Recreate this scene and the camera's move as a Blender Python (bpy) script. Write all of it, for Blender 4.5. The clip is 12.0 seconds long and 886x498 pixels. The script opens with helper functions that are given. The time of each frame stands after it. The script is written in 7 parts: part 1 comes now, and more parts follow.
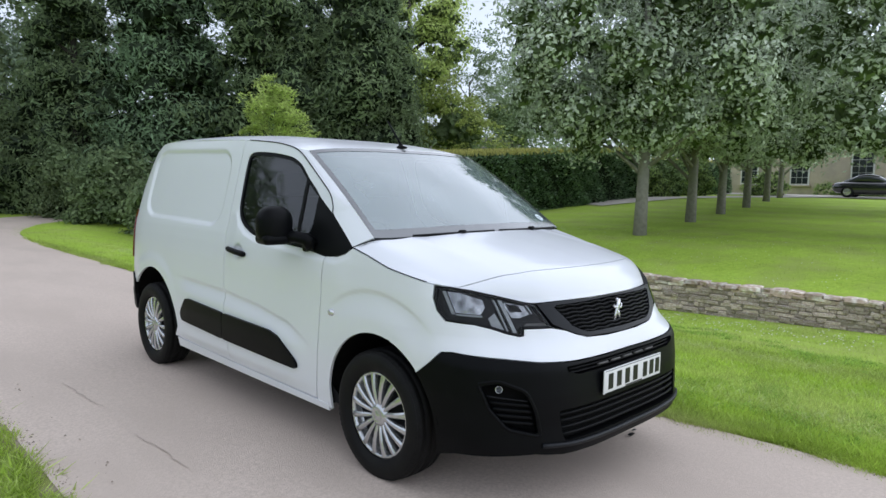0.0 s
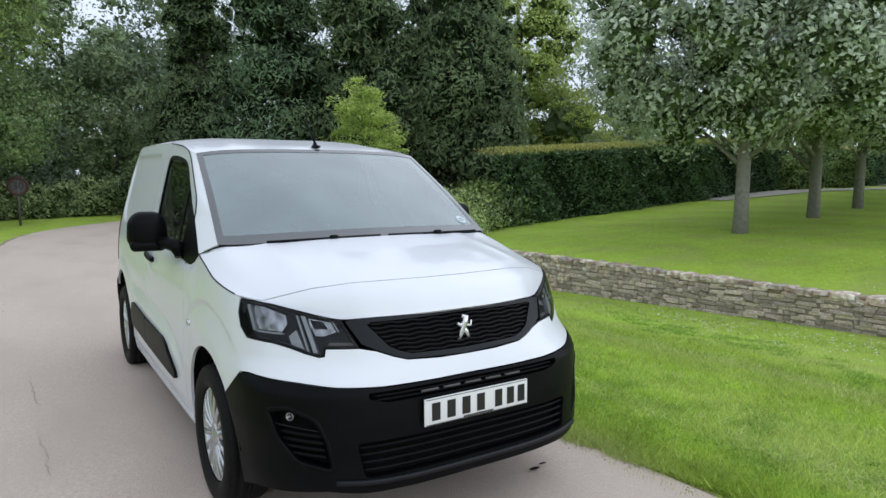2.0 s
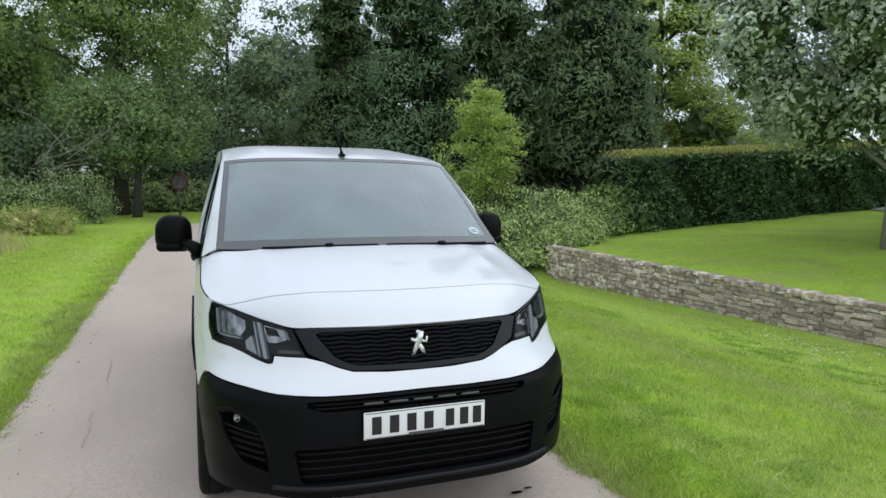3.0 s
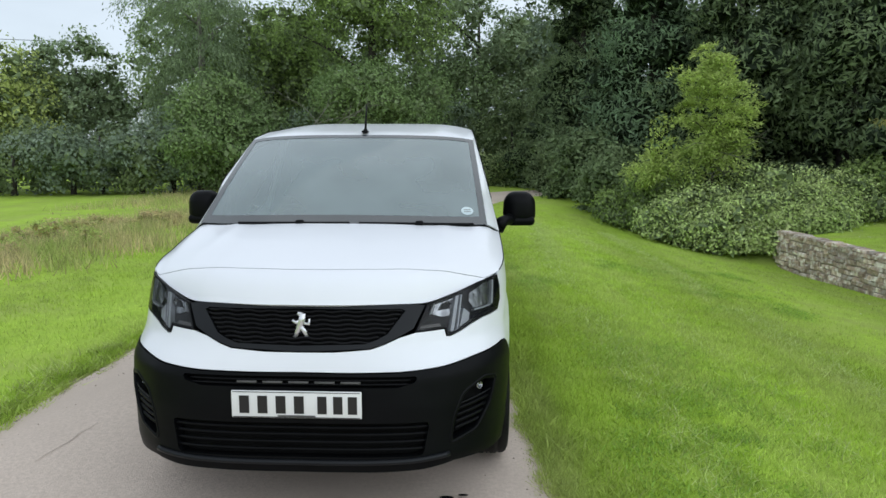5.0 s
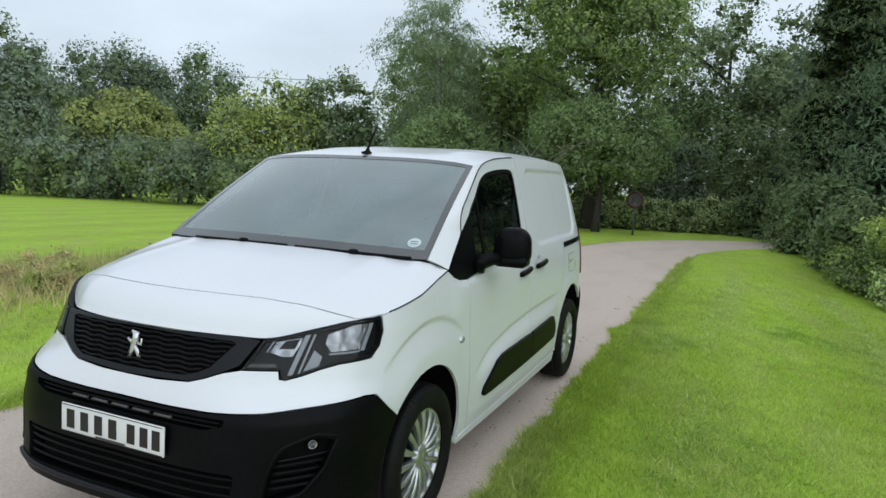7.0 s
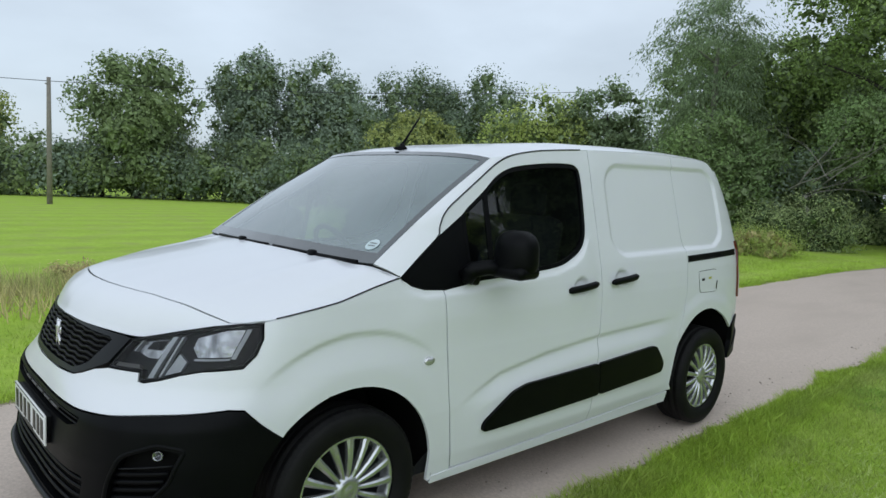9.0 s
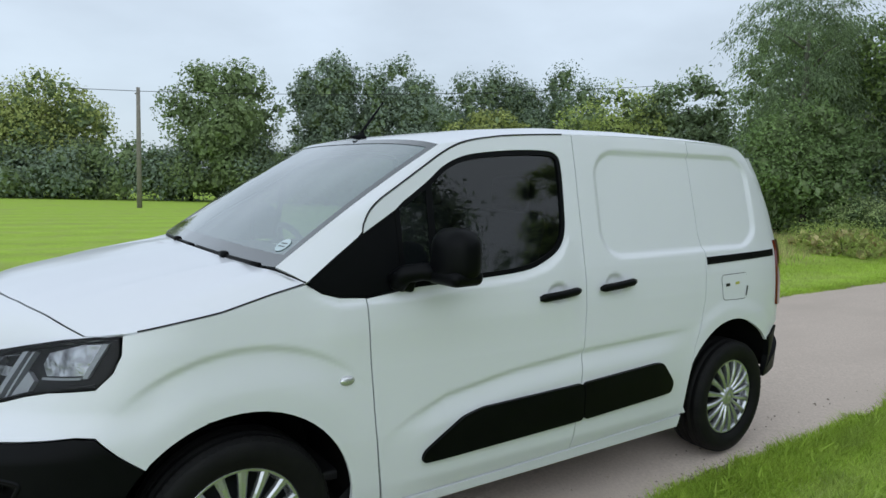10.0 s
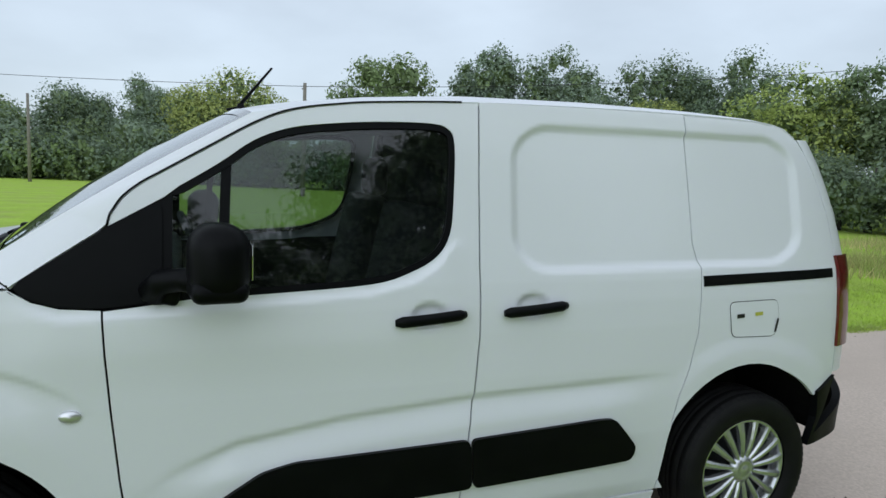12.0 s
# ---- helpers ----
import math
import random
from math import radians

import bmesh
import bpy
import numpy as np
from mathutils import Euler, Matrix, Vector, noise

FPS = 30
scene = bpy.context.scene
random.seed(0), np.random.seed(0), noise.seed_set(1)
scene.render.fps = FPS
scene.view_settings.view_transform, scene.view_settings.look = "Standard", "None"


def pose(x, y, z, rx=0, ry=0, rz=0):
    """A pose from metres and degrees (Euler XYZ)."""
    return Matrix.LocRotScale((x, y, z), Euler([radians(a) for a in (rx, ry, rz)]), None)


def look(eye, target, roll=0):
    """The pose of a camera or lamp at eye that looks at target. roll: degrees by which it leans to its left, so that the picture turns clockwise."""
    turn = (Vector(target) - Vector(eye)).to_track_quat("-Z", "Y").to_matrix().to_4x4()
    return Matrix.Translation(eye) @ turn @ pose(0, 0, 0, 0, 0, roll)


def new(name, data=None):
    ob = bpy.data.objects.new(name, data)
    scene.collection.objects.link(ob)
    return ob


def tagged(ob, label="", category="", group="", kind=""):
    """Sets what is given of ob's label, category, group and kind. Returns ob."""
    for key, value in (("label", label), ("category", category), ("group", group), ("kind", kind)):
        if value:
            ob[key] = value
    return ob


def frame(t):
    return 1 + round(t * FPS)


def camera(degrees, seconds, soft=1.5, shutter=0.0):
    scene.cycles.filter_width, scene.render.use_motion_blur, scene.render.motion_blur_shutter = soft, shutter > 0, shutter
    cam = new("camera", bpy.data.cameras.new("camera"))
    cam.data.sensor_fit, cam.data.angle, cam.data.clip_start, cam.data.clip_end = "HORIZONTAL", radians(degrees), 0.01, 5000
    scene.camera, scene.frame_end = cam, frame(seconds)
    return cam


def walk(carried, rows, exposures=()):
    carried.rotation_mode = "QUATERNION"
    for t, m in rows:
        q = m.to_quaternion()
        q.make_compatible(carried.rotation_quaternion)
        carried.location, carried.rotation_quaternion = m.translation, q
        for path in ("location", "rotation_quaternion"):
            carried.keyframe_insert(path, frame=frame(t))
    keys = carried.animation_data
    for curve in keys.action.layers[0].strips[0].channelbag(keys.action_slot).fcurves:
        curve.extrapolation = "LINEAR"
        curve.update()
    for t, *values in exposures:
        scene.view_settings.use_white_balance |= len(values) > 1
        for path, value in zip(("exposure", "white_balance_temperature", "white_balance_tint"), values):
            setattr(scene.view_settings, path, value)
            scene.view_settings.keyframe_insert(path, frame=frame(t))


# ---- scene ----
cam = camera(67.1, 12.0)
PATH = [
    (0, (-2.869, -2.495, 1.469), (-1.476, -1.073, 1.27), 0.9),
    (0.5, (-2.622, -2.583, 1.495), (-1.233, -1.164, 1.249), -4.3),
    (1, (-2.328, -2.838, 1.502), (-1.047, -1.324, 1.243), 0.4),
    (1.5, (-1.993, -2.957, 1.466), (-0.779, -1.38, 1.266), 0.1),
    (2, (-1.567, -3.081, 1.489), (-0.496, -1.405, 1.28), -0.3),
    (2.5, (-1.208, -3.293, 1.533), (-0.356, -1.506, 1.255), 2.1),
    (3, (-0.857, -3.393, 1.55), (-0.168, -1.527, 1.34), 0.6),
    (3.2, (-0.708, -3.404, 1.567), (-0.066, -1.527, 1.317), 0.8),
    (4.8, (0.541, -3.425, 1.586), (0.564, -1.449, 1.283), -1.9),
    (5, (0.681, -3.399, 1.555), (0.601, -1.42, 1.272), 0.1),
    (5.5, (1.064, -3.287, 1.547), (0.712, -1.344, 1.231), -0.1),
    (6, (1.362, -3.089, 1.54), (0.866, -1.172, 1.26), -0.2),
    (6.5, (1.736, -2.918, 1.547), (1.053, -1.063, 1.24), 0.5),
    (7, (2.025, -2.613, 1.53), (1.241, -0.783, 1.337), 3.1),
    (7.5, (2.291, -2.331, 1.529), (1.273, -0.623, 1.317), 1.2),
    (7.7, (2.413, -2.253, 1.506), (1.254, -0.637, 1.291), 2.7),
    (9.3, (2.927, -1.165, 1.511), (1.43, 0.147, 1.317), 2.3),
    (9.5, (2.939, -1.002, 1.503), (1.421, 0.286, 1.31), 2.2),
    (10, (2.93, -0.688, 1.492), (1.305, 0.46, 1.29), 1.8),
    (10.5, (3.084, -0.366, 1.488), (1.378, 0.634, 1.185), 3.4),
    (11, (3.089, -0.071, 1.485), (1.36, 0.904, 1.238), -0.3),
    (11.5, (2.946, 0.281, 1.506), (1.228, 1.281, 1.289), -0.2),
    (12, (2.847, 0.67, 1.495), (0.993, 1.382, 1.256), 2.6),
]
walk(cam, [(t, look(eye, target, roll)) for t, eye, target, roll in PATH], exposures=((0, 1.20, 6350, 16), (2.5, 1.13, 6480, 13), (5.5, 1.06, 6620, 10), (7.7, 0.90, 6550, 10), (9.3, 0.82, 6430, 10), (12, 0.82, 6380, 10)))

# ------------------------------------------------------------ world and sun
SUN_EL, SUN_AZ = radians(27), radians(122)          # azimuth from +y towards +x
world = bpy.data.worlds.new("overcast")
scene.world = world
world.use_nodes = True
wn, wl = world.node_tree.nodes, world.node_tree.links
wn.clear()
w_out = wn.new("ShaderNodeOutputWorld")
w_bg = wn.new("ShaderNodeBackground")
w_sky = wn.new("ShaderNodeTexSky")
w_sky.sky_type = "NISHITA"
w_sky.sun_disc = False
w_sky.sun_elevation, w_sky.sun_rotation = SUN_EL, SUN_AZ
w_dim = wn.new("ShaderNodeVectorMath"); w_dim.operation = "SCALE"; w_dim.inputs[3].default_value = 0.07
w_geo = wn.new("ShaderNodeTexCoord")
w_sep = wn.new("ShaderNodeSeparateXYZ")
w_ramp = wn.new("ShaderNodeValToRGB")
w_noise = wn.new("ShaderNodeTexNoise"); w_noise.inputs["Scale"].default_value = 2.6; w_noise.inputs["Detail"].default_value = 5
w_map = wn.new("ShaderNodeMapping"); w_map.inputs["Scale"].default_value = (1, 1, 2.6)
w_mulr = wn.new("ShaderNodeMapRange"); w_mulr.inputs["To Min"].default_value = 0.86; w_mulr.inputs["To Max"].default_value = 1.12
w_mulr.inputs["From Min"].default_value = 0.3; w_mulr.inputs["From Max"].default_value = 0.7
w_cl = wn.new("ShaderNodeVectorMath"); w_cl.operation = "SCALE"
w_mix = wn.new("ShaderNodeMix"); w_mix.data_type = "RGBA"; w_mix.inputs["Factor"].default_value = 0.90
r = w_ramp.color_ramp
r.elements[0].position, r.elements[0].color = 0.0, (0.345, 0.400, 0.450, 1)
r.elements[1].position, r.elements[1].color = 1.0, (0.32, 0.36, 0.40, 1)
e = r.elements.new(0.2); e.color = (0.385, 0.443, 0.505, 1)
e = r.elements.new(0.5); e.color = (0.41, 0.463, 0.519, 1)
wl.new(w_geo.outputs["Generated"], w_sep.inputs[0])
wl.new(w_sep.outputs["Z"], w_ramp.inputs["Fac"])
wl.new(w_geo.outputs["Generated"], w_map.inputs["Vector"])
wl.new(w_map.outputs["Vector"], w_noise.inputs["Vector"])
wl.new(w_noise.outputs["Fac"], w_mulr.inputs["Value"])
# glow added to the sky round a chosen sun bearing, lighting the van's side
w_dot = wn.new("ShaderNodeVectorMath"); w_dot.operation = "DOT_PRODUCT"
w_dot.inputs[1].default_value = (math.sin(SUN_AZ) * math.cos(SUN_EL), math.cos(SUN_AZ) * math.cos(SUN_EL), math.sin(SUN_EL))
w_glow = wn.new("ShaderNodeMapRange"); w_glow.interpolation_type = "SMOOTHSTEP"
w_glow.inputs["From Min"].default_value, w_glow.inputs["To Min"].default_value, w_glow.inputs["To Max"].default_value = 0.2, 1.0, 1.80
w_mul = wn.new("ShaderNodeMath"); w_mul.operation = "MULTIPLY"
wl.new(w_geo.outputs["Generated"], w_dot.inputs[0]); wl.new(w_dot.outputs["Value"], w_glow.inputs["Value"])
wl.new(w_mulr.outputs["Result"], w_mul.inputs[0]); wl.new(w_glow.outputs["Result"], w_mul.inputs[1])
wl.new(w_ramp.outputs["Color"], w_cl.inputs[0]); wl.new(w_mul.outputs[0], w_cl.inputs[3])
wl.new(w_sky.outputs["Color"], w_dim.inputs[0])
wl.new(w_dim.outputs[0], w_mix.inputs["A"]); wl.new(w_cl.outputs[0], w_mix.inputs["B"])
wl.new(w_mix.outputs["Result"], w_bg.inputs["Color"])
w_bg.inputs["Strength"].default_value = 1.0
wl.new(w_bg.outputs[0], w_out.inputs[0])

sun = new("sun", bpy.data.lights.new("sun", "SUN"))
sun.data.energy, sun.data.angle, sun.data.color = 0.2, radians(175), (1.0, 0.96, 0.9)
sun.matrix_world = look((math.sin(SUN_AZ) * math.cos(SUN_EL) * 50, math.cos(SUN_AZ) * math.cos(SUN_EL) * 50, math.sin(SUN_EL) * 50), (0, 0, 0))

# ------------------------------------------------------------ materials


def mat(name, a, b=None, rough=0.6, metal=0.0, scale=6.0, bump=0.0, bscale=60.0, spec=0.5, coat=0.0, c=None, cscale=0.7, cvec=None, island=0.0, objrand=0.0, trans=0.0, pale=None, pale_at=0.75, bands=0.0):
    """A surface of colours a and b in a fine noise, stains of colour c in a coarse one, relief, and a change from piece to piece."""
    m = bpy.data.materials.new(name)
    m.use_nodes = True
    n, l = m.node_tree.nodes, m.node_tree.links
    p = n["Principled BSDF"]
    p.inputs["Roughness"].default_value = rough
    p.inputs["Metallic"].default_value = metal
    p.inputs["Specular IOR Level"].default_value = spec
    p.inputs["Coat Weight"].default_value = coat
    p.inputs["Coat Roughness"].default_value = 0.06
    b = b or tuple(v * 0.8 for v in a)
    co = n.new("ShaderNodeTexCoord")
    nz = n.new("ShaderNodeTexNoise"); nz.inputs["Scale"].default_value = scale; nz.inputs["Detail"].default_value = 6
    l.new(co.outputs["Object"], nz.inputs["Vector"])
    mp = n.new("ShaderNodeMapRange"); mp.inputs["From Min"].default_value = 0.3; mp.inputs["From Max"].default_value = 0.7
    l.new(nz.outputs["Fac"], mp.inputs["Value"])
    mx = n.new("ShaderNodeMix"); mx.data_type = "RGBA"
    mx.inputs["A"].default_value, mx.inputs["B"].default_value = (*a, 1), (*b, 1)
    l.new(mp.outputs["Result"], mx.inputs["Factor"])
    col = mx.outputs["Result"]
    if c:
        n2 = n.new("ShaderNodeTexNoise"); n2.inputs["Scale"].default_value = cscale; n2.inputs["Detail"].default_value = 4
        if cvec:
            vm = n.new("ShaderNodeVectorMath"); vm.operation = "MULTIPLY"; vm.inputs[1].default_value = cvec
            l.new(co.outputs["Object"], vm.inputs[0]); l.new(vm.outputs[0], n2.inputs["Vector"])
        else:
            l.new(co.outputs["Object"], n2.inputs["Vector"])
        m2 = n.new("ShaderNodeMapRange"); m2.inputs["From Min"].default_value = 0.45; m2.inputs["From Max"].default_value = 0.68
        l.new(n2.outputs["Fac"], m2.inputs["Value"])
        x2 = n.new("ShaderNodeMix"); x2.data_type = "RGBA"; x2.inputs["B"].default_value = (*c, 1)
        l.new(m2.outputs["Result"], x2.inputs["Factor"]); l.new(col, x2.inputs["A"])
        col = x2.outputs["Result"]
    if island or objrand or pale:
        src = n.new("ShaderNodeObjectInfo").outputs["Random"] if objrand else n.new("ShaderNodeNewGeometry").outputs["Random Per Island"]
        if pale:
            st = n.new("ShaderNodeMath"); st.operation = "GREATER_THAN"; st.inputs[1].default_value = pale_at
            l.new(src, st.inputs[0])
            x3 = n.new("ShaderNodeMix"); x3.data_type = "RGBA"; x3.inputs["B"].default_value = (*pale, 1)
            l.new(st.outputs[0], x3.inputs["Factor"]); l.new(col, x3.inputs["A"])
            col = x3.outputs["Result"]
        k = island or objrand
        if k:
            vr = n.new("ShaderNodeMapRange"); vr.inputs["To Min"].default_value = 1 - k; vr.inputs["To Max"].default_value = 1 + k
            wv = n.new("ShaderNodeMath"); wv.operation = "MULTIPLY"; wv.inputs[1].default_value = 7.31
            fr = n.new("ShaderNodeMath"); fr.operation = "FRACT"
            l.new(src, wv.inputs[0]); l.new(wv.outputs[0], fr.inputs[0]); l.new(fr.outputs[0], vr.inputs["Value"])
            sc = n.new("ShaderNodeVectorMath"); sc.operation = "SCALE"
            l.new(col, sc.inputs[0]); l.new(vr.outputs["Result"], sc.inputs[3])
            col = sc.outputs[0]
    if bands:   # lighter and darker swathes left by the mower, along y
        wv = n.new("ShaderNodeTexWave"); wv.inputs["Scale"].default_value = 0.118; wv.inputs["Distortion"].default_value = 0.9; wv.inputs["Detail"].default_value = 2; wv.inputs["Detail Scale"].default_value = 1.0; wv.inputs["Phase Offset"].default_value = 3.4
        l.new(co.outputs["Object"], wv.inputs["Vector"])
        vr = n.new("ShaderNodeMapRange"); vr.inputs["To Min"].default_value = 1 - bands; vr.inputs["To Max"].default_value = 1 + bands
        l.new(wv.outputs["Fac"], vr.inputs["Value"])
        n3 = n.new("ShaderNodeTexNoise"); n3.inputs["Scale"].default_value = 2.3; n3.inputs["Detail"].default_value = 5
        l.new(co.outputs["Object"], n3.inputs["Vector"])
        v3 = n.new("ShaderNodeMapRange"); v3.inputs["From Min"].default_value = 0.35; v3.inputs["From Max"].default_value = 0.65; v3.inputs["To Min"].default_value = 1 - bands * 0.9; v3.inputs["To Max"].default_value = 1 + bands
        l.new(n3.outputs["Fac"], v3.inputs["Value"])
        pr = n.new("ShaderNodeMath"); pr.operation = "MULTIPLY"
        l.new(vr.outputs["Result"], pr.inputs[0]); l.new(v3.outputs["Result"], pr.inputs[1])
        sc = n.new("ShaderNodeVectorMath"); sc.operation = "SCALE"
        l.new(col, sc.inputs[0]); l.new(pr.outputs[0], sc.inputs[3])
        col = sc.outputs[0]
    l.new(col, p.inputs["Base Color"])
    if bump:
        nb = n.new("ShaderNodeTexNoise"); nb.inputs["Scale"].default_value = bscale; nb.inputs["Detail"].default_value = 8
        l.new(co.outputs["Object"], nb.inputs["Vector"])
        bp = n.new("ShaderNodeBump"); bp.inputs["Strength"].default_value = bump; bp.inputs["Distance"].default_value = 0.01
        l.new(nb.outputs["Fac"], bp.inputs["Height"]); l.new(bp.outputs[0], p.inputs["Normal"])
    if trans:
        out = n["Material Output"]
        tr = n.new("ShaderNodeBsdfTranslucent"); ms = n.new("ShaderNodeMixShader"); ms.inputs[0].default_value = trans
        l.new(col, tr.inputs["Color"]); l.new(p.outputs[0], ms.inputs[1]); l.new(tr.outputs[0], ms.inputs[2]); l.new(ms.outputs[0], out.inputs[0])
    return m


def glass(name, tint, ior, haze, haze_col=(0.5, 0.53, 0.55), layers=None):
    """A thin pane: it lets tinted light through, mirrors by Fresnel, and carries a pale diffuse film."""
    m = bpy.data.materials.new(name)
    m.use_nodes = True
    n, l = m.node_tree.nodes, m.node_tree.links
    n.remove(n["Principled BSDF"])
    tr = n.new("ShaderNodeBsdfTransparent"); tr.inputs[0].default_value = (*tint, 1)
    df = n.new("ShaderNodeBsdfDiffuse"); df.inputs[0].default_value = (*haze_col, 1)
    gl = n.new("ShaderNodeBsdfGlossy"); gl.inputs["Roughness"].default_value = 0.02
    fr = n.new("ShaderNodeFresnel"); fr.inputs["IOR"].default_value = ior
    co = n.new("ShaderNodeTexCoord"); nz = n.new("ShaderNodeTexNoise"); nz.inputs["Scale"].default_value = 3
    mr = n.new("ShaderNodeMapRange"); mr.inputs["To Min"].default_value = haze * 0.7; mr.inputs["To Max"].default_value = haze * 1.3
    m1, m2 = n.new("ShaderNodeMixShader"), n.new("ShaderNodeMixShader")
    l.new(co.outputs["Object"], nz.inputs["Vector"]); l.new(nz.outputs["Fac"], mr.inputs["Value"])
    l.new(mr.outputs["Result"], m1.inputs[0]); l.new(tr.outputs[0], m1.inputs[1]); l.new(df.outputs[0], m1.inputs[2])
    l.new(fr.outputs[0], m2.inputs[0])
    if layers:
        # laminated glass: several faces mirror, steeply so towards a grazing view
        lw = n.new("ShaderNodeLayerWeight"); lw.inputs["Blend"].default_value = 0.5
        po = n.new("ShaderNodeMath"); po.operation = "POWER"; po.inputs[1].default_value = 3.0
        ma = n.new("ShaderNodeMath"); ma.operation = "MULTIPLY_ADD"; ma.use_clamp = True
        ma.inputs[1].default_value, ma.inputs[2].default_value = layers[1], layers[0]
        l.new(lw.outputs["Facing"], po.inputs[0]); l.new(po.outputs[0], ma.inputs[0]); l.new(ma.outputs[0], m2.inputs[0])
    l.new(m1.outputs[0], m2.inputs[1]); l.new(gl.outputs[0], m2.inputs[2])
    l.new(m2.outputs[0], n["Material Output"].inputs[0])
    return m


PAINT = mat("white_paint", (0.765, 0.778, 0.818), (0.745, 0.758, 0.798), 0.30, scale=1.5, coat=0.45, spec=0.35)
BLACK = mat("black_plastic", (0.0025, 0.0028, 0.0034), (0.004, 0.0043, 0.005), 0.42, scale=9, bump=0.05, bscale=500, spec=0.09)
SATIN = mat("satin_grille_trim", (0.007, 0.008, 0.010), (0.010, 0.011, 0.013), 0.36, scale=9, spec=0.20)
GRILLE = mat("grille_black", (0.006, 0.006, 0.007), (0.009, 0.009, 0.010), 0.42, scale=9, spec=0.09)
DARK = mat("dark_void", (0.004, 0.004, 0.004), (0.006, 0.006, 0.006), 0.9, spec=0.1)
# dark colour that stands for the shade in and behind panel gaps
GAP = mat("panel_gap_shade", (0.02, 0.02, 0.022), rough=0.9, spec=0.1)
TYRE = mat("tyre_rubber", (0.006, 0.006, 0.0065), (0.010, 0.0098, 0.0095), 0.6, scale=14, bump=0.15, bscale=180, spec=0.15)
RIM = mat("silver_trim", (0.60, 0.61, 0.62), (0.52, 0.53, 0.54), 0.27, metal=0.8, scale=5)
CHROME = mat("chrome", (0.72, 0.72, 0.74), (0.66, 0.66, 0.68), 0.2, metal=0.7)
REFLECTOR = mat("lamp_reflector", (0.46, 0.47, 0.48), (0.12, 0.123, 0.13), 0.16, metal=0.95, scale=26, bump=1.0, bscale=24)
LAMPDARK = mat("lamp_bezel", (0.012, 0.013, 0.015), (0.007, 0.007, 0.008), 0.4, scale=8, spec=0.10)
LAMPWHITE = mat("lamp_light_guide", (0.36, 0.375, 0.395), (0.30, 0.31, 0.33), 0.25, scale=40)
CLEAR = glass("lamp_lens", (0.93, 0.94, 0.95), 1.28, 0.006)
# its strong diffuse film is coloured to stand in for mirrored grey sky
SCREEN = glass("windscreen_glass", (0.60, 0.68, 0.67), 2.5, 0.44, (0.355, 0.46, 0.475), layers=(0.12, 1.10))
SIDEGLASS = glass("side_glass", (0.47, 0.55, 0.53), 1.62, 0.002)
CERAMIC = mat("glass_border", (0.040, 0.046, 0.050), (0.048, 0.052, 0.056), 0.12, coat=1.0, spec=1.0)
PLATE = mat("plate_white", (0.78, 0.78, 0.77), (0.74, 0.74, 0.73), 0.35)
PLATEBLACK = mat("plate_black", (0.012, 0.012, 0.012), rough=0.4)
SEATCLOTH = mat("seat_cloth", (0.022, 0.022, 0.025), (0.015, 0.015, 0.018), 0.9, scale=60, bump=0.2)
DASH = mat("dash_plastic", (0.014, 0.014, 0.016), (0.020, 0.020, 0.021), 0.6, bump=0.1, bscale=300)
LINER = mat("headliner", (0.32, 0.32, 0.31), (0.28, 0.28, 0.27), 0.95)
REDLENS = mat("tail_lens", (0.13, 0.008, 0.008), (0.09, 0.006, 0.008), 0.15, coat=0.5)
MIRRORGLASS = mat("mirror_glass", (0.8, 0.8, 0.8), rough=0.03, metal=1.0)
STICKER = mat("sticker_paper", (0.6, 0.68, 0.70), (0.5, 0.6, 0.63), 0.5)
YELLOW = mat("yellow_sticker", (0.55, 0.55, 0.08), rough=0.5)

ROAD = mat("worn_tarmac", (0.64, 0.535, 0.46), (0.50, 0.415, 0.35), 0.85, scale=60, bump=0.45, bscale=130, spec=0.25, c=(0.51, 0.425, 0.36), cscale=0.9, cvec=(1.3, 0.5, 1))
GRASS = mat("mown_grass", (0.39, 0.54, 0.077), (0.285, 0.43, 0.056), 0.9, scale=14, bump=1.0, bscale=70, spec=0.1, c=(0.33, 0.415, 0.095), cscale=1.1, bands=0.055)
BLADE = mat("grass_blades", (0.465, 0.62, 0.094), (0.35, 0.50, 0.07), 0.6, scale=4, spec=0.2, island=0.3, trans=0.4, c=(0.49, 0.57, 0.18), cscale=1.0, cvec=(1.5, 0.30, 1), bands=0.10)
DRY = mat("dry_grass", (0.66, 0.55, 0.32), (0.50, 0.46, 0.21), 0.7, scale=1.2, spec=0.15, island=0.4, trans=0.4, c=(0.34, 0.44, 0.12), cscale=1.1)
SOIL = mat("gravelly_edge", (0.42, 0.35, 0.29), (0.24, 0.195, 0.155), 0.95, scale=30, bump=0.4, bscale=120, island=0.5)
EARTH = mat("trodden_earth", (0.40, 0.33, 0.275), (0.24, 0.195, 0.155), 0.95, scale=40, bump=0.9, bscale=80, spec=0.1, c=(0.22, 0.25, 0.075), cscale=4.0)
CRACK = mat("crack_dirt", (0.46, 0.385, 0.325), (0.38, 0.315, 0.265), 0.95, scale=20)
STONE = mat("lichened_stone", (0.55, 0.425, 0.335), (0.33, 0.25, 0.195), 0.9, scale=9, bump=0.7, bscale=40, objrand=0.36, c=(0.78, 0.73, 0.67), cscale=10, spec=0.2)
STONEFAR = mat("lichened_stone_rest", (0.55, 0.425, 0.335), (0.33, 0.25, 0.195), 0.9, scale=9, bump=0.7, bscale=40, island=0.36, c=(0.78, 0.73, 0.67), cscale=10, spec=0.2)
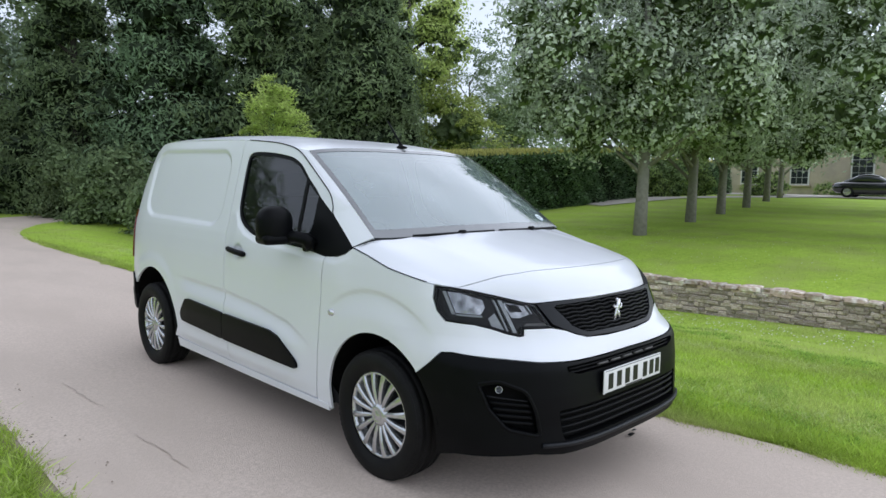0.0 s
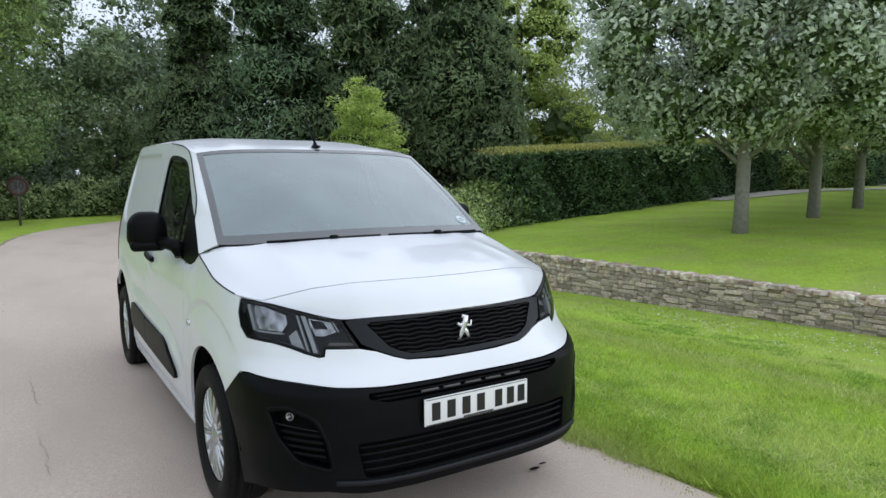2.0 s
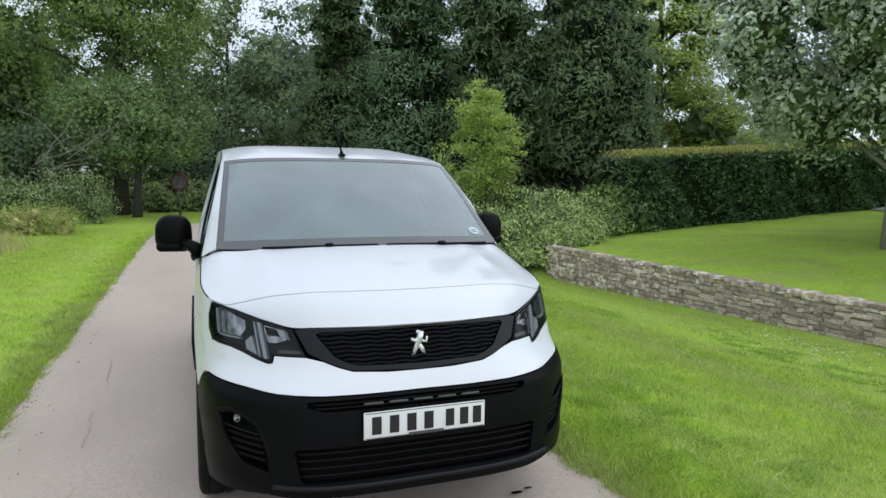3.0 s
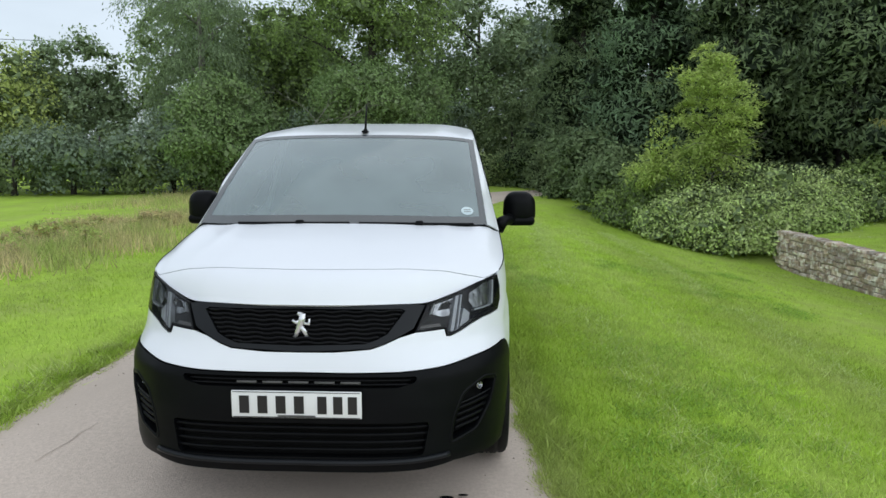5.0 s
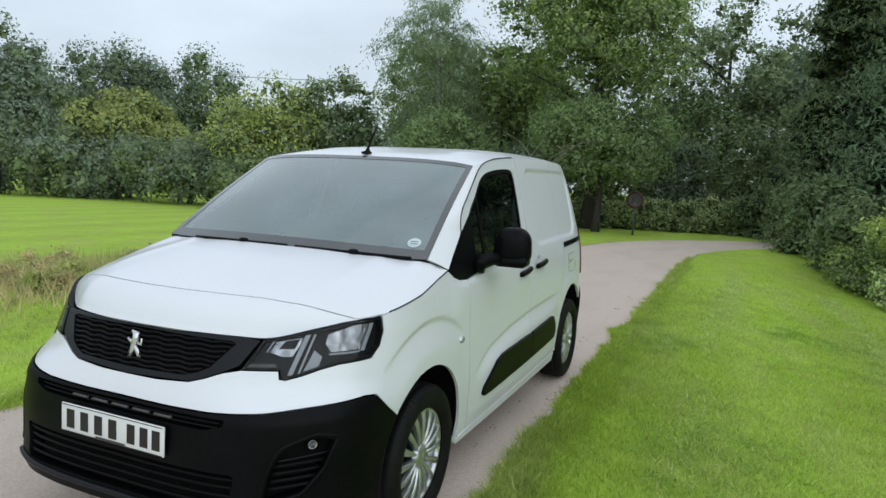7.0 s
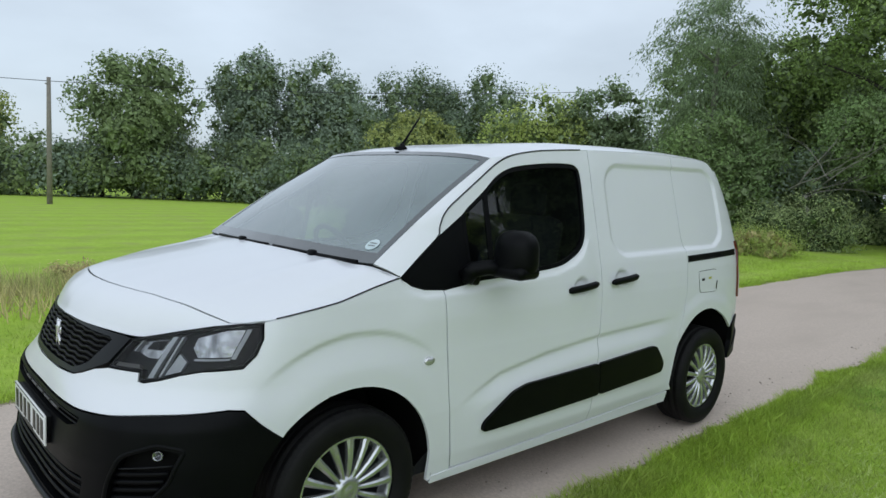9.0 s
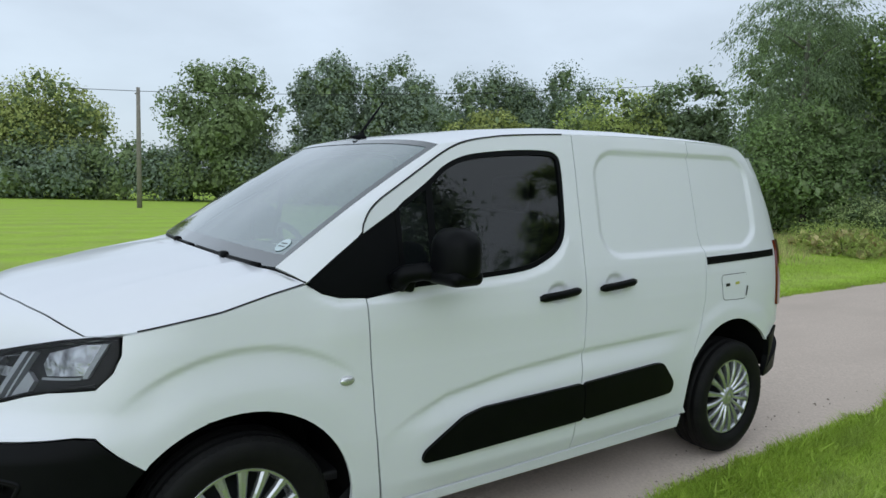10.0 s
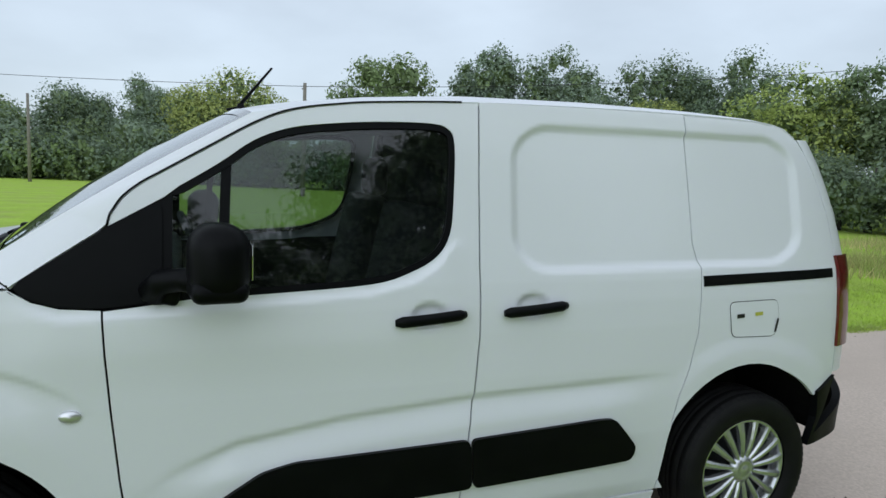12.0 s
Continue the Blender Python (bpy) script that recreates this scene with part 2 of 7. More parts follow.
MORTAR = mat("wall_core", (0.36, 0.30, 0.25), (0.22, 0.185, 0.15), 0.95, scale=8, bump=0.5)
BARK = mat("bark", (0.30, 0.28, 0.25), (0.20, 0.185, 0.16), 0.9, scale=9, bump=0.7, bscale=25, c=(0.22, 0.215, 0.19), cscale=1.6)
BARKDARK = mat("dark_bark", (0.06, 0.05, 0.042), (0.04, 0.035, 0.03), 0.9, scale=9, bump=0.6, bscale=25)
DEADWOOD = mat("dead_wood", (0.24, 0.225, 0.20), (0.17, 0.16, 0.14), 0.9, scale=12)
L_YEW = mat("yew_foliage", (0.26, 0.335, 0.165), (0.15, 0.215, 0.11), 0.6, scale=0.7, spec=0.15, island=0.28, trans=0.4)
L_YEWB = mat("cypress_foliage", (0.26, 0.365, 0.205), (0.185, 0.285, 0.16), 0.6, scale=0.7, spec=0.15, island=0.28, trans=0.4)
L_FRESH = mat("fresh_leaves", (0.56, 0.66, 0.22), (0.42, 0.53, 0.165), 0.6, scale=0.9, spec=0.2, island=0.35, trans=0.45)
L_NETTLE = mat("nettle_leaves", (0.46, 0.54, 0.26), (0.34, 0.43, 0.19), 0.6, scale=0.9, spec=0.2, island=0.35, trans=0.4)
L_LIME = mat("whitebeam_leaves", (0.45, 0.53, 0.37), (0.33, 0.41, 0.275), 0.5, scale=1.5, spec=0.3, island=0.30, trans=0.35, c=(0.80, 0.84, 0.77), cscale=3.4)
L_GREEN = mat("green_leaves", (0.335, 0.445, 0.145), (0.245, 0.35, 0.11), 0.6, scale=0.35, spec=0.25, island=0.3, trans=0.4)
L_DEEP = mat("deep_green_leaves", (0.265, 0.37, 0.145), (0.19, 0.285, 0.115), 0.6, scale=0.35, spec=0.25, island=0.28, trans=0.38)
L_YELLOW = mat("yellow_green_leaves", (0.49, 0.56, 0.18), (0.38, 0.46, 0.14), 0.6, scale=0.4, spec=0.2, island=0.28, trans=0.4)
L_GREY = mat("grey_green_leaves", (0.305, 0.385, 0.215), (0.23, 0.31, 0.17), 0.6, scale=0.5, spec=0.25, island=0.35, trans=0.4)
L_HEDGE = mat("hedge_leaves", (0.165, 0.265, 0.125), (0.105, 0.185, 0.088), 0.36, scale=1.5, spec=0.5, island=0.6, trans=0.2)
L_BRAMBLE = mat("bramble_leaves", (0.60, 0.70, 0.29), (0.44, 0.57, 0.22), 0.5, scale=1.2, spec=0.35, island=0.5, trans=0.35, pale=(0.52, 0.60, 0.28), pale_at=0.90)
L_NEW = mat("hedge_new_growth", (0.62, 0.58, 0.20), (0.48, 0.48, 0.15), 0.6, scale=2, island=0.3, trans=0.4)
# leaf colours dimmed for the far trees; grey and dark ones hold haze
F_GREEN_DIM = mat("far_green_dimmed", (0.25, 0.32, 0.15), (0.18, 0.245, 0.115), 0.85, scale=1.1, spec=0.1, island=0.16, trans=0.3, c=(0.22, 0.275, 0.12), cscale=0.35)
F_DEEP_HAZE = mat("far_dark_hazed", (0.215, 0.275, 0.185), (0.16, 0.215, 0.145), 0.85, scale=1.1, spec=0.1, island=0.16, trans=0.3)
F_GREY_HAZE = mat("far_grey_hazed", (0.285, 0.35, 0.26), (0.215, 0.275, 0.20), 0.85, scale=1.1, spec=0.1, island=0.16, trans=0.3)
F_YELLOW_DIM = mat("far_yellow_dimmed", (0.42, 0.46, 0.16), (0.30, 0.345, 0.12), 0.85, scale=1.1, spec=0.1, island=0.16, trans=0.3)
# near-dark colours painted for the shade inside yews and the hedge
YEWSHADE = mat("yew_inner_shade", (0.060, 0.082, 0.050), (0.030, 0.044, 0.027), 0.95, scale=2, spec=0.05, island=0.4)
HEDGESHADE = mat("hedge_inner_shade", (0.018, 0.028, 0.013), (0.010, 0.016, 0.008), 0.95, scale=6, spec=0.05)
CLOVER = mat("clover_leaves", (0.34, 0.52, 0.09), (0.26, 0.43, 0.07), 0.55, scale=6, spec=0.25, island=0.3, trans=0.3)
TUFT = mat("pale_grass_tufts", (0.50, 0.58, 0.20), (0.38, 0.49, 0.12), 0.6, scale=4, spec=0.2, island=0.35, trans=0.4)
LAID = mat("laid_pale_grass", (0.60, 0.68, 0.30), (0.47, 0.58, 0.18), 0.55, scale=4, spec=0.25, island=0.3, trans=0.35)
# inner leaf colours with shade put in; the first is lightened as by haze
FARCORE = mat("pale_foliage_shade", (0.235, 0.295, 0.155), (0.165, 0.215, 0.11), 0.95, scale=2, spec=0.05, island=0.3)
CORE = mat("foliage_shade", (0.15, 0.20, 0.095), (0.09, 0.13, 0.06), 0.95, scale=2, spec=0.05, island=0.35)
DAISY = mat("daisy_white", (0.8, 0.8, 0.72), rough=0.7)
HOUSE = mat("house_stone", (0.50, 0.43, 0.33), (0.41, 0.35, 0.27), 0.9, scale=1.5, bump=0.4, c=(0.30, 0.27, 0.23), cscale=0.5)
ROOF = mat("stone_slates", (0.18, 0.165, 0.15), (0.13, 0.12, 0.11), 0.9, scale=3, bump=0.4)
WHITEWOOD = mat("white_joinery", (0.72, 0.72, 0.70), rough=0.5)
PANE = mat("window_pane", (0.03, 0.035, 0.04), rough=0.05, coat=0.8)
GRAVEL = mat("pale_gravel", (0.52, 0.48, 0.42), (0.43, 0.40, 0.35), 0.95, scale=40, bump=0.5)
CARBLACK = mat("black_car_paint", (0.010, 0.011, 0.014), (0.014, 0.015, 0.018), 0.15, coat=1.0)
POLE = mat("weathered_pole", (0.24, 0.215, 0.185), (0.17, 0.155, 0.135), 0.9, scale=6, bump=0.3)
SIGNGREY = mat("sign_back", (0.10, 0.095, 0.09), (0.07, 0.068, 0.066), 0.6)
# ring and face darkened in colour, as a sign against the light
SIGNRED_BACKLIT = mat("sign_red_backlit", (0.075, 0.022, 0.02), rough=0.6)
SIGNWHITE_BACKLIT = mat("sign_white_backlit", (0.085, 0.08, 0.075), rough=0.7)

# ------------------------------------------------------------ mesh helpers


def mesh_np(name, V, F, smooth=False, N=None):
    """A mesh from arrays of places and of equal-sided faces; N: a normal for each vertex."""
    V, F = np.asarray(V, np.float32), np.asarray(F, np.int32)
    me = bpy.data.meshes.new(name)
    k = F.shape[1]
    me.vertices.add(len(V)); me.vertices.foreach_set("co", V.ravel())
    me.loops.add(F.size); me.loops.foreach_set("vertex_index", F.ravel())
    me.polygons.add(len(F)); me.polygons.foreach_set("loop_start", np.arange(0, F.size, k, dtype=np.int32))
    me.update(calc_edges=True)
    me.polygons.foreach_set("use_smooth", np.full(len(F), smooth or N is not None))
    me.validate()
    if N is not None:
        me.normals_split_custom_set_from_vertices([tuple(v) for v in np.asarray(N, float)])
    return me


def put_part(name, data, material, parent=None, label="", m=None):
    """Links a mesh, or a bmesh, as one object under a thing or under a part."""
    if isinstance(data, bmesh.types.BMesh):
        me = bpy.data.meshes.new(name)
        bmesh.ops.recalc_face_normals(data, faces=data.faces)
        data.to_mesh(me); data.free()
        data = me
    if not data.materials:
        data.materials.append(material)
    ob = new(name, data)
    if m is not None:
        ob.matrix_basis = m
    if parent is not None:
        ob.parent = parent
    if label:
        ob["label"] = label
    return ob


def empty(name, m=None, **tags):
    ob = new(name)
    ob.empty_display_size = 0.2
    if m is not None:
        ob.matrix_basis = m
    return tagged(ob, **tags)


def bm_box(size, at=(0, 0, 0), bevel=0.0, seg=2, bm=None, rot=None):
    """A box, with rounded edges if asked."""
    b = bmesh.new()
    bmesh.ops.create_cube(b, size=1)
    bmesh.ops.scale(b, vec=size, verts=b.verts)
    if bevel:
        bmesh.ops.bevel(b, geom=b.edges[:], offset=bevel, segments=seg, profile=0.5, affect="EDGES")
        for f in b.faces:
            f.smooth = True
    m = Matrix.Translation(at)
    if rot is not None:
        m = m @ rot
    bmesh.ops.transform(b, matrix=m, verts=b.verts)
    return join(bm, b)


def join(bm, b):
    if bm is None:
        return b
    me = bpy.data.meshes.new("tmp"); b.to_mesh(me); b.free(); bm.from_mesh(me); bpy.data.meshes.remove(me)
    return bm


def bm_tube(path, radii, seg=8, bm=None, caps=True):
    """A round tube along a path."""
    b = bmesh.new()
    path = [Vector(p) for p in path]
    if not hasattr(radii, "__len__"):
        radii = [radii] * len(path)
    rings, side = [], None
    for i, p in enumerate(path):
        d = (path[min(i + 1, len(path) - 1)] - path[max(i - 1, 0)]).normalized()
        if side is None:
            side = d.orthogonal().normalized()
        side = (side - d * side.dot(d)).normalized()
        up = d.cross(side)
        rings.append([b.verts.new(p + (side * math.cos(a) + up * math.sin(a)) * radii[i]) for a in np.linspace(0, 2 * math.pi, seg, endpoint=False)])
    for r0, r1 in zip(rings, rings[1:]):
        for j in range(seg):
            f = b.faces.new((r0[j], r0[(j + 1) % seg], r1[(j + 1) % seg], r1[j])); f.smooth = True
    if caps:
        b.faces.new(rings[0][::-1]); b.faces.new(rings[-1])
    return join(bm, b)


def bm_lathe(profile, seg=32, axis="x", bm=None, close=False):
    """Turns a profile of (along, radius) round an axis through the origin."""
    b = bmesh.new()
    rings = []
    for h, rr in profile:
        ring = []
        for a in np.linspace(0, 2 * math.pi, seg, endpoint=False):
            c, s = rr * math.cos(a), rr * math.sin(a)
            ring.append(b.verts.new((h, c, s) if axis == "x" else (c, s, h)))
        rings.append(ring)
    pairs = list(zip(rings, rings[1:])) + ([(rings[-1], rings[0])] if close else [])
    for r0, r1 in pairs:
        for j in range(seg):
            f = b.faces.new((r0[j], r0[(j + 1) % seg], r1[(j + 1) % seg], r1[j])); f.smooth = True
    return join(bm, b)


def smooth01(a, lo, hi):
    t = np.clip((np.asarray(a, float) - lo) / (hi - lo), 0, 1)
    return t * t * (3 - 2 * t)

# ------------------------------------------------------------ ground, road, wall
WALL_END = 10.9


def wall_x(y):
    return 7.78 - 0.040 * np.clip(y, -10, 14)


def base_z(y):
    return -0.50 - 0.034 * np.clip(y, -3, 10)


def ground_z(x, y):
    """The lie of the land."""
    x, y = np.asarray(x, float), np.asarray(y, float)
    wx = wall_x(y)
    verge = base_z(y) * smooth01(x, 1.2, wx + 1.2) / smooth01(wx, 1.2, wx + 1.2)
    near_ = np.interp(x - wx, (0, 1.5, 3.8, 8.5, 12.5, 18, 24, 30), (-0.10, 0.10, 0.30, 0.42, 0.52, 0.67, 0.81, 0.90))
    far_ = np.interp(x - wx, (0, 3, 7, 20, 30), (-0.25, -0.10, 0.12, 0.88, 0.95))
    w = smooth01(y, 7.5, 13.0)
    lawn = near_ * (1 - w) + far_ * w + 0.035
    step = smooth01(x, wx + 0.06, wx + 0.16) * (1 - smooth01(y, WALL_END, WALL_END + 1.2)) + smooth01(x, wx - 1.5, wx + 1.6) * smooth01(y, WALL_END, WALL_END + 1.2)
    right = verge * (1 - step) + lawn * step
    left = -0.017 * np.clip(-x - 4.6, 0, 62) + 0.12 * np.exp(-((x + 5.5) / 0.7) ** 2) * (1 - smooth01(y, 12, 18))
    w2 = smooth01(y, 14, 21) * (1 - smooth01(x, 16, 26))
    right = right * (1 - w2) + 0.02 * w2
    return np.where(x > 0, right, left) - 0.035


def grid_mesh(name, xs, ys, zfun, shift=None):
    X, Y = np.meshgrid(xs, ys)
    if shift is not None:
        X = X + shift(X, Y)
    Z = zfun(X, Y)
    V = np.stack([X.ravel(), Y.ravel(), Z.ravel()], 1)
    nx, ny = len(xs), len(ys)
    i = (np.arange(ny - 1)[:, None] * nx + np.arange(nx - 1)[None]).ravel()
    return mesh_np(name, V, np.stack([i, i + 1, i + nx + 1, i + nx], 1), smooth=True)


xs = np.concatenate([-np.geomspace(2500, 9, 40), np.arange(-8.6, 7.55, 0.3), 7.78 + np.array([-0.1, 0.0, 0.06, 0.085, 0.11, 0.135, 0.16, 0.3]), np.arange(8.4, 14, 0.5), np.geomspace(14, 2500, 40)])
ys = np.concatenate([-np.geomspace(2500, 7, 30), np.arange(-6.6, 34, 0.3), np.geomspace(34, 2500, 34)])
ground = put_part("ground", grid_mesh("ground", xs, ys, ground_z, lambda X, Y: (wall_x(Y) - 7.78) * np.exp(-((X - 7.78) / 2.5) ** 2)), GRASS)
tagged(ground, "bright green mown lawn falling gently to a low stone wall", "lawn", kind="structure")


def lane_points(n=220):
    """Left and right edge of the lane, step by step."""
    pts, x, y, head, step = [], -0.53, -40.0, 0.0, 0.4
    for i in range(n):
        pts.append((x, y, head))
        bend = 0.0 if y < 12.5 else (0.030 if y < 17 else 0.085)
        if head > 1.35:
            bend = 0.0
        head += bend * step
        x += math.sin(head) * step; y += math.cos(head) * step
    return pts


LANE = lane_points()
rng = np.random.default_rng(3)
V, F = [], []
for i, (x, y, h) in enumerate(LANE):
    w = 1.50
    wobL = 0.09 * noise.noise((0.0, y * 0.9, 1.0)) + 0.04 * noise.noise((0.0, y * 4, 2.0))
    wobR = 0.07 * noise.noise((5.0, y * 0.9, 1.0)) + 0.04 * noise.noise((5.0, y * 4, 2.0)) + (0.20 * math.exp(-((y + 1.6) / 1.6) ** 2))
    for k in range(9):
        f = -1 + k / 4
        ww = f * w + (wobR if k == 8 else -wobL if k == 0 else 0)
        z = 0.0 + (0.012 * (1 - f * f)) - (0.02 if k in (0, 8) else 0)
        V.append((x + math.cos(h) * ww, y - math.sin(h) * ww, z))
    if i:
        a = (i - 1) * 9
        F += [(a + k, a + k + 1, a + k + 10, a + k + 9) for k in range(8)]
road = put_part("road", mesh_np("road", V, F, smooth=True), ROAD)
tagged(road, "narrow worn pale tarmac lane with ragged grassy edges", "road", kind="structure")

# trodden earth between tarmac and turf
V, F = [], []
k = 0
for sg in (-1, 1):
    for i, (x, y, h) in enumerate(LANE[70:175]):
        wob = 0.5 + 0.5 * noise.noise((sg * 3.0, y * 1.7, 4.0)) + 0.35 * noise.noise((sg * 3.0, y * 6, 6.0))
        for w, z in ((1.38, -0.016), (1.50 + (0.20 * math.exp(-((y + 1.6) / 1.6) ** 2) if sg > 0 else 0) + (0.08 if sg > 0 else 0.22) * max(wob, 0.0), -0.030)):
            V.append((x + math.cos(h) * w * sg, y - math.sin(h) * w * sg, z))
        if i:
            F.append((k - 2, k - 1, k + 1, k) if sg > 0 else (k - 1, k - 2, k, k + 1))
        k += 2
tagged(put_part("lane_edge", mesh_np("lane_edge", V, F), EARTH), "bare brown earth along the ragged lane edge", "earth", kind="structure")

# loose grit and crumbs of earth along the lane's edges
V, F = [], []
for i in range(5200):
    y = rng.uniform(-3.5, 9)
    right_side = rng.random() < 0.62
    x = 0.97 + 0.17 * math.exp(-((y + 1.6) / 1.6) ** 2) - abs(rng.normal(0, 0.10)) if right_side else -2.02 + abs(rng.normal(0, 0.09))
    s = rng.uniform(0.002, 0.008) if rng.random() < 0.93 else rng.uniform(0.008, 0.014)
    z = 0.012 * (1 - ((x + .53) / 1.5) ** 2) - (0.02 if abs(x + .53) > 1.3 else 0.001)
    b = len(V)
    for a in range(5):
        t = a * 2 * math.pi / 5 + rng.uniform(0, 0.5)
        V.append((x + s * math.cos(t), y + s * math.sin(t), z))
    V.append((x, y, z + 0.003 + s * 0.6))
    F += [(b + a, b + (a + 1) % 5, b + 5) for a in range(5)]
grit = put_part("grit", mesh_np("grit", V, F), SOIL)
tagged(grit, "loose grey grit scattered along the lane edge", "grit", kind="stuff")


def blades(name, pts, height, width, material, label, category, lean=0.5, seed=1, tufts=False):
    """Blades of grass at places on the ground."""
    g = np.random.default_rng(seed)
    n = len(pts)
    z = ground_z(pts[:, 0], pts[:, 1])
    h = height * g.uniform(0.5, 1.25, n)
    a = g.uniform(0, 2 * np.pi, n)
    d = np.stack([np.cos(a), np.sin(a)], 1) * (width * g.uniform(0.6, 1.3, n))[:, None]
    ln = g.normal(0, lean, (n, 2)) * h[:, None]
    V = np.zeros((n, 3, 3))
    V[:, 0, :2] = pts - d; V[:, 1, :2] = pts + d; V[:, 2, :2] = pts + ln
    V[:, :2, 2] = (z - 0.005)[:, None]; V[:, 2, 2] = z + h
    me = mesh_np(name, V.reshape(-1, 3), np.arange(n * 3).reshape(-1, 3))
    return tagged(put_part(name, me, material), label, category, kind="stuff")


def scatter(n, x0, x1, y0, y1, seed, power=1.0):
    g = np.random.default_rng(seed)
    p = np.stack([x0 + (x1 - x0) * g.random(n) ** power, g.uniform(y0, y1, n)], 1)
    far = x1 if abs(x1) > abs(x0) else x0       # thins out towards its far sides
    keep = smooth01(p[:, 1], y0, y0 + 3) * smooth01(-p[:, 1], -y1, -y1 + 5) * smooth01(np.abs(p[:, 0] - far), 0, 1.1)
    return p[g.random(n) < np.maximum(keep, 0.0)]


near = np.concatenate([scatter(150000, 0.98, 5.0, -7, 12, 11, 1.3), scatter(70000, 2.0, 8.4, -8, 18, 12), scatter(30000, 0.95, 6.5, 5, 24, 13), scatter(26000, 7.8, 14, -7, 13, 17, 1.4)])
near = near[(near[:, 0] < wall_x(near[:, 1]) - 0.02) | (near[:, 0] > wall_x(near[:, 1]) + 0.3)]
near = near[near[:, 0] > 0.99 + 0.10 * np.sin(near[:, 1] * 5.1) * np.sin(near[:, 1] * 2.3 + 1)]
blades("grass", near, 0.034, 0.0035, BLADE, "short mown green grass blades on the verge", "grass", seed=2)
blades("grass", scatter(75000, -5.2, -2.0, -7, 20, 14), 0.045, 0.004, BLADE, "green verge grass between lane and rough bank", "grass", seed=3)
g = np.random.default_rng(31)
fy = np.concatenate([g.uniform(-6, 14, 60000), g.uniform(-3.5, 5.5, 40000)])
rag_r = np.array([0.10 * noise.noise((1.0, v * 1.3, 0.0)) + 0.08 * noise.noise((2.0, v * 4.5, 0.0)) for v in fy])
rag_l = np.array([0.12 * noise.noise((6.0, v * 1.3, 0.0)) + 0.08 * noise.noise((7.0, v * 4.5, 0.0)) for v in fy])
to_r = (g.random(100000) < 0.6) | (np.arange(100000) >= 75000)
fringe = np.stack([np.where(to_r, 0.955 + 0.19 * np.exp(-((fy + 1.6) / 1.6) ** 2) + rag_r + np.abs(g.normal(0, 0.14, 100000)), -2.03 + rag_l - np.abs(g.normal(0, 0.16, 100000))), fy], 1)
blades("grass", fringe, 0.050, 0.0038, BLADE, "uneven grass fringe creeping over the lane edge", "grass", lean=0.7, seed=9)
blades("grass", scatter(110000, 1.15, 4.6, -4.5, 7, 33, 1.2), 0.042, 0.0036, BLADE, "thick mown green turf beside the lane", "grass", lean=0.75, seed=10)
g = np.random.default_rng(22)
mid = np.concatenate([np.stack([1.1 + 6.2 * g.random(2200) ** 1.2, g.uniform(-6, 12, 2200)], 1), np.stack([g.uniform(-4.9, -2.2, 700), g.uniform(-5, 12, 700)], 1)])
mid = mid[np.array([noise.noise((x * 0.8, y * 0.35, 3.0)) for x, y in mid]) > -0.05]
tuft = (mid[:, None] + g.normal(0, 0.035, (len(mid), 16, 2))).reshape(-1, 2)
tuft = tuft[(tuft[:, 0] < wall_x(tuft[:, 1]) - 0.05)]
g = np.random.default_rng(44)   # clover and moss in patches, and straw left by the mower
pc = np.stack([1.15 + 4.6 * g.random(900) ** 1.3, g.uniform(-4.5, 8, 900)], 1)
pc = pc[np.array([noise.noise((x * 0.7, y * 0.5, 9.0)) for x, y in pc]) > 0.12]
clover = (pc[:, None] + g.normal(0, 0.075, (len(pc), 120, 2))).reshape(-1, 2)
clover = clover[clover[:, 0] > 1.05]
blades("clover", clover, 0.022, 0.0075, CLOVER, "low dark clover patches in the turf", "clover", lean=1.6, seed=12)
straw = np.stack([1.1 + 5.5 * g.random(14000) ** 1.2, g.uniform(-4.5, 9, 14000)], 1)
straw = straw[np.array([noise.noise((x * 1.6, y * 0.4, 5.0)) for x, y in straw]) > 0.05]
blades("straw", straw, 0.026, 0.0022, DRY, "dry clippings scattered over the mown turf", "grass", lean=2.2, seed=13)
g = np.random.default_rng(45)   # grass laid flat along the mower's wheel tracks
tracks = []
for x, w, n in ((1.93, 0.15, 9000), (2.75, 0.20, 4000), (3.74, 0.13, 9000)):
    y = g.uniform(-3.5, 12.5, n)
    tracks.append(np.stack([x + 0.05 * np.sin(y * 0.6 + x) + 0.03 * np.maximum(y - 5, 0) + g.normal(0, w, n), y], 1))
tracks = np.concatenate(tracks)
tracks = tracks[np.array([noise.noise((x * 1.5, y * 0.9, 7.0)) for x, y in tracks]) > -0.22]
blades("grass", tracks, 0.036, 0.0048, LAID, "pale grass laid flat along mower tracks", "grass", lean=1.5, seed=14)
blades("grass_tufts", tuft, 0.05, 0.004, TUFT, "pale coarse tufts among the mown grass", "grass", lean=0.9, seed=6)
g = np.random.default_rng(21)
edge_y = g.uniform(-6, 16, 9000)
edge = np.stack([np.where(g.random(9000) < 0.5, 1.04 + 0.16 * np.exp(-((edge_y + 1.6) / 1.6) ** 2) + np.abs(g.normal(0, 0.07, 9000)), -2.13 - np.abs(g.normal(0, 0.10, 9000))), edge_y], 1)
edge = edge[np.sin(edge[:, 1] * 3.1) + np.sin(edge[:, 1] * 7.7 + edge[:, 0]) + g.normal(0, 0.8, 9000) > -0.3]
blades("verge_weeds", edge, 0.075, 0.009, BLADE, "ragged grass tufts overhanging the lane edge", "grass", lean=0.8, seed=5)
rough = np.concatenate([scatter(34000, -8.2, -4.7, -6, 17, 15), scatter(9000, -12, -5, 15, 27, 16)])
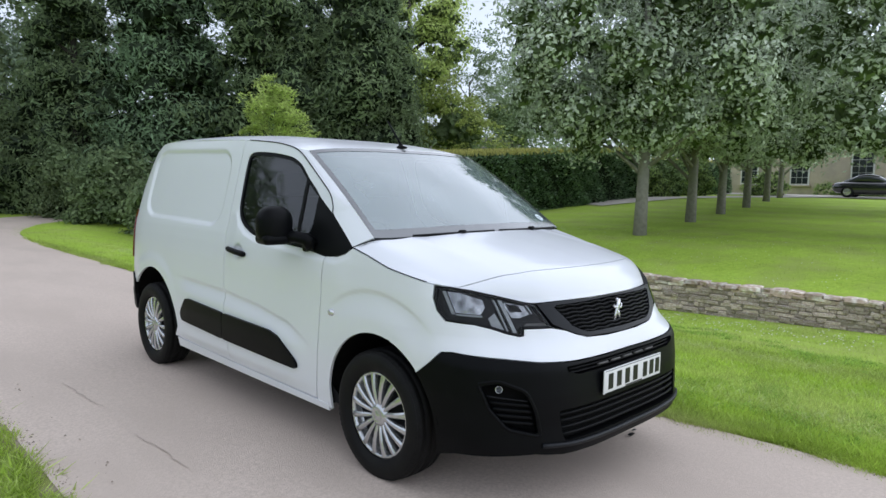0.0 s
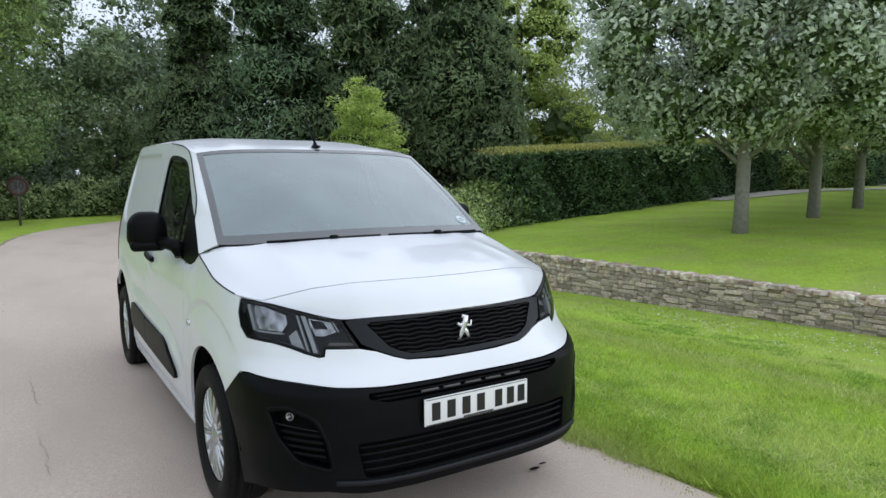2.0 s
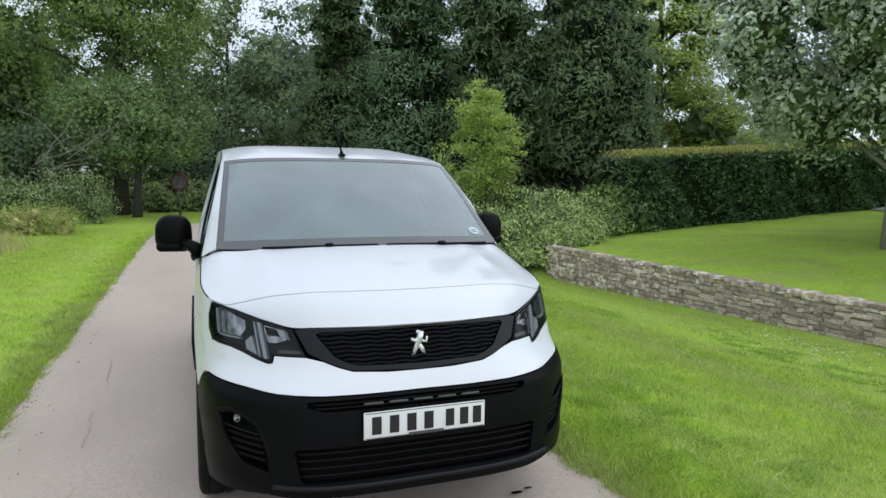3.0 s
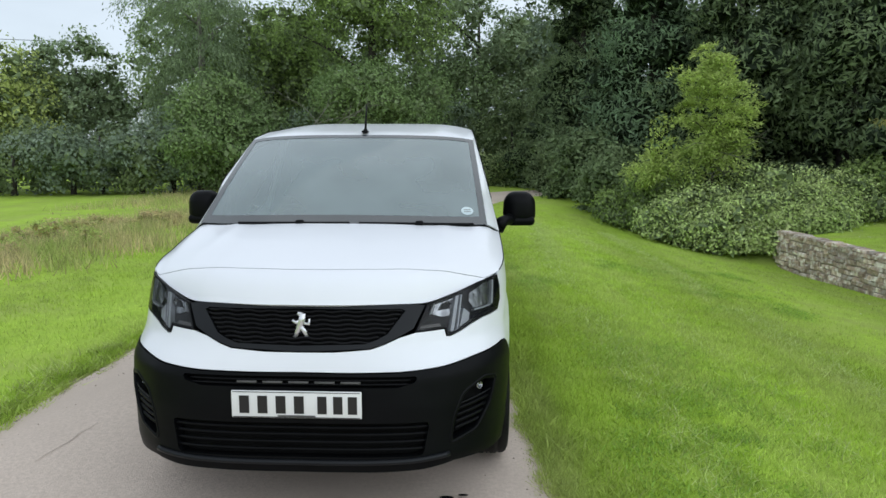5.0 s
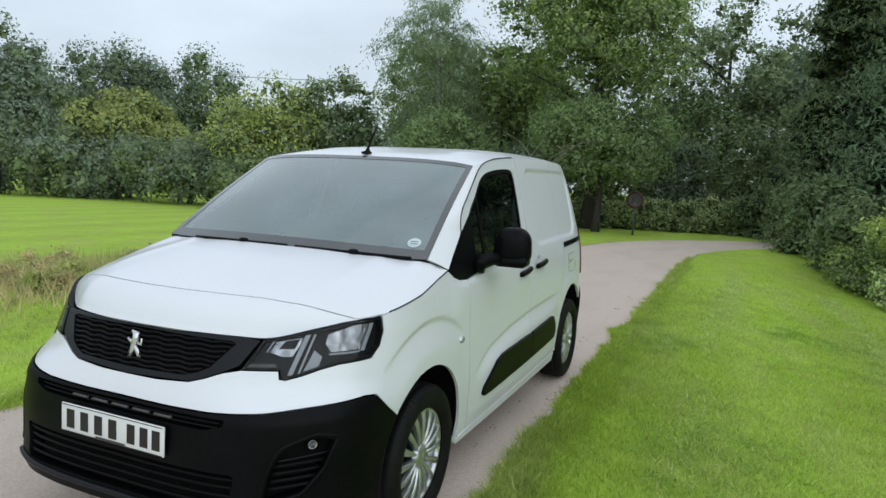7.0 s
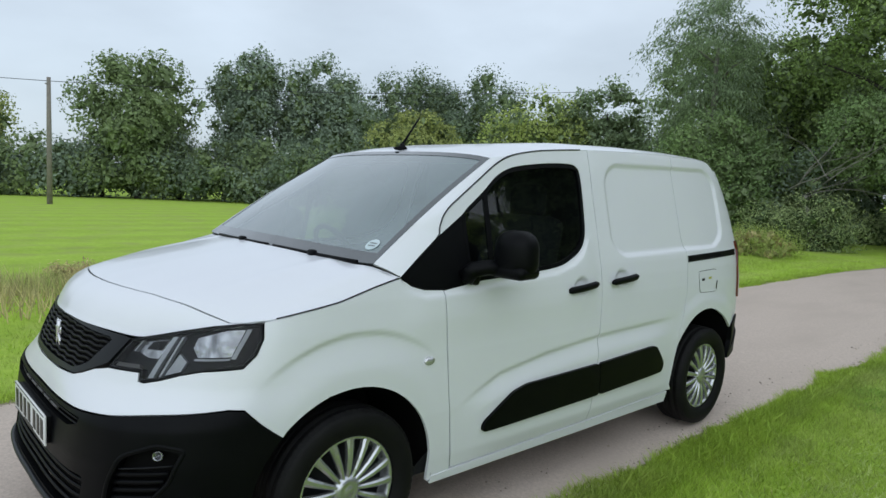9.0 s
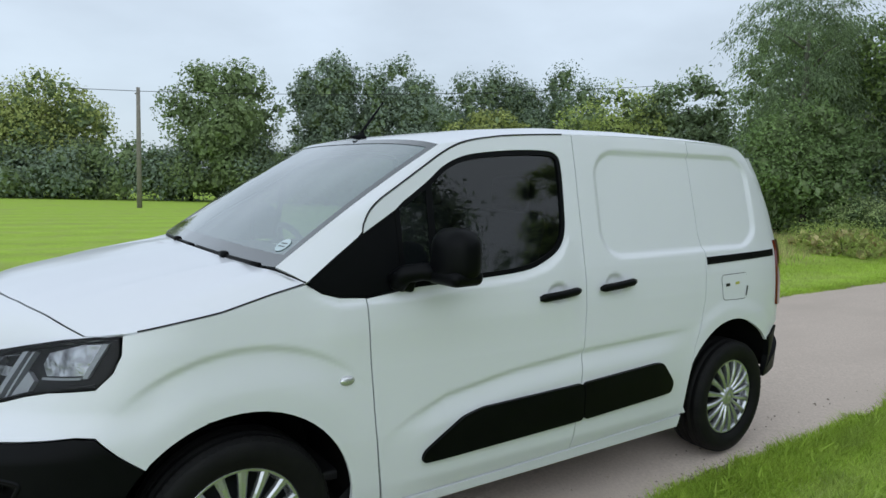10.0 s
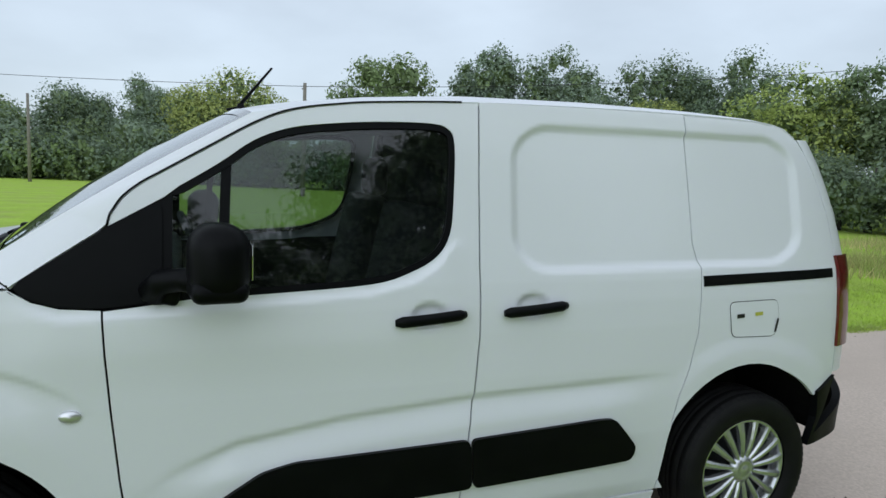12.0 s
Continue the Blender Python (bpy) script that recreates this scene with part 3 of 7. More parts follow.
rough[:, 0] += g.normal(0, 0.22, len(rough)) + 0.25 * np.sin(rough[:, 1] * 1.1) + 0.15 * np.sin(rough[:, 1] * 2.7)
blades("rough_grass", rough, 0.25, 0.008, DRY, "tall dry seeding grass and weeds along the bank", "grass", lean=0.35, seed=4)

V, F = [], []
for i in range(620):
    if rng.random() < 0.6:
        x, y = rng.normal(6.4, 0.7), rng.normal(1.0, 2.2)
    else:
        x, y = rng.uniform(8.1, 12), rng.uniform(-4, 10)
    if x > wall_x(y) - 0.05 and x < wall_x(y) + 0.25:
        continue
    z = float(ground_z(x, y)) + 0.035
    b = len(V); s = 0.011
    V += [(x + s * math.cos(t), y + s * math.sin(t), z) for t in np.linspace(0, 2 * math.pi, 6, endpoint=False)] + [(x, y, z + 0.006)]
    F += [(b + a, b + (a + 1) % 6, b + 6) for a in range(6)]
tagged(put_part("daisies", mesh_np("daisies", V, F), DAISY), "tiny white daisies dotted in the lawn", "flowers", kind="stuff")

# hairline cracks in the tarmac
CRACKS = (((-1.56, 2.7), (-1.54, 2.25), (-1.51, 1.93)), ((-1.53, 1.35), (-1.51, 1.0), (-1.50, .66)), ((-1.47, .2), (-1.50, -.35)), ((1.2, 6.5), (.82, 6.9), (.35, 7.0)), ((-.2, -1.7), (.25, -1.62), (.6, -1.75)))
for pts in CRACKS:
    bm = bmesh.new()
    rc = random.Random(len(pts) + int(pts[0][0] * 100))
    line = []
    for (x0, y0), (x1, y1) in zip(pts, pts[1:]):
        line += [(x0 + (x1 - x0) * t + rc.uniform(-.012, .012), y0 + (y1 - y0) * t + rc.uniform(-.012, .012)) for t in np.linspace(0, 1, 9)[:-1]]
    rows_ = []
    for j, (x, y) in enumerate(line):
        w = 0.0032 * math.sin(math.pi * (j + .6) / (len(line) + .2)) * rc.uniform(.5, 1.3) + .0008
        z = 0.0135 * (1 - ((x + .53) / 1.5) ** 2) + 0.0035
        rows_.append((bm.verts.new((x - w, y, z)), bm.verts.new((x + w, y + w, z))))
    for (a, b), (c, d) in zip(rows_, rows_[1:]):
        bm.faces.new((a, b, d, c))
    put_part("crack", bm, CRACK, road)

# two small dark oil spots under the nose
for x, y, s in ((0.66, -0.545, 0.015), (0.585, -0.57, 0.021)):
    bm = bmesh.new()
    bmesh.ops.create_circle(bm, cap_ends=True, segments=10, radius=s)
    bmesh.ops.transform(bm, matrix=Matrix.Translation((x, y, 0.017)) @ Matrix.Diagonal((1.6, 0.7, 1, 1)), verts=bm.verts)
    tagged(put_part("oil_spot", bm, BLACK), "small dark oil drip stain on the tarmac", "stain")

# dry stone retaining wall
wall = empty("wall_garden", pose(0, 0, 0), label="low weathered dry stone retaining wall below the lawn", category="stone wall", kind="structure")
Y0, Y1 = -9.0, WALL_END + 0.3
core_y = np.arange(Y0, Y1 + 0.01, 0.4)
V, F = [], []
for y in core_y:
    wx, zb = float(wall_x(y)), float(base_z(y)) - 0.25
    V += [(wx + 0.012, y, zb), (wx + 0.012, y, -0.15), (wx + 0.22, y, -0.15), (wx + 0.22, y, zb)]
for i in range(len(core_y) - 1):
    a = i * 4
    F += [(a + k, a + (k + 1) % 4, a + 4 + (k + 1) % 4, a + 4 + k) for k in range(4)]
put_part("wall_core", mesh_np("wall_core", V, F), MORTAR, wall)


def stone_mesh(seed):
    g = random.Random(seed)
    b = bmesh.new()
    bmesh.ops.create_cube(b, size=1)
    bmesh.ops.bevel(b, geom=b.edges[:], offset=0.13, segments=1, affect="EDGES")
    for v in b.verts:
        v.co += Vector([g.uniform(-0.06, 0.06) for _ in range(3)])
    me = bpy.data.meshes.new("stone")
    b.to_mesh(me); b.free()
    me.materials.append(STONE)
    return me


STONES = [stone_mesh(i) for i in range(14)]
rs = random.Random(5)
far_bm = bmesh.new()
picked = 0
z_top = -0.12
rows = 8
for row in range(rows + 1):
    y = Y0 + rs.uniform(0, 0.2)
    while y < Y1:
        ln = rs.choice((rs.uniform(0.07, 0.16), rs.uniform(0.14, 0.38))) if row < rows else rs.uniform(0.12, 0.32)
        zb = float(base_z(y)) - 0.05
        hh = (z_top - zb) / rows
        zc = zb + hh * (row + 0.5) + rs.uniform(-0.02, 0.02) if row < rows else z_top + 0.015
        hgt = hh * rs.uniform(0.80, 1.08) if row < rows else rs.uniform(0.045, 0.08)
        m = Matrix.LocRotScale((float(wall_x(y)) + 0.055 + rs.uniform(-0.02, 0.015) + (0.06 if row == rows else 0), y + ln / 2, zc),
                               Euler((rs.uniform(-0.06, 0.06), rs.uniform(-0.06, 0.06), 0.04 + rs.uniform(-0.05, 0.05))), (0.14 if row < rows else 0.28, ln * 0.97, hgt))
        if -1.5 < y < 6.5 and picked < 300:
            ob = put_part("stone", rs.choice(STONES), STONE, wall, m=m)
            picked += 1
        else:
            tmp = rs.choice(STONES).copy(); tmp.transform(m); tmp.materials.clear()
            far_bm.from_mesh(tmp); bpy.data.meshes.remove(tmp)
        y += ln
rest = put_part("stone", far_bm, STONEFAR, wall)
rest["kind"] = "stuff"

# ------------------------------------------------------------ trees, hedges, shrubs


def leaf_mesh(name, P, D, size, aspect, g, droop=0.0, flat=0.6, U=None):
    """Leaves at places P pointing along D: each a pointed four-sided blade, folded a little along its middle."""
    n = len(P)
    d = D + g.normal(0, 0.45, (n, 3))
    d[:, 2] -= droop
    d /= np.linalg.norm(d, axis=1)[:, None] + 1e-9
    up = np.stack([np.zeros(n), np.zeros(n), np.ones(n)], 1) * flat + g.normal(0, 1 - flat * 0.75, (n, 3)) + D * 0.35
    if U is not None:
        up = U + np.array([0, 0, 0.35]) + g.normal(0, 0.36, (n, 3))
    s = np.cross(d, up); s /= np.linalg.norm(s, axis=1)[:, None] + 1e-9
    nn = np.cross(s, d)
    L = (size * g.uniform(0.6, 1.35, n))[:, None]
    W = L * aspect
    V = np.stack([P - d * L * 0.5, P + s * W * 0.5 + nn * L * 0.08, P + d * L * 0.5, P - s * W * 0.5 + nn * L * 0.08], 1).reshape(-1, 3)
    return mesh_np(name, V, np.arange(n * 4).reshape(-1, 4))


def crown_points(g, n, clumps, rad, base, clump_r, shape="round", hollow=0.45, hang=0.35):
    """Places of leaves in flat drooping sprays spread through a crown with half axes rad and centre base; also the way each leaf points."""
    k = clumps
    u = g.normal(0, 1, (k, 3)); u /= np.linalg.norm(u, axis=1)[:, None]
    rr = hollow + (1 - hollow) * g.random(k) ** 0.6
    C = u * rr[:, None]
    if shape == "cone":
        h = g.random(k) ** 1.25
        ang = g.uniform(0, 2 * np.pi, k)
        w = (1 - h) ** 0.75 * (0.45 + 0.55 * g.random(k) ** 0.5) * (0.85 + 0.3 * np.sin(ang * 3 + 1))
        C = np.stack([np.cos(ang) * w, np.sin(ang) * w, h * 2 - 1], 1)
    lump = np.array([noise.noise(Vector(c) * 1.7 + Vector((base[0], base[1], 0))) for c in C])
    C = C * (1 + 0.30 * lump)[:, None] * np.array(rad) + np.array(base)
    o = (C - np.array(base)) / np.array(rad)
    o[:, 2] *= 0.35
    o += g.normal(0, 0.3, (k, 3)) * np.array([1, 1, 0.5])
    o /= np.linalg.norm(o, axis=1)[:, None] + 1e-9
    side = np.stack([-o[:, 1], o[:, 0], g.normal(0, 0.25, k)], 1); side /= np.linalg.norm(side, axis=1)[:, None] + 1e-9
    nor = np.cross(o, side)
    nor *= np.where(nor[:, 2] < 0, -1, 1)[:, None]
    idx = g.integers(0, k, n)
    cr = (clump_r * 1.25 * g.uniform(0.55, 1.5, k))[idx]
    a = g.uniform(-1, 1, n)
    b = g.uniform(-1, 1, n) * (0.30 + 0.45 * np.sqrt(np.clip(1 - ((a + 0.2) / 1.2) ** 2, 0, 1)))
    c = g.normal(0, 0.16, n) - hang * (a + 0.3) * np.abs(a + 0.3) * 0.6 - 0.25 * b * b
    P = C[idx] + (o[idx] * a[:, None] + side[idx] * b[:, None] + nor[idx] * c[:, None]) * cr[:, None]
    out = o[idx] * 0.8 + side[idx] * (np.sign(b) * 0.7)[:, None] + np.array([0, 0, -0.5]) * np.maximum(a, 0)[:, None] * hang
    out /= np.linalg.norm(out, axis=1)[:, None] + 1e-9
    return P, out, C, nor[idx]


def tree(kind, x, y, height, spread, trunk_h, trunk_r, leaves, leaf, material, bark, label, seed, clumps=90, clump_r=0.6, shape="round", aspect=0.5, droop=0.0, limbs=9, sink=0.0, low=None, group="", category="tree", flat=0.6, hollow=0.45, core=0.0, hang=0.35, core_mat=None):
    """A tree: a tapered trunk with limbs, and a crown of separate leaves in clumps."""
    g = np.random.default_rng(seed)
    rs = random.Random(seed)
    z0 = float(ground_z(x, y)) - sink
    t = empty(kind, pose(x, y, z0), label=label, category=category, group=group)
    low = trunk_h if low is None else low
    rad = (spread, spread, (height - low) / 2)
    base = (0, 0, low + (height - low) / 2)
    P, out, C, U = crown_points(g, leaves, clumps, rad, base, clump_r, shape, hollow, hang)
    keep = P[:, 2] > 0.05
    put_part("crown", leaf_mesh("crown", P[keep], out[keep], leaf, aspect, g, droop, flat, U[keep]), material, t)
    top = height * (0.92 if shape == "cone" else 0.72)
    lean = rs.uniform(-0.03, 0.03)
    path = [(lean * h + 0.03 * math.sin(h * 1.7 + seed), 0.03 * math.cos(h * 1.3 + seed), h) for h in np.linspace(-0.15, top, 9)]
    radii = [trunk_r * (1.15 if i == 0 else 1.0 - 0.78 * ((i - 1) / 7.5) ** 1.2) for i in range(9)]
    bm = bm_tube(path, radii, 10)
    trunk = put_part("trunk", bm, bark, t)
    order = np.argsort(np.linalg.norm(C - np.array([0, 0, trunk_h]), axis=1))
    for j in order[:: max(1, len(order) // limbs)][:limbs]:
        end = Vector(C[j])
        hs = min(max(trunk_h * 0.9, end.z - 0.55 * math.hypot(end.x, end.y)), top)
        st = Vector((lean * hs, 0, hs))
        mid = st.lerp(end, 0.5) + Vector((0, 0, 0.12 * (end - st).length))
        r0 = trunk_r * 0.38 * (1 - 0.5 * hs / height)
        put_part("limb", bm_tube([st, mid, end], [r0, r0 * 0.6, r0 * 0.2], 6), bark, trunk)
    if core:
        # lumpy solid, coloured as the shade inside the crown
        bm = bmesh.new()
        bmesh.ops.create_icosphere(bm, subdivisions=4, radius=1)
        for v in bm.verts:
            c = v.co.copy()
            k = core * (1 + 0.40 * noise.noise(c * 2.1 + Vector((seed, 0, 0))) + 0.30 * noise.noise(c * 5 + Vector((0, seed, 0))) + 0.22 * noise.noise(c * 11 + Vector((0, 0, seed))))
            if shape == "cone":
                hh = (c.z + 1) / 2
                rr = math.hypot(c.x, c.y) + 1e-6
                w = (1 - hh) ** 0.75 * k
                c = Vector((c.x / rr * w * min(1, rr * 3), c.y / rr * w * min(1, rr * 3), c.z * 0.95))
                v.co = Vector((c.x * rad[0], c.y * rad[1], base[2] + c.z * rad[2]))
            else:
                v.co = Vector((c.x * rad[0] * k, c.y * rad[1] * k, base[2] + c.z * rad[2] * k))
            v.co.z = max(v.co.z, 0.02)
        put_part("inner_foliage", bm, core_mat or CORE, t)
    return t


def massed_leaves(t, g, C, centre, r, n, leaf, aspect, material, squash=0.62, inner=0.74, rag=0.18, shade=None):
    """Boughs as rounded masses at C: leaves laid over their upper and outer sides, larger ones inside in a colour that
    stands for shade.
    """
    k = len(C)
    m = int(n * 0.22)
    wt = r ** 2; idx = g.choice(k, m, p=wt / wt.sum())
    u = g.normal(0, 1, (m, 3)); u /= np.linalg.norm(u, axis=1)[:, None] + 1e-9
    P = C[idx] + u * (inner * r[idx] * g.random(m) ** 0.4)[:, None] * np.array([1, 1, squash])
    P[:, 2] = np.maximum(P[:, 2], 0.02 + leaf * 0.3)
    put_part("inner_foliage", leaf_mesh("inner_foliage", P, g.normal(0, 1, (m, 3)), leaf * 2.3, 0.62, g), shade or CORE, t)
    wt = r ** 2; idx = g.choice(k, n, p=wt / wt.sum())
    o = C - np.array(centre); o /= np.linalg.norm(o, axis=1)[:, None] + 1e-9
    u = g.normal(0, 1, (n, 3)); u /= np.linalg.norm(u, axis=1)[:, None]
    u += o[idx] * 0.40 + np.array([0, 0, 0.12]); u /= np.linalg.norm(u, axis=1)[:, None] + 1e-9
    ragged = np.clip(g.normal(0.94, rag, n), 0.5, 1.7)
    P = C[idx] + u * (r[idx] * ragged)[:, None] * np.array([1, 1, squash])
    d = g.normal(0, 0.7, (n, 3)) + np.array([0, 0, -0.35]) + o[idx] * 0.5
    d -= u * np.sum(d * u, 1)[:, None] * 0.75
    keep = P[:, 2] > 0.03
    put_part("crown", leaf_mesh("crown", P[keep], d[keep], leaf, aspect, g, U=u[keep] * 0.9), material, t)


def massed_tree(kind, x, y, height, spread, low, clumps, clump_r, leaves, leaf, material, label, seed, aspect=0.6, limbs=0, shape="round", group="", category="tree", squash=0.62, hollow=0.35, bark=None, rag=0.18, inner=0.74, shade=None, hem=0.0, girth=0.0):
    """A full tree: trunk, limbs and boughs of laid leaves."""
    g = np.random.default_rng(seed)
    t = empty(kind, pose(x, y, float(ground_z(x, y))), label=label, category=category, group=group)
    rad = (spread, spread, (height - low) / 2)
    centre = (0, 0, (height + low) / 2)
    C = crown_points(g, 10, clumps, rad, centre, clump_r, shape, hollow)[2]
    if shape == "round":   # no bough stands clear of the crown
        q = (C - np.array(centre)) / np.array(rad)
        C = np.array(centre) + q * np.minimum(1, 0.93 / (np.linalg.norm(q, axis=1) + 1e-9))[:, None] * np.array(rad)
    C[:, 2] = np.maximum(C[:, 2], low * 0.8)
    if hem:   # boughs hang to one even height above the ground
        C[:, 2] = np.where(C[:, 2] < hem, hem + g.random(clumps) * 0.7, C[:, 2])
    r = clump_r * g.uniform(0.5, 1.3, clumps)
    if shape == "cone":   # smaller boughs drawn in towards the leader at the top
        up = np.clip(C[:, 2] / height, 0, 1)
        r *= 1.08 - 0.5 * up
        C[:, :2] *= (1 - 0.35 * up ** 2)[:, None]
    massed_leaves(t, g, C, (0, 0, centre[2] - 0.2 * height), r, leaves, leaf, aspect, material, squash, inner, rag, shade)
    tr = girth or 0.08 + height * 0.013
    trunk = put_part("trunk", bm_tube([(0, 0, -0.2), (0.03, 0, height * 0.1), (0.1, 0, height * 0.35), (0, 0.1, height * 0.8)], [tr * (1.2 if girth else 1.4), tr, tr * 0.8, 0.04], 8), bark or BARKDARK, t)
    for c in C[np.argsort(C[:, 2])][:: max(1, clumps // max(limbs, 1))][:limbs]:
        hs = max(height * 0.1, c[2] - 0.6 * math.hypot(c[0], c[1]))
        put_part("limb", bm_tube([(0.05, 0, hs), (c[0] * 0.5, c[1] * 0.5, (hs + c[2]) / 2 + 0.2), tuple(c)], [tr * 0.4, tr * 0.25, tr * 0.1], 6), bark or BARKDARK, trunk)
    return t


def shrub(kind, x, y, w, d, h, leaves, leaf, material, label, seed, aspect=0.55, turn=0.0, category="shrub", clump_r=0.22, clumps=70, inner=0.62, shade=None):
    """A mound of leafy shoots on a few stems, dense inside."""
    g = np.random.default_rng(seed)
    t = empty(kind, pose(x, y, float(ground_z(x, y)), 0, 0, turn), label=label, category=category)
    C = crown_points(g, 10, clumps, (w, d, h * 0.60), (0, 0, h * 0.36), clump_r, hollow=0.3)[2]
    C[:, 2] = np.maximum(C[:, 2], 0.02)
    massed_leaves(t, g, C, (0, 0, 0), clump_r * 1.25 * g.uniform(0.6, 1.35, clumps), leaves, leaf, aspect, material, 0.75, inner, 0.3, shade)
    bm = bmesh.new()
    for c in C[:10]:
        bm_tube([(c[0] * 0.2, c[1] * 0.2, -0.05), (c[0] * 0.7, c[1] * 0.7, c[2] * 0.5), tuple(c)], [0.025, 0.016, 0.006], 5, bm)
    put_part("stem", bm, BARKDARK, t)
    return t


# dark yews and cypresses beyond the shrubs
YEW = "tall dark green yew with dense drooping foliage to the ground"
for i, (x, y, h, s) in enumerate(((5.6, 27.5, 12, 2.9), (7.4, 22.5, 12.5, 3.0), (9.0, 18.6, 12, 2.6), (11.8, 17.2, 11.5, 2.7), (10.6, 22.5, 14, 3.4), (14.6, 20.5, 13, 3.2), (6.9, 34.0, 12.5, 3.4), (9.5, 29, 15, 4.2), (16, 26, 13, 4), (13.5, 17.7, 11.5, 1.9))):
    massed_tree("yew", x, y, h, s, 0.1, 150, 1.12 * s / 2.9, 23000 if i < 6 or i > 8 else 7000, 0.225 if i < 6 or i > 8 else 0.34, L_YEW if i not in (1, 4) else L_YEWB, YEW, 20 + i, aspect=0.30, limbs=5, shape="cone", group="dark yews", squash=0.55, inner=0.58, rag=0.24, shade=YEWSHADE)
young = tree("young_tree", 6.85, 13.9, 4.6, 0.9, 1.0, 0.05, 9500, 0.12, L_FRESH, BARKDARK, "slender pale yellow-green young tree before dark yews", 41, clumps=60, clump_r=0.36, aspect=0.42, low=1.7, limbs=10)
g = np.random.default_rng(4)
P, out, C, U = crown_points(g, 2600, 16, (0.75, 0.4, 0.45), (-1.35, 0.0, 1.95), 0.34)
put_part("side_bough", leaf_mesh("side_bough", P, out, 0.115, 0.42, g, U=U), L_FRESH, young)
P, out, C, U = crown_points(g, 1300, 12, (0.28, 0.28, 0.55), (-0.15, 0.0, 4.55), 0.28)
put_part("top_shoot", leaf_mesh("top_shoot", P, out, 0.11, 0.42, g, U=U), L_FRESH, young)
bm = bmesh.new()
rd = random.Random(6)
for k in range(16):
    p = Vector((rd.uniform(-0.3, 0.5), rd.uniform(-0.6, -0.2), rd.uniform(1.1, 2.6)))
    d = Vector((rd.uniform(0.3, 1.0) * (1 if k % 3 else -1), rd.uniform(-0.5, 0), rd.uniform(-0.25, 0.5))).normalized()
    q = p + d * rd.uniform(0.35, 0.7)
    bm_tube([p, q, q + (d + Vector((0, 0, -0.5))) * 0.35], [0.010, 0.007, 0.002], 5, bm)
    bm_tube([q, q + (d + Vector((0.2, 0.1, 0.5))) * 0.25], [0.006, 0.002], 5, bm)
put_part("bare_twig", bm, DEADWOOD, young, "bare grey dead twigs")
massed_tree("broadleaf_tree", 19.2, 22.6, 13.5, 2.9, 2.6, 120, 0.75, 18000, 0.19, L_FRESH, "tall green broadleaf tree behind the clipped hedge", 42, limbs=12, rag=0.3, inner=0.45)
tree("broadleaf_tree", 22.0, 21.0, 8.5, 2.6, 1.6, 0.12, 8000, 0.16, L_GREY, BARK, "light airy grey-green tree behind the hedge", 43, clumps=90, clump_r=0.5, low=1.5, limbs=12)

# bramble and laurel along the verge, up to the wall's end
SHR = "tangled green bramble bush spilling over the verge"
for i, (x, y, w, d, h) in enumerate(((6.9, 12.3, 1.1, 0.9, 1.05), (6.2, 13.1, 1.2, 1.2, 1.4), (7.9, 13.0, 1.4, 1.1, 1.6), (5.6, 15.0, 1.2, 1.4, 1.5), (9.6, 13.7, 1.3, 1.0, 1.2), (8.4, 12.1, 0.8, 0.5, 0.6), (7.3, 11.9, 0.5, 0.4, 0.7))):
    shrub("bramble_bush", x, y, w, d, h, 9500, 0.085, L_BRAMBLE if i != 3 else L_GREEN, SHR, 50 + i, clumps=130, clump_r=0.28, shade=FARCORE)
for i, (x, y, w, d, h) in enumerate(((5.3, 17.2, 1.1, 1.6, 2.1), (4.9, 20.4, 1.3, 1.8, 2.6), (4.6, 24.0, 1.3, 2.0, 3.0), (11.5, 14.6, 1.2, 1.2, 1.3))):
    shrub("evergreen_bush", x, y, w, d, h, 7500, 0.14, L_YEW if i < 3 else L_GREEN, "dense dark evergreen bush beneath the yews", 60 + i, clumps=110, clump_r=0.35)


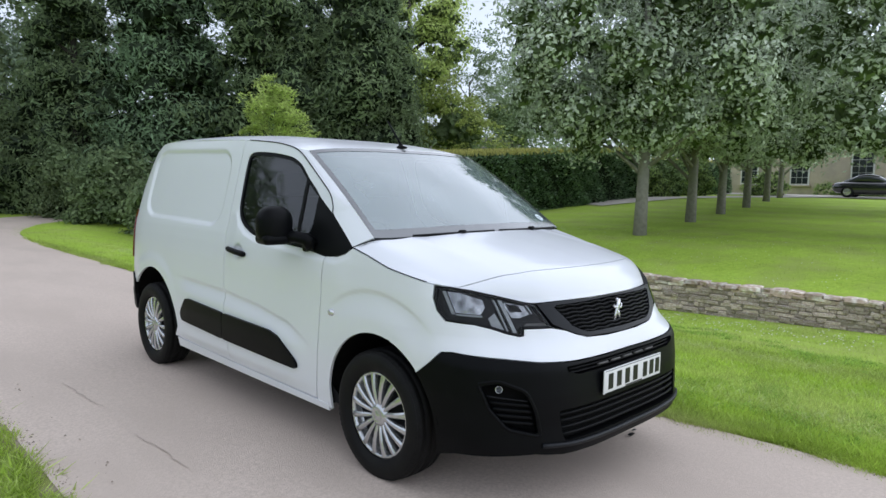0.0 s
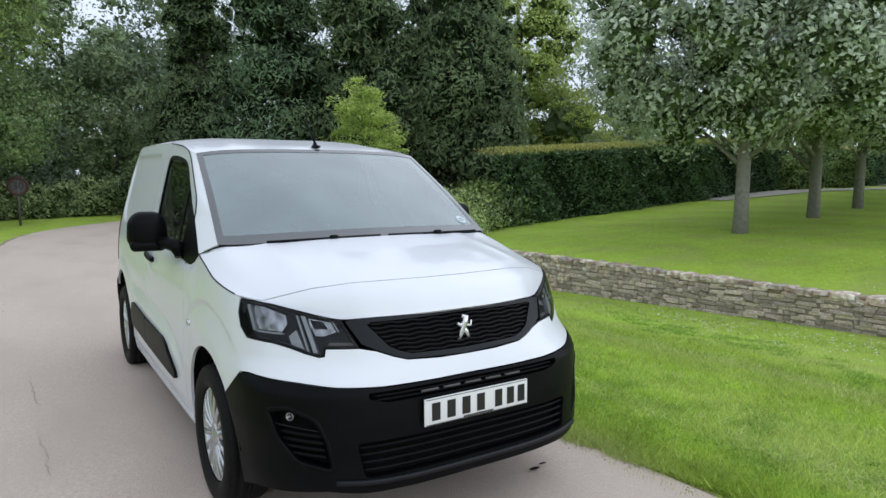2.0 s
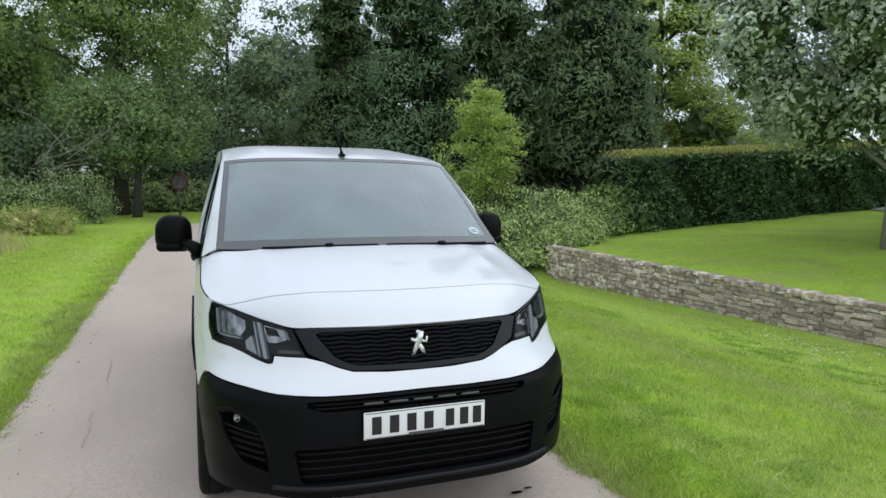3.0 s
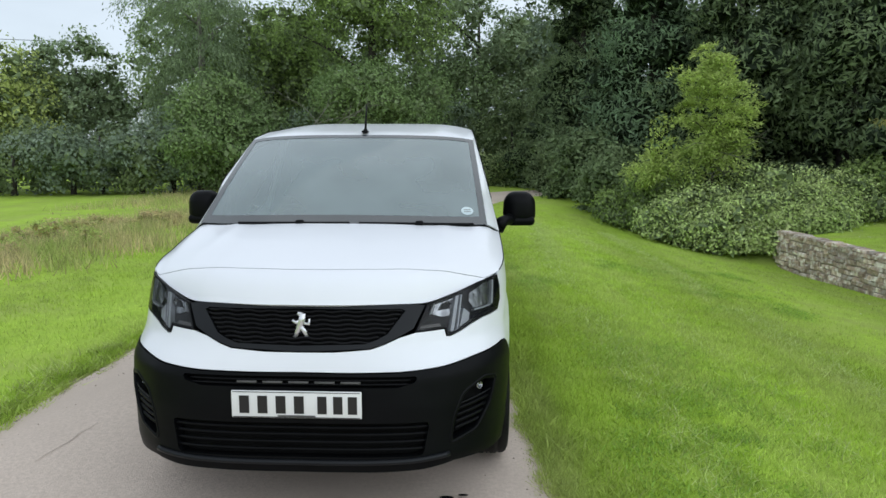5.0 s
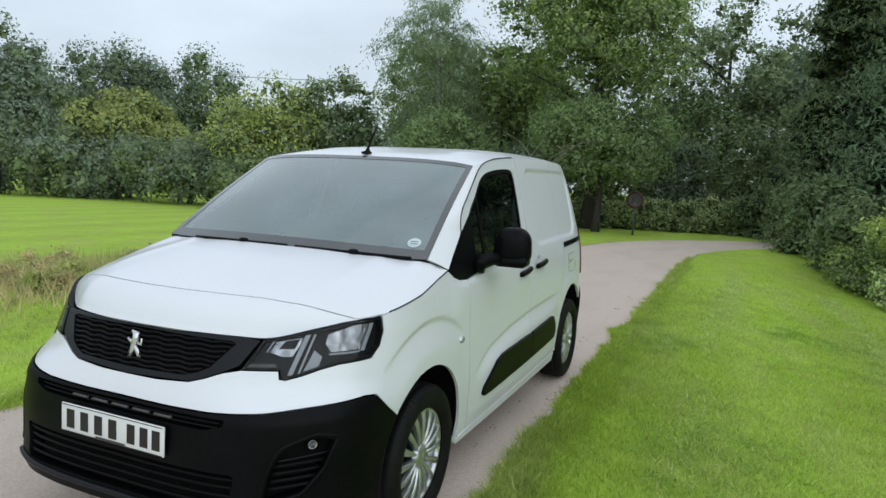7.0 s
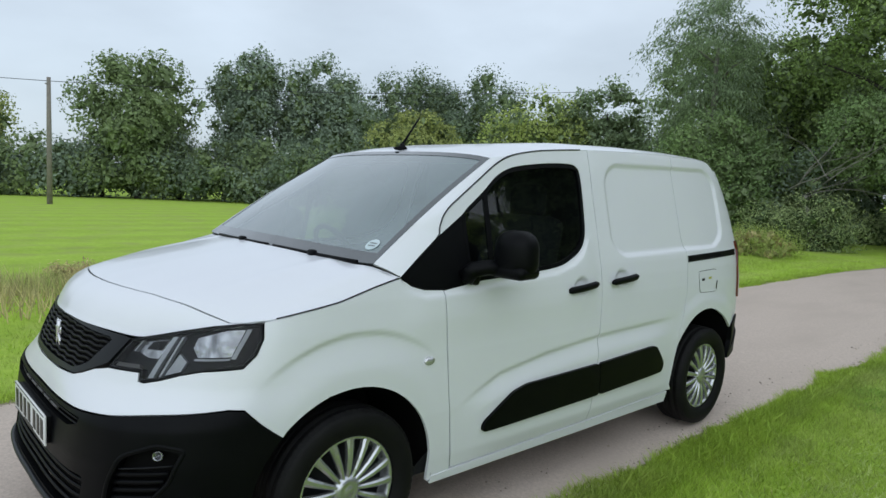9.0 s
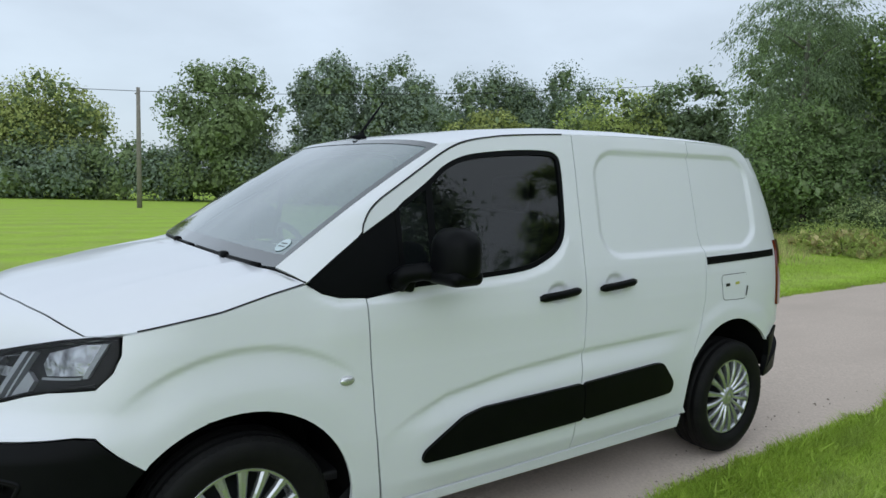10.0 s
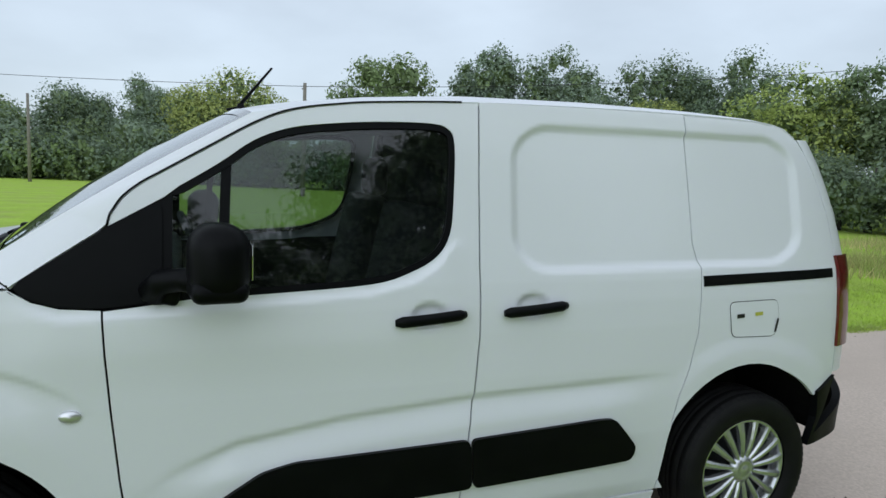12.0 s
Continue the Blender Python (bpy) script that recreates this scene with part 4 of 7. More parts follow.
def hedge(x0, y0, x1, y1, h, w, seed, label):
    """A clipped hedge: a solid inside coloured near-black for shade, leaves over its faces, and paler new growth on
    top.
    """
    g = np.random.default_rng(seed)
    ln = math.hypot(x1 - x0, y1 - y0)
    ang = math.degrees(math.atan2(y1 - y0, x1 - x0))
    z0 = float(ground_z((x0 + x1) / 2, (y0 + y1) / 2))
    t = empty("clipped_hedge", pose(x0, y0, z0, 0, -math.degrees(math.atan2(float(ground_z(x1, y1) - ground_z(x0, y0)), ln)), ang), label=label, category="hedge")
    z0b = float(ground_z(x0, y0)); t.location.z = z0b
    put_part("inner_foliage", bm_box((ln, w - 0.16, h - 0.08), (ln / 2, 0, h / 2 - 0.06), 0.12, 2), HEDGESHADE, t)
    n = int(ln * (1900 if x0 < 20 else 900))
    face = g.random(n)
    u, v = g.random(n) * ln, g.random(n)
    P = np.zeros((n, 3)); D = np.zeros((n, 3))
    bul = 0.09 * np.sin(u * 1.3 + 2 * v) + 0.07 * np.sin(u * 3.1 + 5 * v + 1) + 0.07 * np.sin(u * 7.3 + 3 * np.sin(u * 2.1)) * np.sin(v * 17 + u * 1.7)
    f = face < 0.66
    P[f] = np.stack([u[f], -w / 2 - bul[f] + g.normal(0, 0.05, f.sum()), v[f] * h], 1); D[f] = (0, -1, 0.2)
    f = (face >= 0.66) & (face < 0.86)
    P[f] = np.stack([u[f], (v[f] - 0.5) * w, h + g.normal(0, 0.04, f.sum())], 1); D[f] = (0, -0.3, 1)
    f = (face >= 0.86) & (face < 0.93)
    P[f] = np.stack([np.zeros(f.sum()) + g.normal(0, 0.04, f.sum()), (v[f] - 0.5) * w, u[f] / ln * h], 1); D[f] = (-1, 0, 0.2)
    f = face >= 0.93
    P[f] = np.stack([np.zeros(f.sum()) + ln + g.normal(0, 0.04, f.sum()), (v[f] - 0.5) * w, u[f] / ln * h], 1); D[f] = (1, 0, 0.2)
    put_part("leaves", leaf_mesh("leaves", P, D, 0.115, 0.62, g), L_HEDGE, t)
    n = int(ln * (900 if x0 < 20 else 400))
    P = np.stack([g.random(n) * ln, (g.random(n) - 0.5) * w, h + 0.02 + 0.24 * g.random(n) ** 1.5], 1)
    put_part("new_growth", leaf_mesh("new_growth", P, np.tile((0.0, 0, 1), (n, 1)), 0.10, 0.4, g), L_NEW, t, "pale yellow-green new shoots")
    return t


hedge(11.4, 14.3, 28.0, 15.3, 2.25, 1.5, 70, "long clipped dark green beech hedge at the lawn's edge")
hedge(30.0, 17.5, 42.0, 16.6, 2.0, 1.2, 71, "clipped green garden hedge beside the house drive")

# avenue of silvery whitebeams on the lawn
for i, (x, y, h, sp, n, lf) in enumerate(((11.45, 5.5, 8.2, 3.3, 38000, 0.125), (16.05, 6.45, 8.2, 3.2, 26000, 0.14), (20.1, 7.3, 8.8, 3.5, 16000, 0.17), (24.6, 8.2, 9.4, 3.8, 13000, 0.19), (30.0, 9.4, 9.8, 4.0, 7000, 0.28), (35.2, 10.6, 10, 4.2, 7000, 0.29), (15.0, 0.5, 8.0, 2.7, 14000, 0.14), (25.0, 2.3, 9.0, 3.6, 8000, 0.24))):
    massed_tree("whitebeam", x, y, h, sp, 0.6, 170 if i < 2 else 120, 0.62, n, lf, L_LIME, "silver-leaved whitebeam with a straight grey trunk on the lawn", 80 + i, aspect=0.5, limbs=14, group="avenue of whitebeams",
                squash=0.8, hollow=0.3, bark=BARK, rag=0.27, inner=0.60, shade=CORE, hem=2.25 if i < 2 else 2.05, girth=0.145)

tree("broadleaf_tree", 19.5, 19.5, 6.2, 2.4, 1.4, 0.12, 8000, 0.17, L_YELLOW, BARK, "light yellow-green tree behind the clipped hedge", 44, clumps=90, clump_r=0.5, low=1.2, limbs=10, core=0.4)
tree("broadleaf_tree", 27.0, 22.5, 7.0, 3.0, 1.6, 0.14, 9000, 0.2, L_GREY, BARK, "grey-green garden tree behind the clipped hedge", 45, clumps=100, clump_r=0.55, low=1.4, limbs=10, core=0.4)

# clipped domes by the house
for i, (x, y, w, h) in enumerate(((28.8, 14.6, 0.9, 1.6), (30.6, 14.9, 1.1, 2.3), (34.5, 14.9, 1.0, 1.9), (40.3, 13.2, 1.3, 1.5))):
    shrub("clipped_bush", x, y, w, w, h, 2600, 0.12, L_GREEN if i != 1 else L_DEEP, "rounded clipped green garden bush", 90 + i, clumps=120, clump_r=0.2)

# the field's far edge: broadleaves, poplars, a birch
E0 = (2.6, -1.2)


def at_dir(az, d):
    return E0[0] + d * math.sin(radians(az)), E0[1] + d * math.cos(radians(az))


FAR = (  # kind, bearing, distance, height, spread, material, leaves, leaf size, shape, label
    ("chestnut_tree", -85.5, 72, 11.5, 5.6, F_YELLOW_DIM, 9000, 0.45, "round", "broad yellow-green horse chestnut beyond the field"),
    ("broadleaf_tree", -96, 84, 9.5, 5.5, F_DEEP_HAZE, 5000, 0.5, "round", "dark green field-edge tree in the distance"),
    ("broadleaf_tree", -104, 80, 9.0, 6.0, F_GREEN_DIM, 5000, 0.5, "round", "green field-edge tree in the distance"),
    ("broadleaf_tree", -91.5, 92, 12.5, 5.0, F_GREY_HAZE, 5000, 0.5, "round", "grey-green tree in the distance"),
    ("oak_tree", -72.5, 62, 12.2, 5.4, F_GREEN_DIM, 12000, 0.40, "round", "full rounded green oak at the field's edge"),
    ("poplar_tree", -64.0, 63, 13.6, 4.0, F_GREY_HAZE, 9000, 0.36, "round", "feathery grey-green poplar at the field's edge"),
    ("poplar_tree", -58.2, 63, 13.6, 4.0, F_GREY_HAZE, 9000, 0.36, "round", "feathery grey-green poplar at the field's edge"),
    ("poplar_tree", -53.5, 78, 15.0, 5.4, F_DEEP_HAZE, 6000, 0.45, "round", "dark poplar in a far row"),
    ("poplar_tree", -49.0, 78, 14.8, 5.4, F_DEEP_HAZE, 6000, 0.45, "round", "dark poplar in a far row"),
    ("poplar_tree", -44.5, 76, 15.0, 5.4, F_DEEP_HAZE, 6000, 0.45, "round", "dark poplar in a far row"),
    ("sycamore_tree", -50.2, 51, 7.6, 3.4, F_YELLOW_DIM, 6000, 0.34, "round", "yellow-green sycamore at the field's edge"),
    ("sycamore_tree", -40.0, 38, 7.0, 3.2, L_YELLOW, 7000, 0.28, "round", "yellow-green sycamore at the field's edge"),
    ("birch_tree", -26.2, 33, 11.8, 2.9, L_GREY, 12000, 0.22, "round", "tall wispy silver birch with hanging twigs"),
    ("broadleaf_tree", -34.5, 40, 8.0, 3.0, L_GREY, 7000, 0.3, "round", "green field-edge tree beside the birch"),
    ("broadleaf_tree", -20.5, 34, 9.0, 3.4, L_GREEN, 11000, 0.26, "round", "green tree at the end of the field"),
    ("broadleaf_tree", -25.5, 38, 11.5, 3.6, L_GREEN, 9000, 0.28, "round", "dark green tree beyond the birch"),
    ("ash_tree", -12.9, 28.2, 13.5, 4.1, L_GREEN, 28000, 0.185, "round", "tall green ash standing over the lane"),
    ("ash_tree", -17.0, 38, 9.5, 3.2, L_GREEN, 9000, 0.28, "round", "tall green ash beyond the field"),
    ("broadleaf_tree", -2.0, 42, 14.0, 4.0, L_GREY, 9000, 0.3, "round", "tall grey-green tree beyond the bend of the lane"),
    ("broadleaf_tree", 5.0, 46, 14.0, 5.0, F_DEEP_HAZE, 8000, 0.32, "round", "dark tree beyond the bend of the lane"),
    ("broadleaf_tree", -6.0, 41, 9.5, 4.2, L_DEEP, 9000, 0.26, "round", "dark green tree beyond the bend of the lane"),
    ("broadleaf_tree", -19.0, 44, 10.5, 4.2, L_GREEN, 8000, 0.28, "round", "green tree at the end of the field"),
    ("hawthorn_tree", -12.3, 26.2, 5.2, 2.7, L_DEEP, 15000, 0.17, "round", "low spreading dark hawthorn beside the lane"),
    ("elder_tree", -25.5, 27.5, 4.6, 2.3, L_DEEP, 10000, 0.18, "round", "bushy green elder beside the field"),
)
for i, (kind, az, d, h, s, m, n, lf, shp, lab) in enumerate(FAR):
    x, y = at_dir(az, d)
    birch = kind == "birch_tree"
    if birch:
        tree(kind, x, y, h, s, h * 0.16, 0.10 + h * 0.014, int(n * 2.6), lf * 0.8, m, BARK, lab, 100 + i, clumps=170, clump_r=s * 0.26, aspect=0.26, droop=1.1, low=h * 0.12, limbs=10, hollow=0.4, hang=1.0)
        continue
    far = d > 45
    h *= 0.95 if far else 0.98
    tall = "poplar" in kind
    low = h * (0.34 if kind == "hawthorn_tree" else 0.34 if kind == "ash_tree" else 0.05)
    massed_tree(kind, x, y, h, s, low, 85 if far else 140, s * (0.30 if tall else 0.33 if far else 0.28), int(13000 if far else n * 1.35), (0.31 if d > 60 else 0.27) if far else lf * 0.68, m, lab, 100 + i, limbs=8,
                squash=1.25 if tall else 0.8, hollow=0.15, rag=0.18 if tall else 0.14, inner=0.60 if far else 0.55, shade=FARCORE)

# scrub at the foot of the far trees
for i in range(34):
    az = -106 + i * 2.65 + rng.uniform(-1, 1)
    d = float(np.interp(az, (-106, -70, -55, -48, -40, -25, -12, 0), (78, 64, 52, 46, 36, 31, 30, 36))) - 2.2
    x, y = at_dir(az, d)
    s = d / 30
    massed_tree("scrub_bush", x, y, rng.uniform(2.4, 3.8) * (0.55 + 0.45 * s), 2.3 * s, 0.1, 40, 0.58 * s, 2900, 0.16 * s, (F_DEEP_HAZE, F_GREEN_DIM, F_GREY_HAZE)[i % 3], "green scrub bush along the field's far edge", 140 + i, category="shrub", squash=0.9, rag=0.25, inner=0.5, shade=FARCORE)
for i, (x, y, h) in enumerate(((-8.0, 31.5, 3.6), (-4.6, 33.5, 4.4), (-0.8, 34.5, 4.2), (3.0, 35.5, 4.6), (6.8, 37.0, 4.8))):
    massed_tree("scrub_bush", x, y, h, 2.6, 0.1, 60, 0.6, 4500, 0.18, (F_DEEP_HAZE, F_GREEN_DIM)[i % 2], "dark green scrub closing the view beyond the bend", 190 + i, category="shrub", squash=0.9, rag=0.25, inner=0.6)
for i, (x, y, h) in enumerate(((-3.4, 28.7, 1.3), (-1.2, 29.2, 1.4), (1.2, 29.8, 1.5), (3.6, 31.4, 1.6), (9.5, 36.5, 2.2), (-6.5, 27.6, 1.2))):
    shrub("nettle_bank", x, y, 2.6, 1.2, h, 5500, 0.15, L_NETTLE, "pale green nettles and weeds beyond the lane's bend", 170 + i, category="weeds", clumps=120, clump_r=0.3)

# weed clumps on the rough bank
gw = np.random.default_rng(77)
for i in range(22):
    x, y = -5.1 - 2.4 * gw.random(), -3.5 + 17 * gw.random()
    shrub("weed_clump", x, y, gw.uniform(0.3, 0.6), gw.uniform(0.3, 0.6), gw.uniform(0.20, 0.36), 900, 0.065, (DRY, DRY, TUFT)[i % 3], ("dry straw-coloured weeds on the rough bank", "dry brown seeding weeds on the rough bank", "yellow-green weeds on the rough bank")[i % 3], 300 + i, category="weeds", clump_r=0.12, clumps=16, aspect=0.3, inner=0.4, shade=DRY)

# low broad-leaved weeds at the lane's edge
g = np.random.default_rng(51)
wc = np.stack([-2.1 - np.abs(g.normal(0, 0.10, 46)), g.uniform(-0.5, 9, 46)], 1)
wc[:6] = [(-2.13, 0.8), (-2.2, 1.1), (-2.12, 1.4), (-2.28, 1.7), (-2.2, 0.5), (-2.35, 1.2)]
weeds = (wc[:, None] + g.normal(0, 0.055, (46, 90, 2))).reshape(-1, 2)
blades("edge_weeds", weeds, 0.055, 0.011, TUFT, "low broad-leaved weeds creeping over the lane edge", "weeds", lean=1.3, seed=15)

# dead branches beside the lane
dead = empty("dead_tree", pose(-5.1, 21.6, float(ground_z(-5.1, 21.6))), label="bare pale dead branches arching over weeds", category="dead tree")
bm = bmesh.new()
rd = random.Random(9)
for k in range(8):
    a = rd.uniform(-0.4, 2.3)
    d = Vector((math.cos(a) * 0.9, 0.2 * math.sin(a * 3), rd.uniform(0.25, 0.8))).normalized()
    p, pts, rads = Vector((rd.uniform(-0.6, 0.5), rd.uniform(-0.3, 0.3), rd.uniform(1.5, 2.3))), [], []
    for j in range(9):
        pts.append(p.copy()); rads.append(0.021 * (1 - j / 9.5))
        p += d * 0.31
        d = (d + Vector((rd.uniform(-0.3, 0.3), rd.uniform(-0.2, 0.2), -0.06 + rd.uniform(-0.15, 0.1)))).normalized()
        if j > 2:
            e = (d + Vector((rd.uniform(-0.9, 0.9), rd.uniform(-0.5, 0.5), rd.uniform(-0.2, 0.7)))).normalized()
            q = p + e * 0.3
            bm_tube([p, q, q + (e + Vector((0, 0, -0.3))) * 0.3], [0.009, 0.006, 0.002], 5, bm)
    bm_tube(pts, rads, 6, bm)
put_part("branch", bm, DEADWOOD, dead)
put_part("stem", bm_tube([(0, 0, -0.1), (0.05, 0, 0.6), (-0.2, 0.03, 1.7)], [0.08, 0.07, 0.045], 8), DEADWOOD, dead)
shrub("weed_clump", -5.2, 21.2, 1.7, 1.2, 1.7, 9000, 0.09, L_NETTLE, "green bramble weeds round dead branches", 180, category="weeds", clumps=90, clump_r=0.42, aspect=0.32, inner=0.4)
shrub("weed_clump", -4.9, 17.2, 1.1, 1.3, 0.6, 4500, 0.10, TUFT, "pale nettles and long grass beside the lane", 181, category="weeds", clump_r=0.3, aspect=0.2, inner=0.4, shade=DRY)

# ------------------------------------------------------------ the van: its skin as one surface
# s runs along the half outline in plan from the nose's middle round the side to the tail's middle; negative s is the other side.
from mathutils.geometry import delaunay_2d_cdt

OUTLINE = np.array([(0, -.880), (.15, -.877), (.30, -.862), (.44, -.826), (.55, -.770), (.63, -.708), (.706, -.636), (.766, -.567), (.810, -.485), (.842, -.395), (.860, -.30), (.869, -.20), (.873, -.09), (.875, .05),
                    (.876, .45), (.878, 1.0), (.879, 1.6), (.877, 2.4), (.870, 2.9), (.857, 3.08), (.825, 3.22), (.755, 3.31), (.60, 3.345), (.30, 3.36), (0, 3.365)])
LOWER = OUTLINE.copy()      # the bumper stands out further at its corners
LOWER[:14] = [(0, -.874), (.16, -.874), (.32, -.868), (.47, -.850), (.585, -.810), (.665, -.755), (.743, -.680), (.799, -.600), (.836, -.510), (.857, -.41), (.867, -.31), (.871, -.20), (.873, -.09), (.875, .05)]
HEIGHTS = (.15, .24, .35, .55, .80, .95, 1.05, 1.12, 1.25, 1.40, 1.55, 1.65, 1.73, 1.80)
HALF = (.820, .850, .866, .880, .878, .870, .859, .847, .815, .776, .736, .708, .684, .655)
NOSE_Z = (.15, .25, .33, .42, .55, .66, .72, .78, .85, .93, 1.01, 1.10, 1.2)
NOSE_K = (.96, 1.0, 1.012, 1.004, 1.0, .990, .974, .955, .932, .902, .868, .85, .85)


def spline(P, per=14):
    """A smooth curve through points."""
    Q = np.vstack([2 * P[0] - P[1], P, 2 * P[-1] - P[-2]])
    out = []
    for i in range(1, len(Q) - 2):
        t = np.linspace(0, 1, per, endpoint=False)[:, None]
        a, b, c, d = Q[i - 1], Q[i], Q[i + 1], Q[i + 2]
        out.append(0.5 * (2 * b + (c - a) * t + (2 * a - 5 * b + 4 * c - d) * t ** 2 + (3 * b - a - 3 * c + d) * t ** 3))
    return np.vstack(out + [P[-1:]])


RING, RING_LOW = spline(OUTLINE), spline(LOWER)
RING_S = np.concatenate([[0], np.cumsum(np.linalg.norm(np.diff(RING, axis=0), axis=1))])
S_END = RING_S[-1]
MID_Y = 0.45
SIDE = RING[:, 1] < 3.2
FRONT = RING[:, 1] < -0.05
half_w = lambda z: np.interp(z, HEIGHTS, HALF)
nose_k = lambda z: np.interp(z, NOSE_Z, NOSE_K)
lean_in = lambda z: np.interp(z, (1.15, 1.38, 1.55, 1.67, 1.76), (0, .03, .075, .12, .17))


def plan(a, z):
    """x and y of the outline at s = a >= 0 and height z, before pressed shapes."""
    w = 1 - smooth01(z, 0.66, 0.80)
    cx = np.interp(a, RING_S, RING[:, 0]) * (1 - w) + np.interp(a, RING_S, RING_LOW[:, 0]) * w
    cy = np.interp(a, RING_S, RING[:, 1]) * (1 - w) + np.interp(a, RING_S, RING_LOW[:, 1]) * w
    x = cx * half_w(z) / 0.878
    y = np.where(cy < MID_Y, MID_Y + (cy - MID_Y) * nose_k(z), cy) - lean_in(z) * smooth01(cy, 2.3, 3.2)
    return x, y, cy


S_SIDE = float(np.interp(3.2, RING[SIDE, 1], RING_S[SIDE]))


def halve(f, want, hi):
    lo, hi = np.zeros_like(want), np.full_like(want, hi)
    for _ in range(36):
        mid = (lo + hi) / 2
        up = f(mid) < want
        lo, hi = np.where(up, mid, lo), np.where(up, hi, mid)
    return (lo + hi) / 2


def s_of_y(y, z):
    """The s of a place on the side, y metres behind the front axle at height z."""
    y, z = np.broadcast_arrays(np.asarray(y, float), np.asarray(z, float))
    return halve(lambda a: plan(a, z)[1], y, S_SIDE + 0.25)


def s_of_x(x, z):
    """The s of a place on the front, x metres from the middle."""
    x, z = np.broadcast_arrays(np.asarray(x, float), np.asarray(z, float))
    return np.sign(x) * halve(lambda a: plan(a, z)[0], np.abs(x), float(RING_S[FRONT][-1]))


CREASE_Y, CREASE_Z = (.45, .63, .80, 1.13, 1.55, 2.18, 2.4), (.50, .60, .665, .715, .748, .765, .77)
HANDLES = ((1.395, 1.022), (1.775, 1.040))


def relief(y, z, left):
    """How far pressed shapes of the side stand out."""
    ra = np.hypot(y - 0.03, (z - 0.33) * 1.0)
    d = (-0.011 * smooth01(-ra, -0.618, -0.590) + 0.019 * smooth01(-ra, -0.60, -0.45)) * smooth01(z, 0.45, 0.75) * smooth01(-y, -0.50, -0.22) * smooth01(y, -0.42, -0.18)
    rb = np.hypot(y - 2.76, z - 0.35)
    d = d + 0.010 * smooth01(-rb, -0.56, -0.48) * smooth01(y, 2.3, 2.5)
    line = np.interp(y, CREASE_Y, CREASE_Z)
    d = d + (-0.010 * smooth01(line - z, -0.010, 0.018) + 0.022 * smooth01(line - z, 0.008, 0.11)) * smooth01(z, 0.27, 0.36) * smooth01(y, 0.50, 0.85) * smooth01(-y, -2.42, -2.05)
    # shoulder below the window
    lw = np.interp(y, (.20, .345, .55, .90, 1.20, 1.34, 1.43, 1.49), (1.12, 1.066, 1.072, 1.096, 1.116, 1.150, 1.20, 1.27))
    d = d + 0.010 * smooth01(lw - z, 0.0, 0.030) * smooth01(z, 0.80, 1.0) * smooth01(y, 0.2, 0.35) * smooth01(-y, -1.56, -1.42)
    # cargo side panel
    qx, qz = np.abs(y - 2.375 - 0.05 * (z - 1.42)) - 0.665 + 0.17, np.abs(z - 1.418 - 0.018 * (y - 2.37)) - 0.253 + 0.13
    sd = np.hypot(np.maximum(qx, 0), np.maximum(qz, 0) * 1.25) + np.minimum(np.maximum(qx, qz), 0) - 0.165
    d = d - 0.016 * smooth01(-sd, -0.012, 0.030)
    for hy, hz in HANDLES[: 2 if left else 1]:
        d = d - 0.017 * smooth01(-np.hypot((y - hy) / 0.075, (z - hz) / 0.050), -1.0, -0.45)
    return d


def skin_raw(s, z):
    s, z = np.asarray(s, float), np.asarray(z, float)
    left = s >= 0
    a = np.abs(s)
    x, y, cy = plan(a, z)
    on_side = smooth01(cy, -0.6, -0.35) * smooth01(-cy, -3.2, -3.1)
    x = x + np.where(left, relief(y, z, True), relief(y, z, False)) * on_side
    return np.stack([np.where(left, x, -x), y, z], -1)


def skin(s, z, out=0.0):
    """Place and normal on the skin, lifted outwards."""
    p = skin_raw(s, z)
    h = 0.006
    n = np.cross(skin_raw(s + h, z) - skin_raw(s - h, z), skin_raw(s, z + h) - skin_raw(s, z - h))
    n /= np.linalg.norm(n, axis=-1)[..., None] + 1e-12
    return p + n * np.asarray(out)[..., None] if np.ndim(out) else p + n * out, n


def dense(poly, step, closed=True):
    """The outline of a panel, with points at even steps."""
    P = np.asarray(poly, float)
    Q = np.vstack([P, P[:1]]) if closed else P
    out = []
    for a, b in zip(Q, Q[1:]):
        n = max(1, int(np.ceil(np.linalg.norm(b - a) / step)))
        out.append(a + (b - a) * np.linspace(0, 1, n, endpoint=False)[:, None])
    if not closed:
        out.append(Q[-1:])
    return np.vstack(out)


def rounded(poly, r, n=5):
    """Rounds the corners of an outline."""
    P = np.asarray(poly, float)
    out = []
    for i in range(len(P)):
        a, b, c = P[i - 1], P[i], P[(i + 1) % len(P)]
        la, lc = np.linalg.norm(a - b), np.linalg.norm(c - b)
        p, q = b + (a - b) * min(r / la, 0.45), b + (c - b) * min(r / lc, 0.45)
        for t in np.linspace(0, 1, n):
            out.append((1 - t) ** 2 * p + 2 * t * (1 - t) * b + t * t * q)
    return np.array(out)


def inside(P, poly):
    """Which of the points lie within an outline."""
    x, y = P[:, 0], P[:, 1]
    r = np.zeros(len(P), bool)
    for (x0, y0), (x1, y1) in zip(poly, np.roll(poly, -1, 0)):
        c = (y0 > y) != (y1 > y)
        r ^= c & (x < (x1 - x0) * (y - y0) / (y1 - y0 + 1e-15) + x0)
    return r


